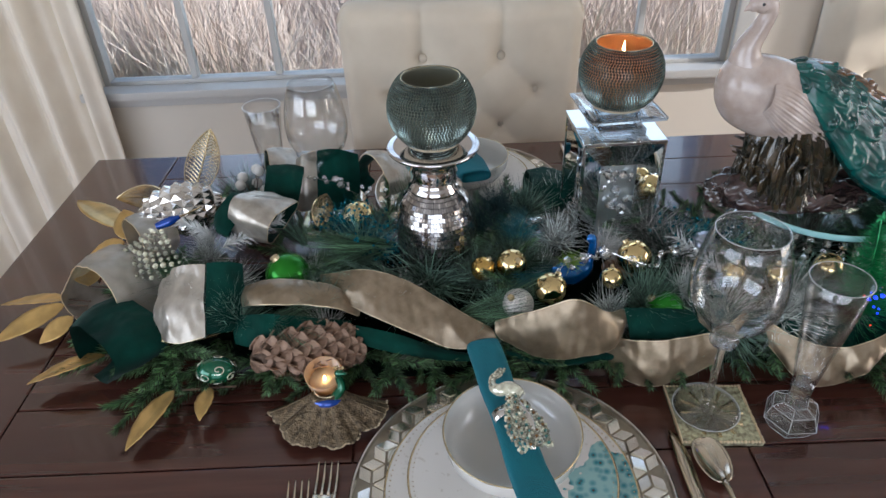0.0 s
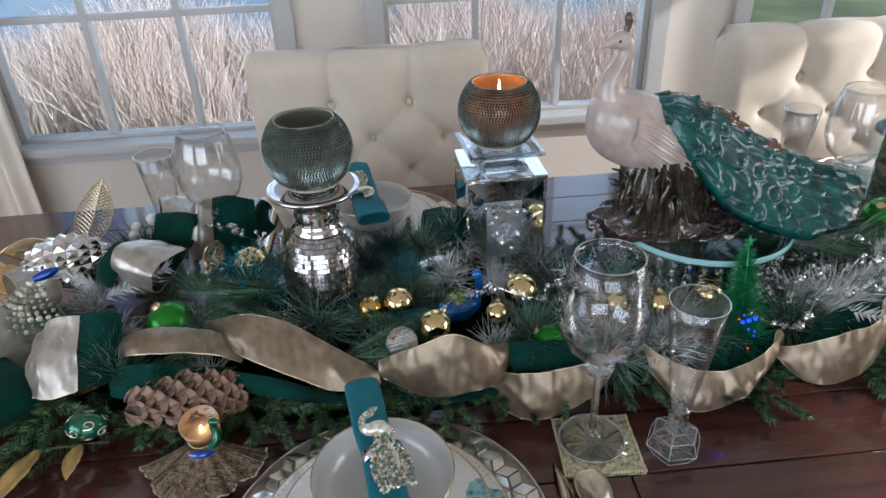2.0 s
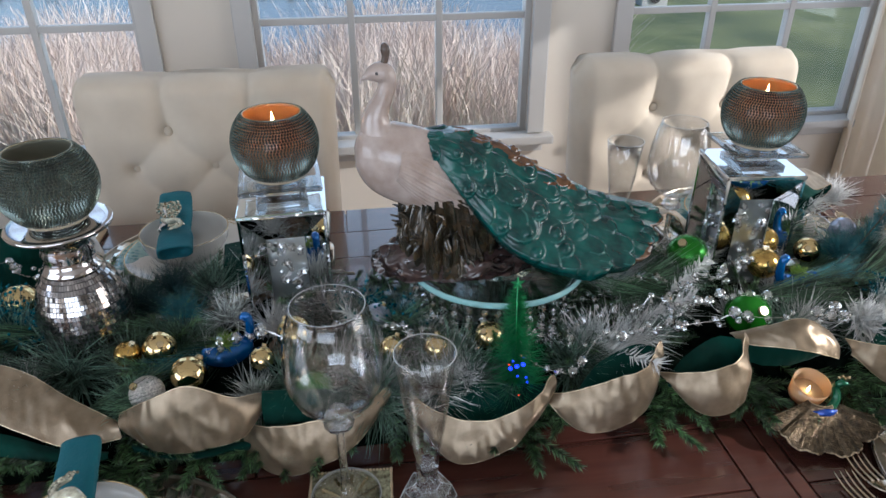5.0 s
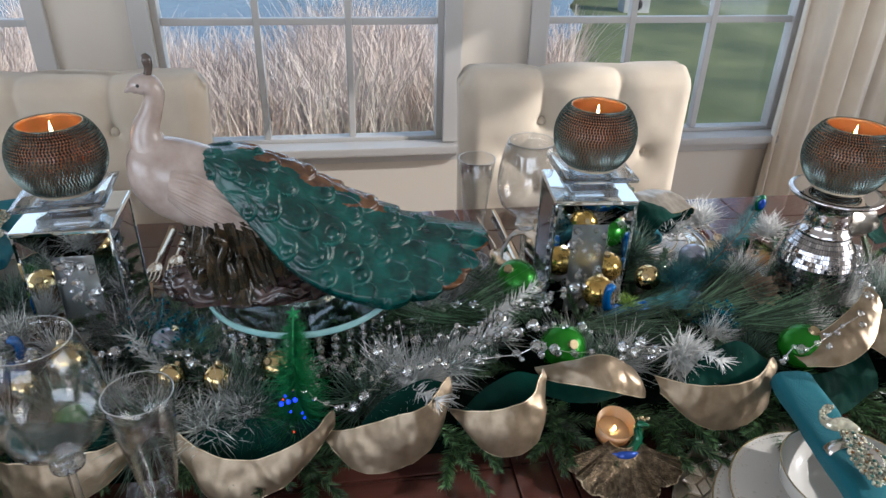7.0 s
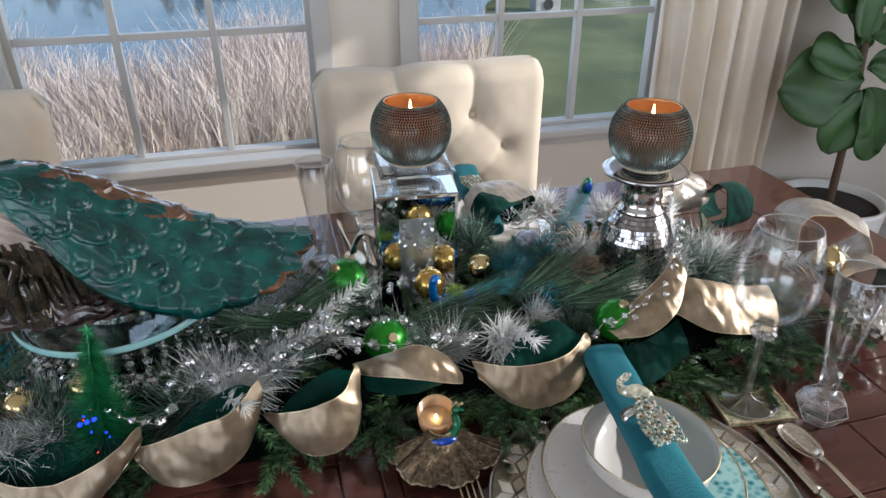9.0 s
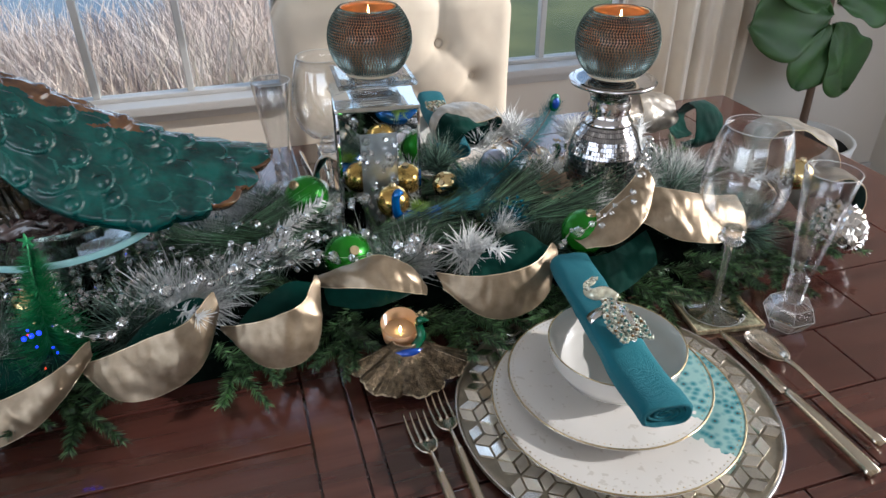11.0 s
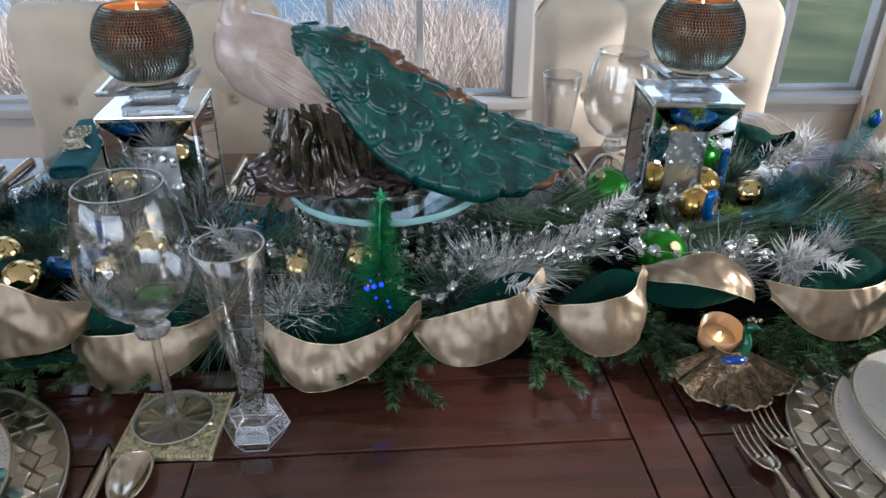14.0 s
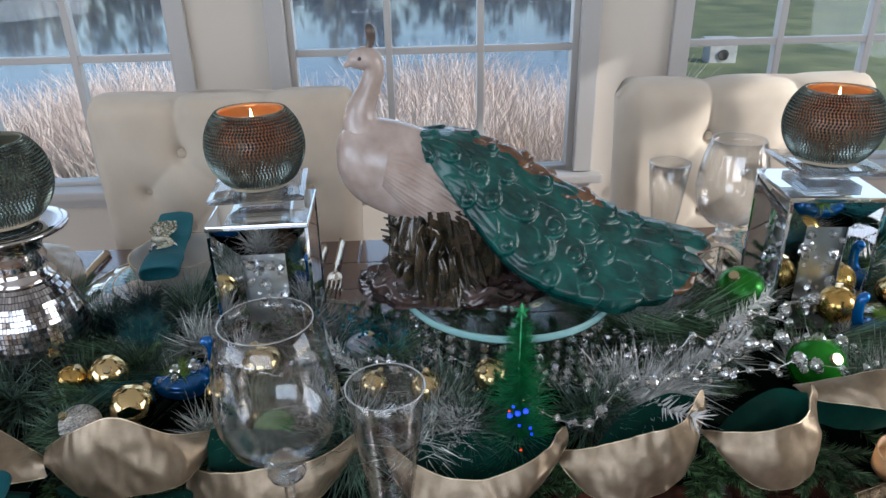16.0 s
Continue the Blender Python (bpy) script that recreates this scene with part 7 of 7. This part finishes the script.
part("eye", ball(0.011, (1.147, .878, .938), s=(0.8, 0.35, 1.25)), M["emerald"], pf, smooth=True)
part("eye_centre", ball(0.007, (1.147, .8745, .938), s=(0.8, 0.35, 1.2)), M["cobalt"], pf, "dark blue eye", smooth=True)
for x, y, z, s in ((-.106, .815, .846, 1.0), (-.13, .84, .846, .9), (.325, .775, .85, .85), (.37, .745, .848, .8), (-.07, .79, .84, .8), (1.02, .73, .846, .6), (.66, .80, .845, .6)):
    t = thing("glitter_spray", (x, y, z), "teal glitter berry spray in the garland", "glitter spray", "glitter sprays")
    part("twig_burst", burst("twig_burst", int(1000 * abs(x)), M["tealglit"], 0.06 * s, 60, 0.2, 0.0006, 0.8), None, t)
    rgq = random.Random(int(1000 * abs(x)))
    pts = []
    for k in range(90):
        d = Vector((rgq.gauss(0, 1), rgq.gauss(0, 1), abs(rgq.gauss(0, 0.7)) + 0.1)).normalized()
        pts.append(d * 0.058 * s * rgq.uniform(0.35, 1))
    part("glitter", gems(bmesh.new(), pts, 0.0019), M["tealglit"], t, kind="stuff")
bp = thing("berry_pick", (-.288, .985, .845), "white pearl berry pick in the garland", "berries")
for k in range(6):
    p = (0.018 * math.cos(k * 1.3), 0.012 * math.sin(k * 2.1), 0.008 * k - 0.012)
    part("berry", ball(0.0085, p, seg=16, rings=10), M["china"], bp, smooth=True)
    part("stalk", tube([(0, 0, -0.03), p], 0.0008, 5), M["stem"], bp)
# jewelled clip ornament
jc = thing("jewelled_clip", (-.365, .800, .882), "crystal fan clip ornament with a blue enamel body", "ornament")
pts = []
for i in range(9):
    for k in range(5 + i):
        a = math.radians(195 + 110 * (k + 0.5) / (5 + i))
        r = 0.012 + 0.0078 * i
        pts.append((r * math.cos(a), 0.75 * r * math.sin(a), -0.0050 * i + 0.004))
part("crystal_fan", gems(bmesh.new(), pts, 0.0034, 1, 0.4), M["gem"], jc, kind="stuff")
part("body", tube([(-.004, .000, .006), (.012, .006, .010), (.026, .010, .014)], [.005, .0065, .0025], 12, 16), M["cobalt"], jc, "blue enamel body", smooth=True)
part("stem", tube([(.026, .010, .014), (.05, .03, .016)], .0014, 6), M["gold_rim"], jc)


def bead_string(pts, n, r, label):
    t = thing("bead_garland", (0, 0, 0), label, "bead garland", "bead garlands")
    P = spline(pts, n) + np.random.RandomState(n).normal(0, 0.0048, (n, 3))
    b = None
    for i, p in enumerate(P):
        s = rgg.choice((0.8, 1.0, 1.0, 1.7))
        m = pose(*p, rgg.uniform(0, 90), rgg.uniform(0, 90), 0) @ Matrix.Scale(s, 4)
        if b is None:
            b = part("bead", gems(bmesh.new(), [(0, 0, 0)], r, 2, 0), M["bead"], t, m=m)
        else:
            copy_part(b, m, t)
    part("thread", tube([tuple(p) for p in P[::2]], 0.0004, 4, n), M["silver"], t)


CB = "clear crystal bead string draped on the garland"
bead_string([(.50, .645, .862), (.545, .625, .850), (.60, .65, .876), (.655, .632, .886), (.70, .66, .872), (.76, .655, .880), (.80, .665, .868), (.86, .628, .888), (.90, .64, .87)], 46, .0042, CB)
bead_string([(.60, .74, .868), (.66, .755, .872), (.72, .765, .868), (.71, .715, .868), (.69, .67, .872)], 26, .0042, CB)
bead_string([(1.04, .625, .872), (1.08, .622, .886), (1.125, .632, .904), (1.175, .675, .918), (1.215, .73, .895), (1.25, .79, .885), (1.28, .83, .885)], 34, .0038, CB)
bead_string([(.155, .70, .862), (.20, .725, .862), (.26, .71, .866), (.31, .735, .866), (.36, .72, .866), (.40, .70, .862)], 30, .0042, CB)
bead_string([(-.19, .955, .875), (-.15, .935, .872), (-.12, .915, .868), (-.08, .90, .87)], 16, .0035, "clear bead chain looped through the ribbon")

bead_string([(.56, .66, .868), (.60, .69, .878), (.645, .70, .872), (.69, .70, .878), (.735, .69, .874), (.78, .70, .880), (.83, .69, .876)], 34, .0042, CB)
bead_string([(.72, .72, .872), (.75, .74, .880), (.79, .755, .874), (.83, .77, .880), (.85, .80, .872)], 22, .0044, CB)

# loose drops that spill at the foot of the stand
for k in range(96):
    a = math.radians(205 + 115 * rgg.random())
    r = 0.108 + 0.035 * rgg.random()
    t = thing("crystal_bead", (SX + r * math.cos(a), SY + 0.9 * r * math.sin(a), 0.838 + 0.026 * rgg.random()), "loose clear crystal bead under the cake stand", "crystal bead", "loose crystal beads")
    part("bead", gems(bmesh.new(), [(0, 0, 0)], 0.0062, 1, 0.2, rgg), M["bead"], t)

# ---- small tinsel tree ----
tt = thing("tinsel_tree", (.493, .640, .796), "miniature green tinsel tree with tiny lights", "miniature tree")
part("trunk", tube([(0, 0, 0), (0.003, 0.012, 0.10), (0.006, 0.026, 0.146)], [0.0014, 0.0011, 0.0008], 6), M["foil"], tt)
rgt = np.random.RandomState(12)
k = 1700
h = rgt.rand(k) ** 1.4
a = rgt.uniform(0, 2 * np.pi, k)
S = np.stack([0.006 * h, 0.028 * h * h, 0.006 + 0.132 * h], 1)
D = np.stack([np.cos(a), np.sin(a), 0.25 + 0 * a], 1)
part("tinsel", needle_mesh("tinsel", S, D, (0.011 + 0.044 * (1 - h) ** 0.9) * rgt.uniform(0.6, 1.15, k), 0.0006, M["foil"]), None, tt, "green foil tinsel")
for i in range(8):
    hh, aa = 0.12 + 0.06 * i, 3.6 + 1.1 * i
    r = 0.7 * 0.034 * (1 - hh)
    col = "blue_led" if i in (2, 3, 4, 6) else ("red_led" if i in (1, 5) else "gold")
    part("bulb", gems(bmesh.new(), [(0, 0, 0)], 0.0013, 1, 0), M[col], tt, m=pose(r * math.cos(aa) * 0.7, -abs(r * math.sin(aa)) - 0.008, 0.012 + 0.132 * hh))
for i, x in enumerate((-0.010, -0.003, 0.004)):
    part("bulb", gems(bmesh.new(), [(0, 0, 0)], 0.0026, 1, 0), M["blue_led"], tt, m=pose(x, -0.022, 0.070 + 0.002 * i))
stb = bmesh.new()
for i in range(5):
    b = 2 * math.pi * i / 5
    tube([(0, 0, 0), (0.008 * math.sin(b), 0, 0.008 * math.cos(b))], [0.0028, 0.0006], 6, 4, stb)
part("star", stb, M["foil"], tt, m=pose(0.006, 0.026, 0.148))

# ---- fig tree in the corner ----
fg = thing("fig_tree", (2.47, 1.70, 0), "potted fiddle-leaf fig with large green leaves", "potted plant")
part("pot", lathe([(0, 0), (0.12, 0), (0.135, 0.02), (0.165, 0.39), (0.168, 0.405), (0.155, 0.405), (0.15, 0.37), (0, 0.37)], 48), M["pot"], fg, "white ceramic pot", smooth=True)
part("soil", lathe([(0, 0.385), (0.08, 0.384), (0.151, 0.378), (0, 0.371)], 32), M["soil"], fg, smooth=True)
part("trunk", tube([(0, 0, 0.37), (-0.01, 0.0, 0.6), (-0.02, 0.01, 0.85), (-0.03, 0.02, 1.05), (-0.03, 0.02, 1.35)], [0.014, 0.012, 0.011, 0.009, 0.006], 10), M["stem"], fg, smooth=True)


def fig_leaf(base, tip, wide=0.42, lean=0.3):
    b, t = Vector(base), Vector(tip)
    X = t - b
    L = X.length
    X.normalize()
    Z = Vector((0.1, -1, lean))
    Z = (Z - X * Z.dot(X)).normalized()
    Y = Z.cross(X)
    R = Matrix((X, Y, Z)).transposed().to_4x4()
    rows = []
    for i in range(21):
        u = i / 20
        w = L * wide * (math.sin(math.pi * min(1, u ** 1.3)) ** 0.55) * (1 - 0.25 * math.exp(-((u - 0.36) / 0.13) ** 2)) + 0.002
        row = []
        for v in np.linspace(-1, 1, 15):
            vein = 0.003 * math.cos((u * 9 - abs(v) * 2.2) * 2 * math.pi)
            row.append((L * u, v * w, -0.16 * L * u * u + 0.12 * w * abs(v) + vein * (1 - abs(v)) + 0.007 * math.sin(v * 5 + u * 6)))
        rows.append(row)
    o = part("leaf", grid_mesh(rows), M["fig_leaf"], fg, smooth=True, m=Matrix.Translation(b) @ R)
    o.modifiers.new("thick", "SOLIDIFY").thickness = 0.0015


for b, t, w, ln in (((-.02, -.01, .80), (-.29, -.03, .79), .44, .3), ((-.03, -.02, .77), (-.07, -.04, .57), .50, .2), ((.0, -.01, .77), (.15, -.03, .55), .40, .2), ((-.03, 0, .85), (-.22, -.03, .90), .40, .8), ((.0, 0, .83), (.20, -.03, .84), .42, .5), ((-.03, .0, .91), (-.11, -.06, 1.06), .48, .4), ((-.02, .0, .92), (.13, -.05, 1.0), .46, .6), ((-.03, .01, 1.0), (-.2, 0, 1.12), .42, .3), ((-.03, .01, 1.02), (.16, 0, 1.15), .42, .3), ((-.03, .02, 1.1), (-.1, -.1, 1.27), .42, .2), ((-.03, .02, 1.15), (.12, .0, 1.3), .42, .3), ((-.03, .02, 1.3), (-.08, .05, 1.5), .42, .3), ((-.02, .02, .88), (.02, .1, 1.0), .42, .6)):
    fig_leaf(b, t, w, ln)
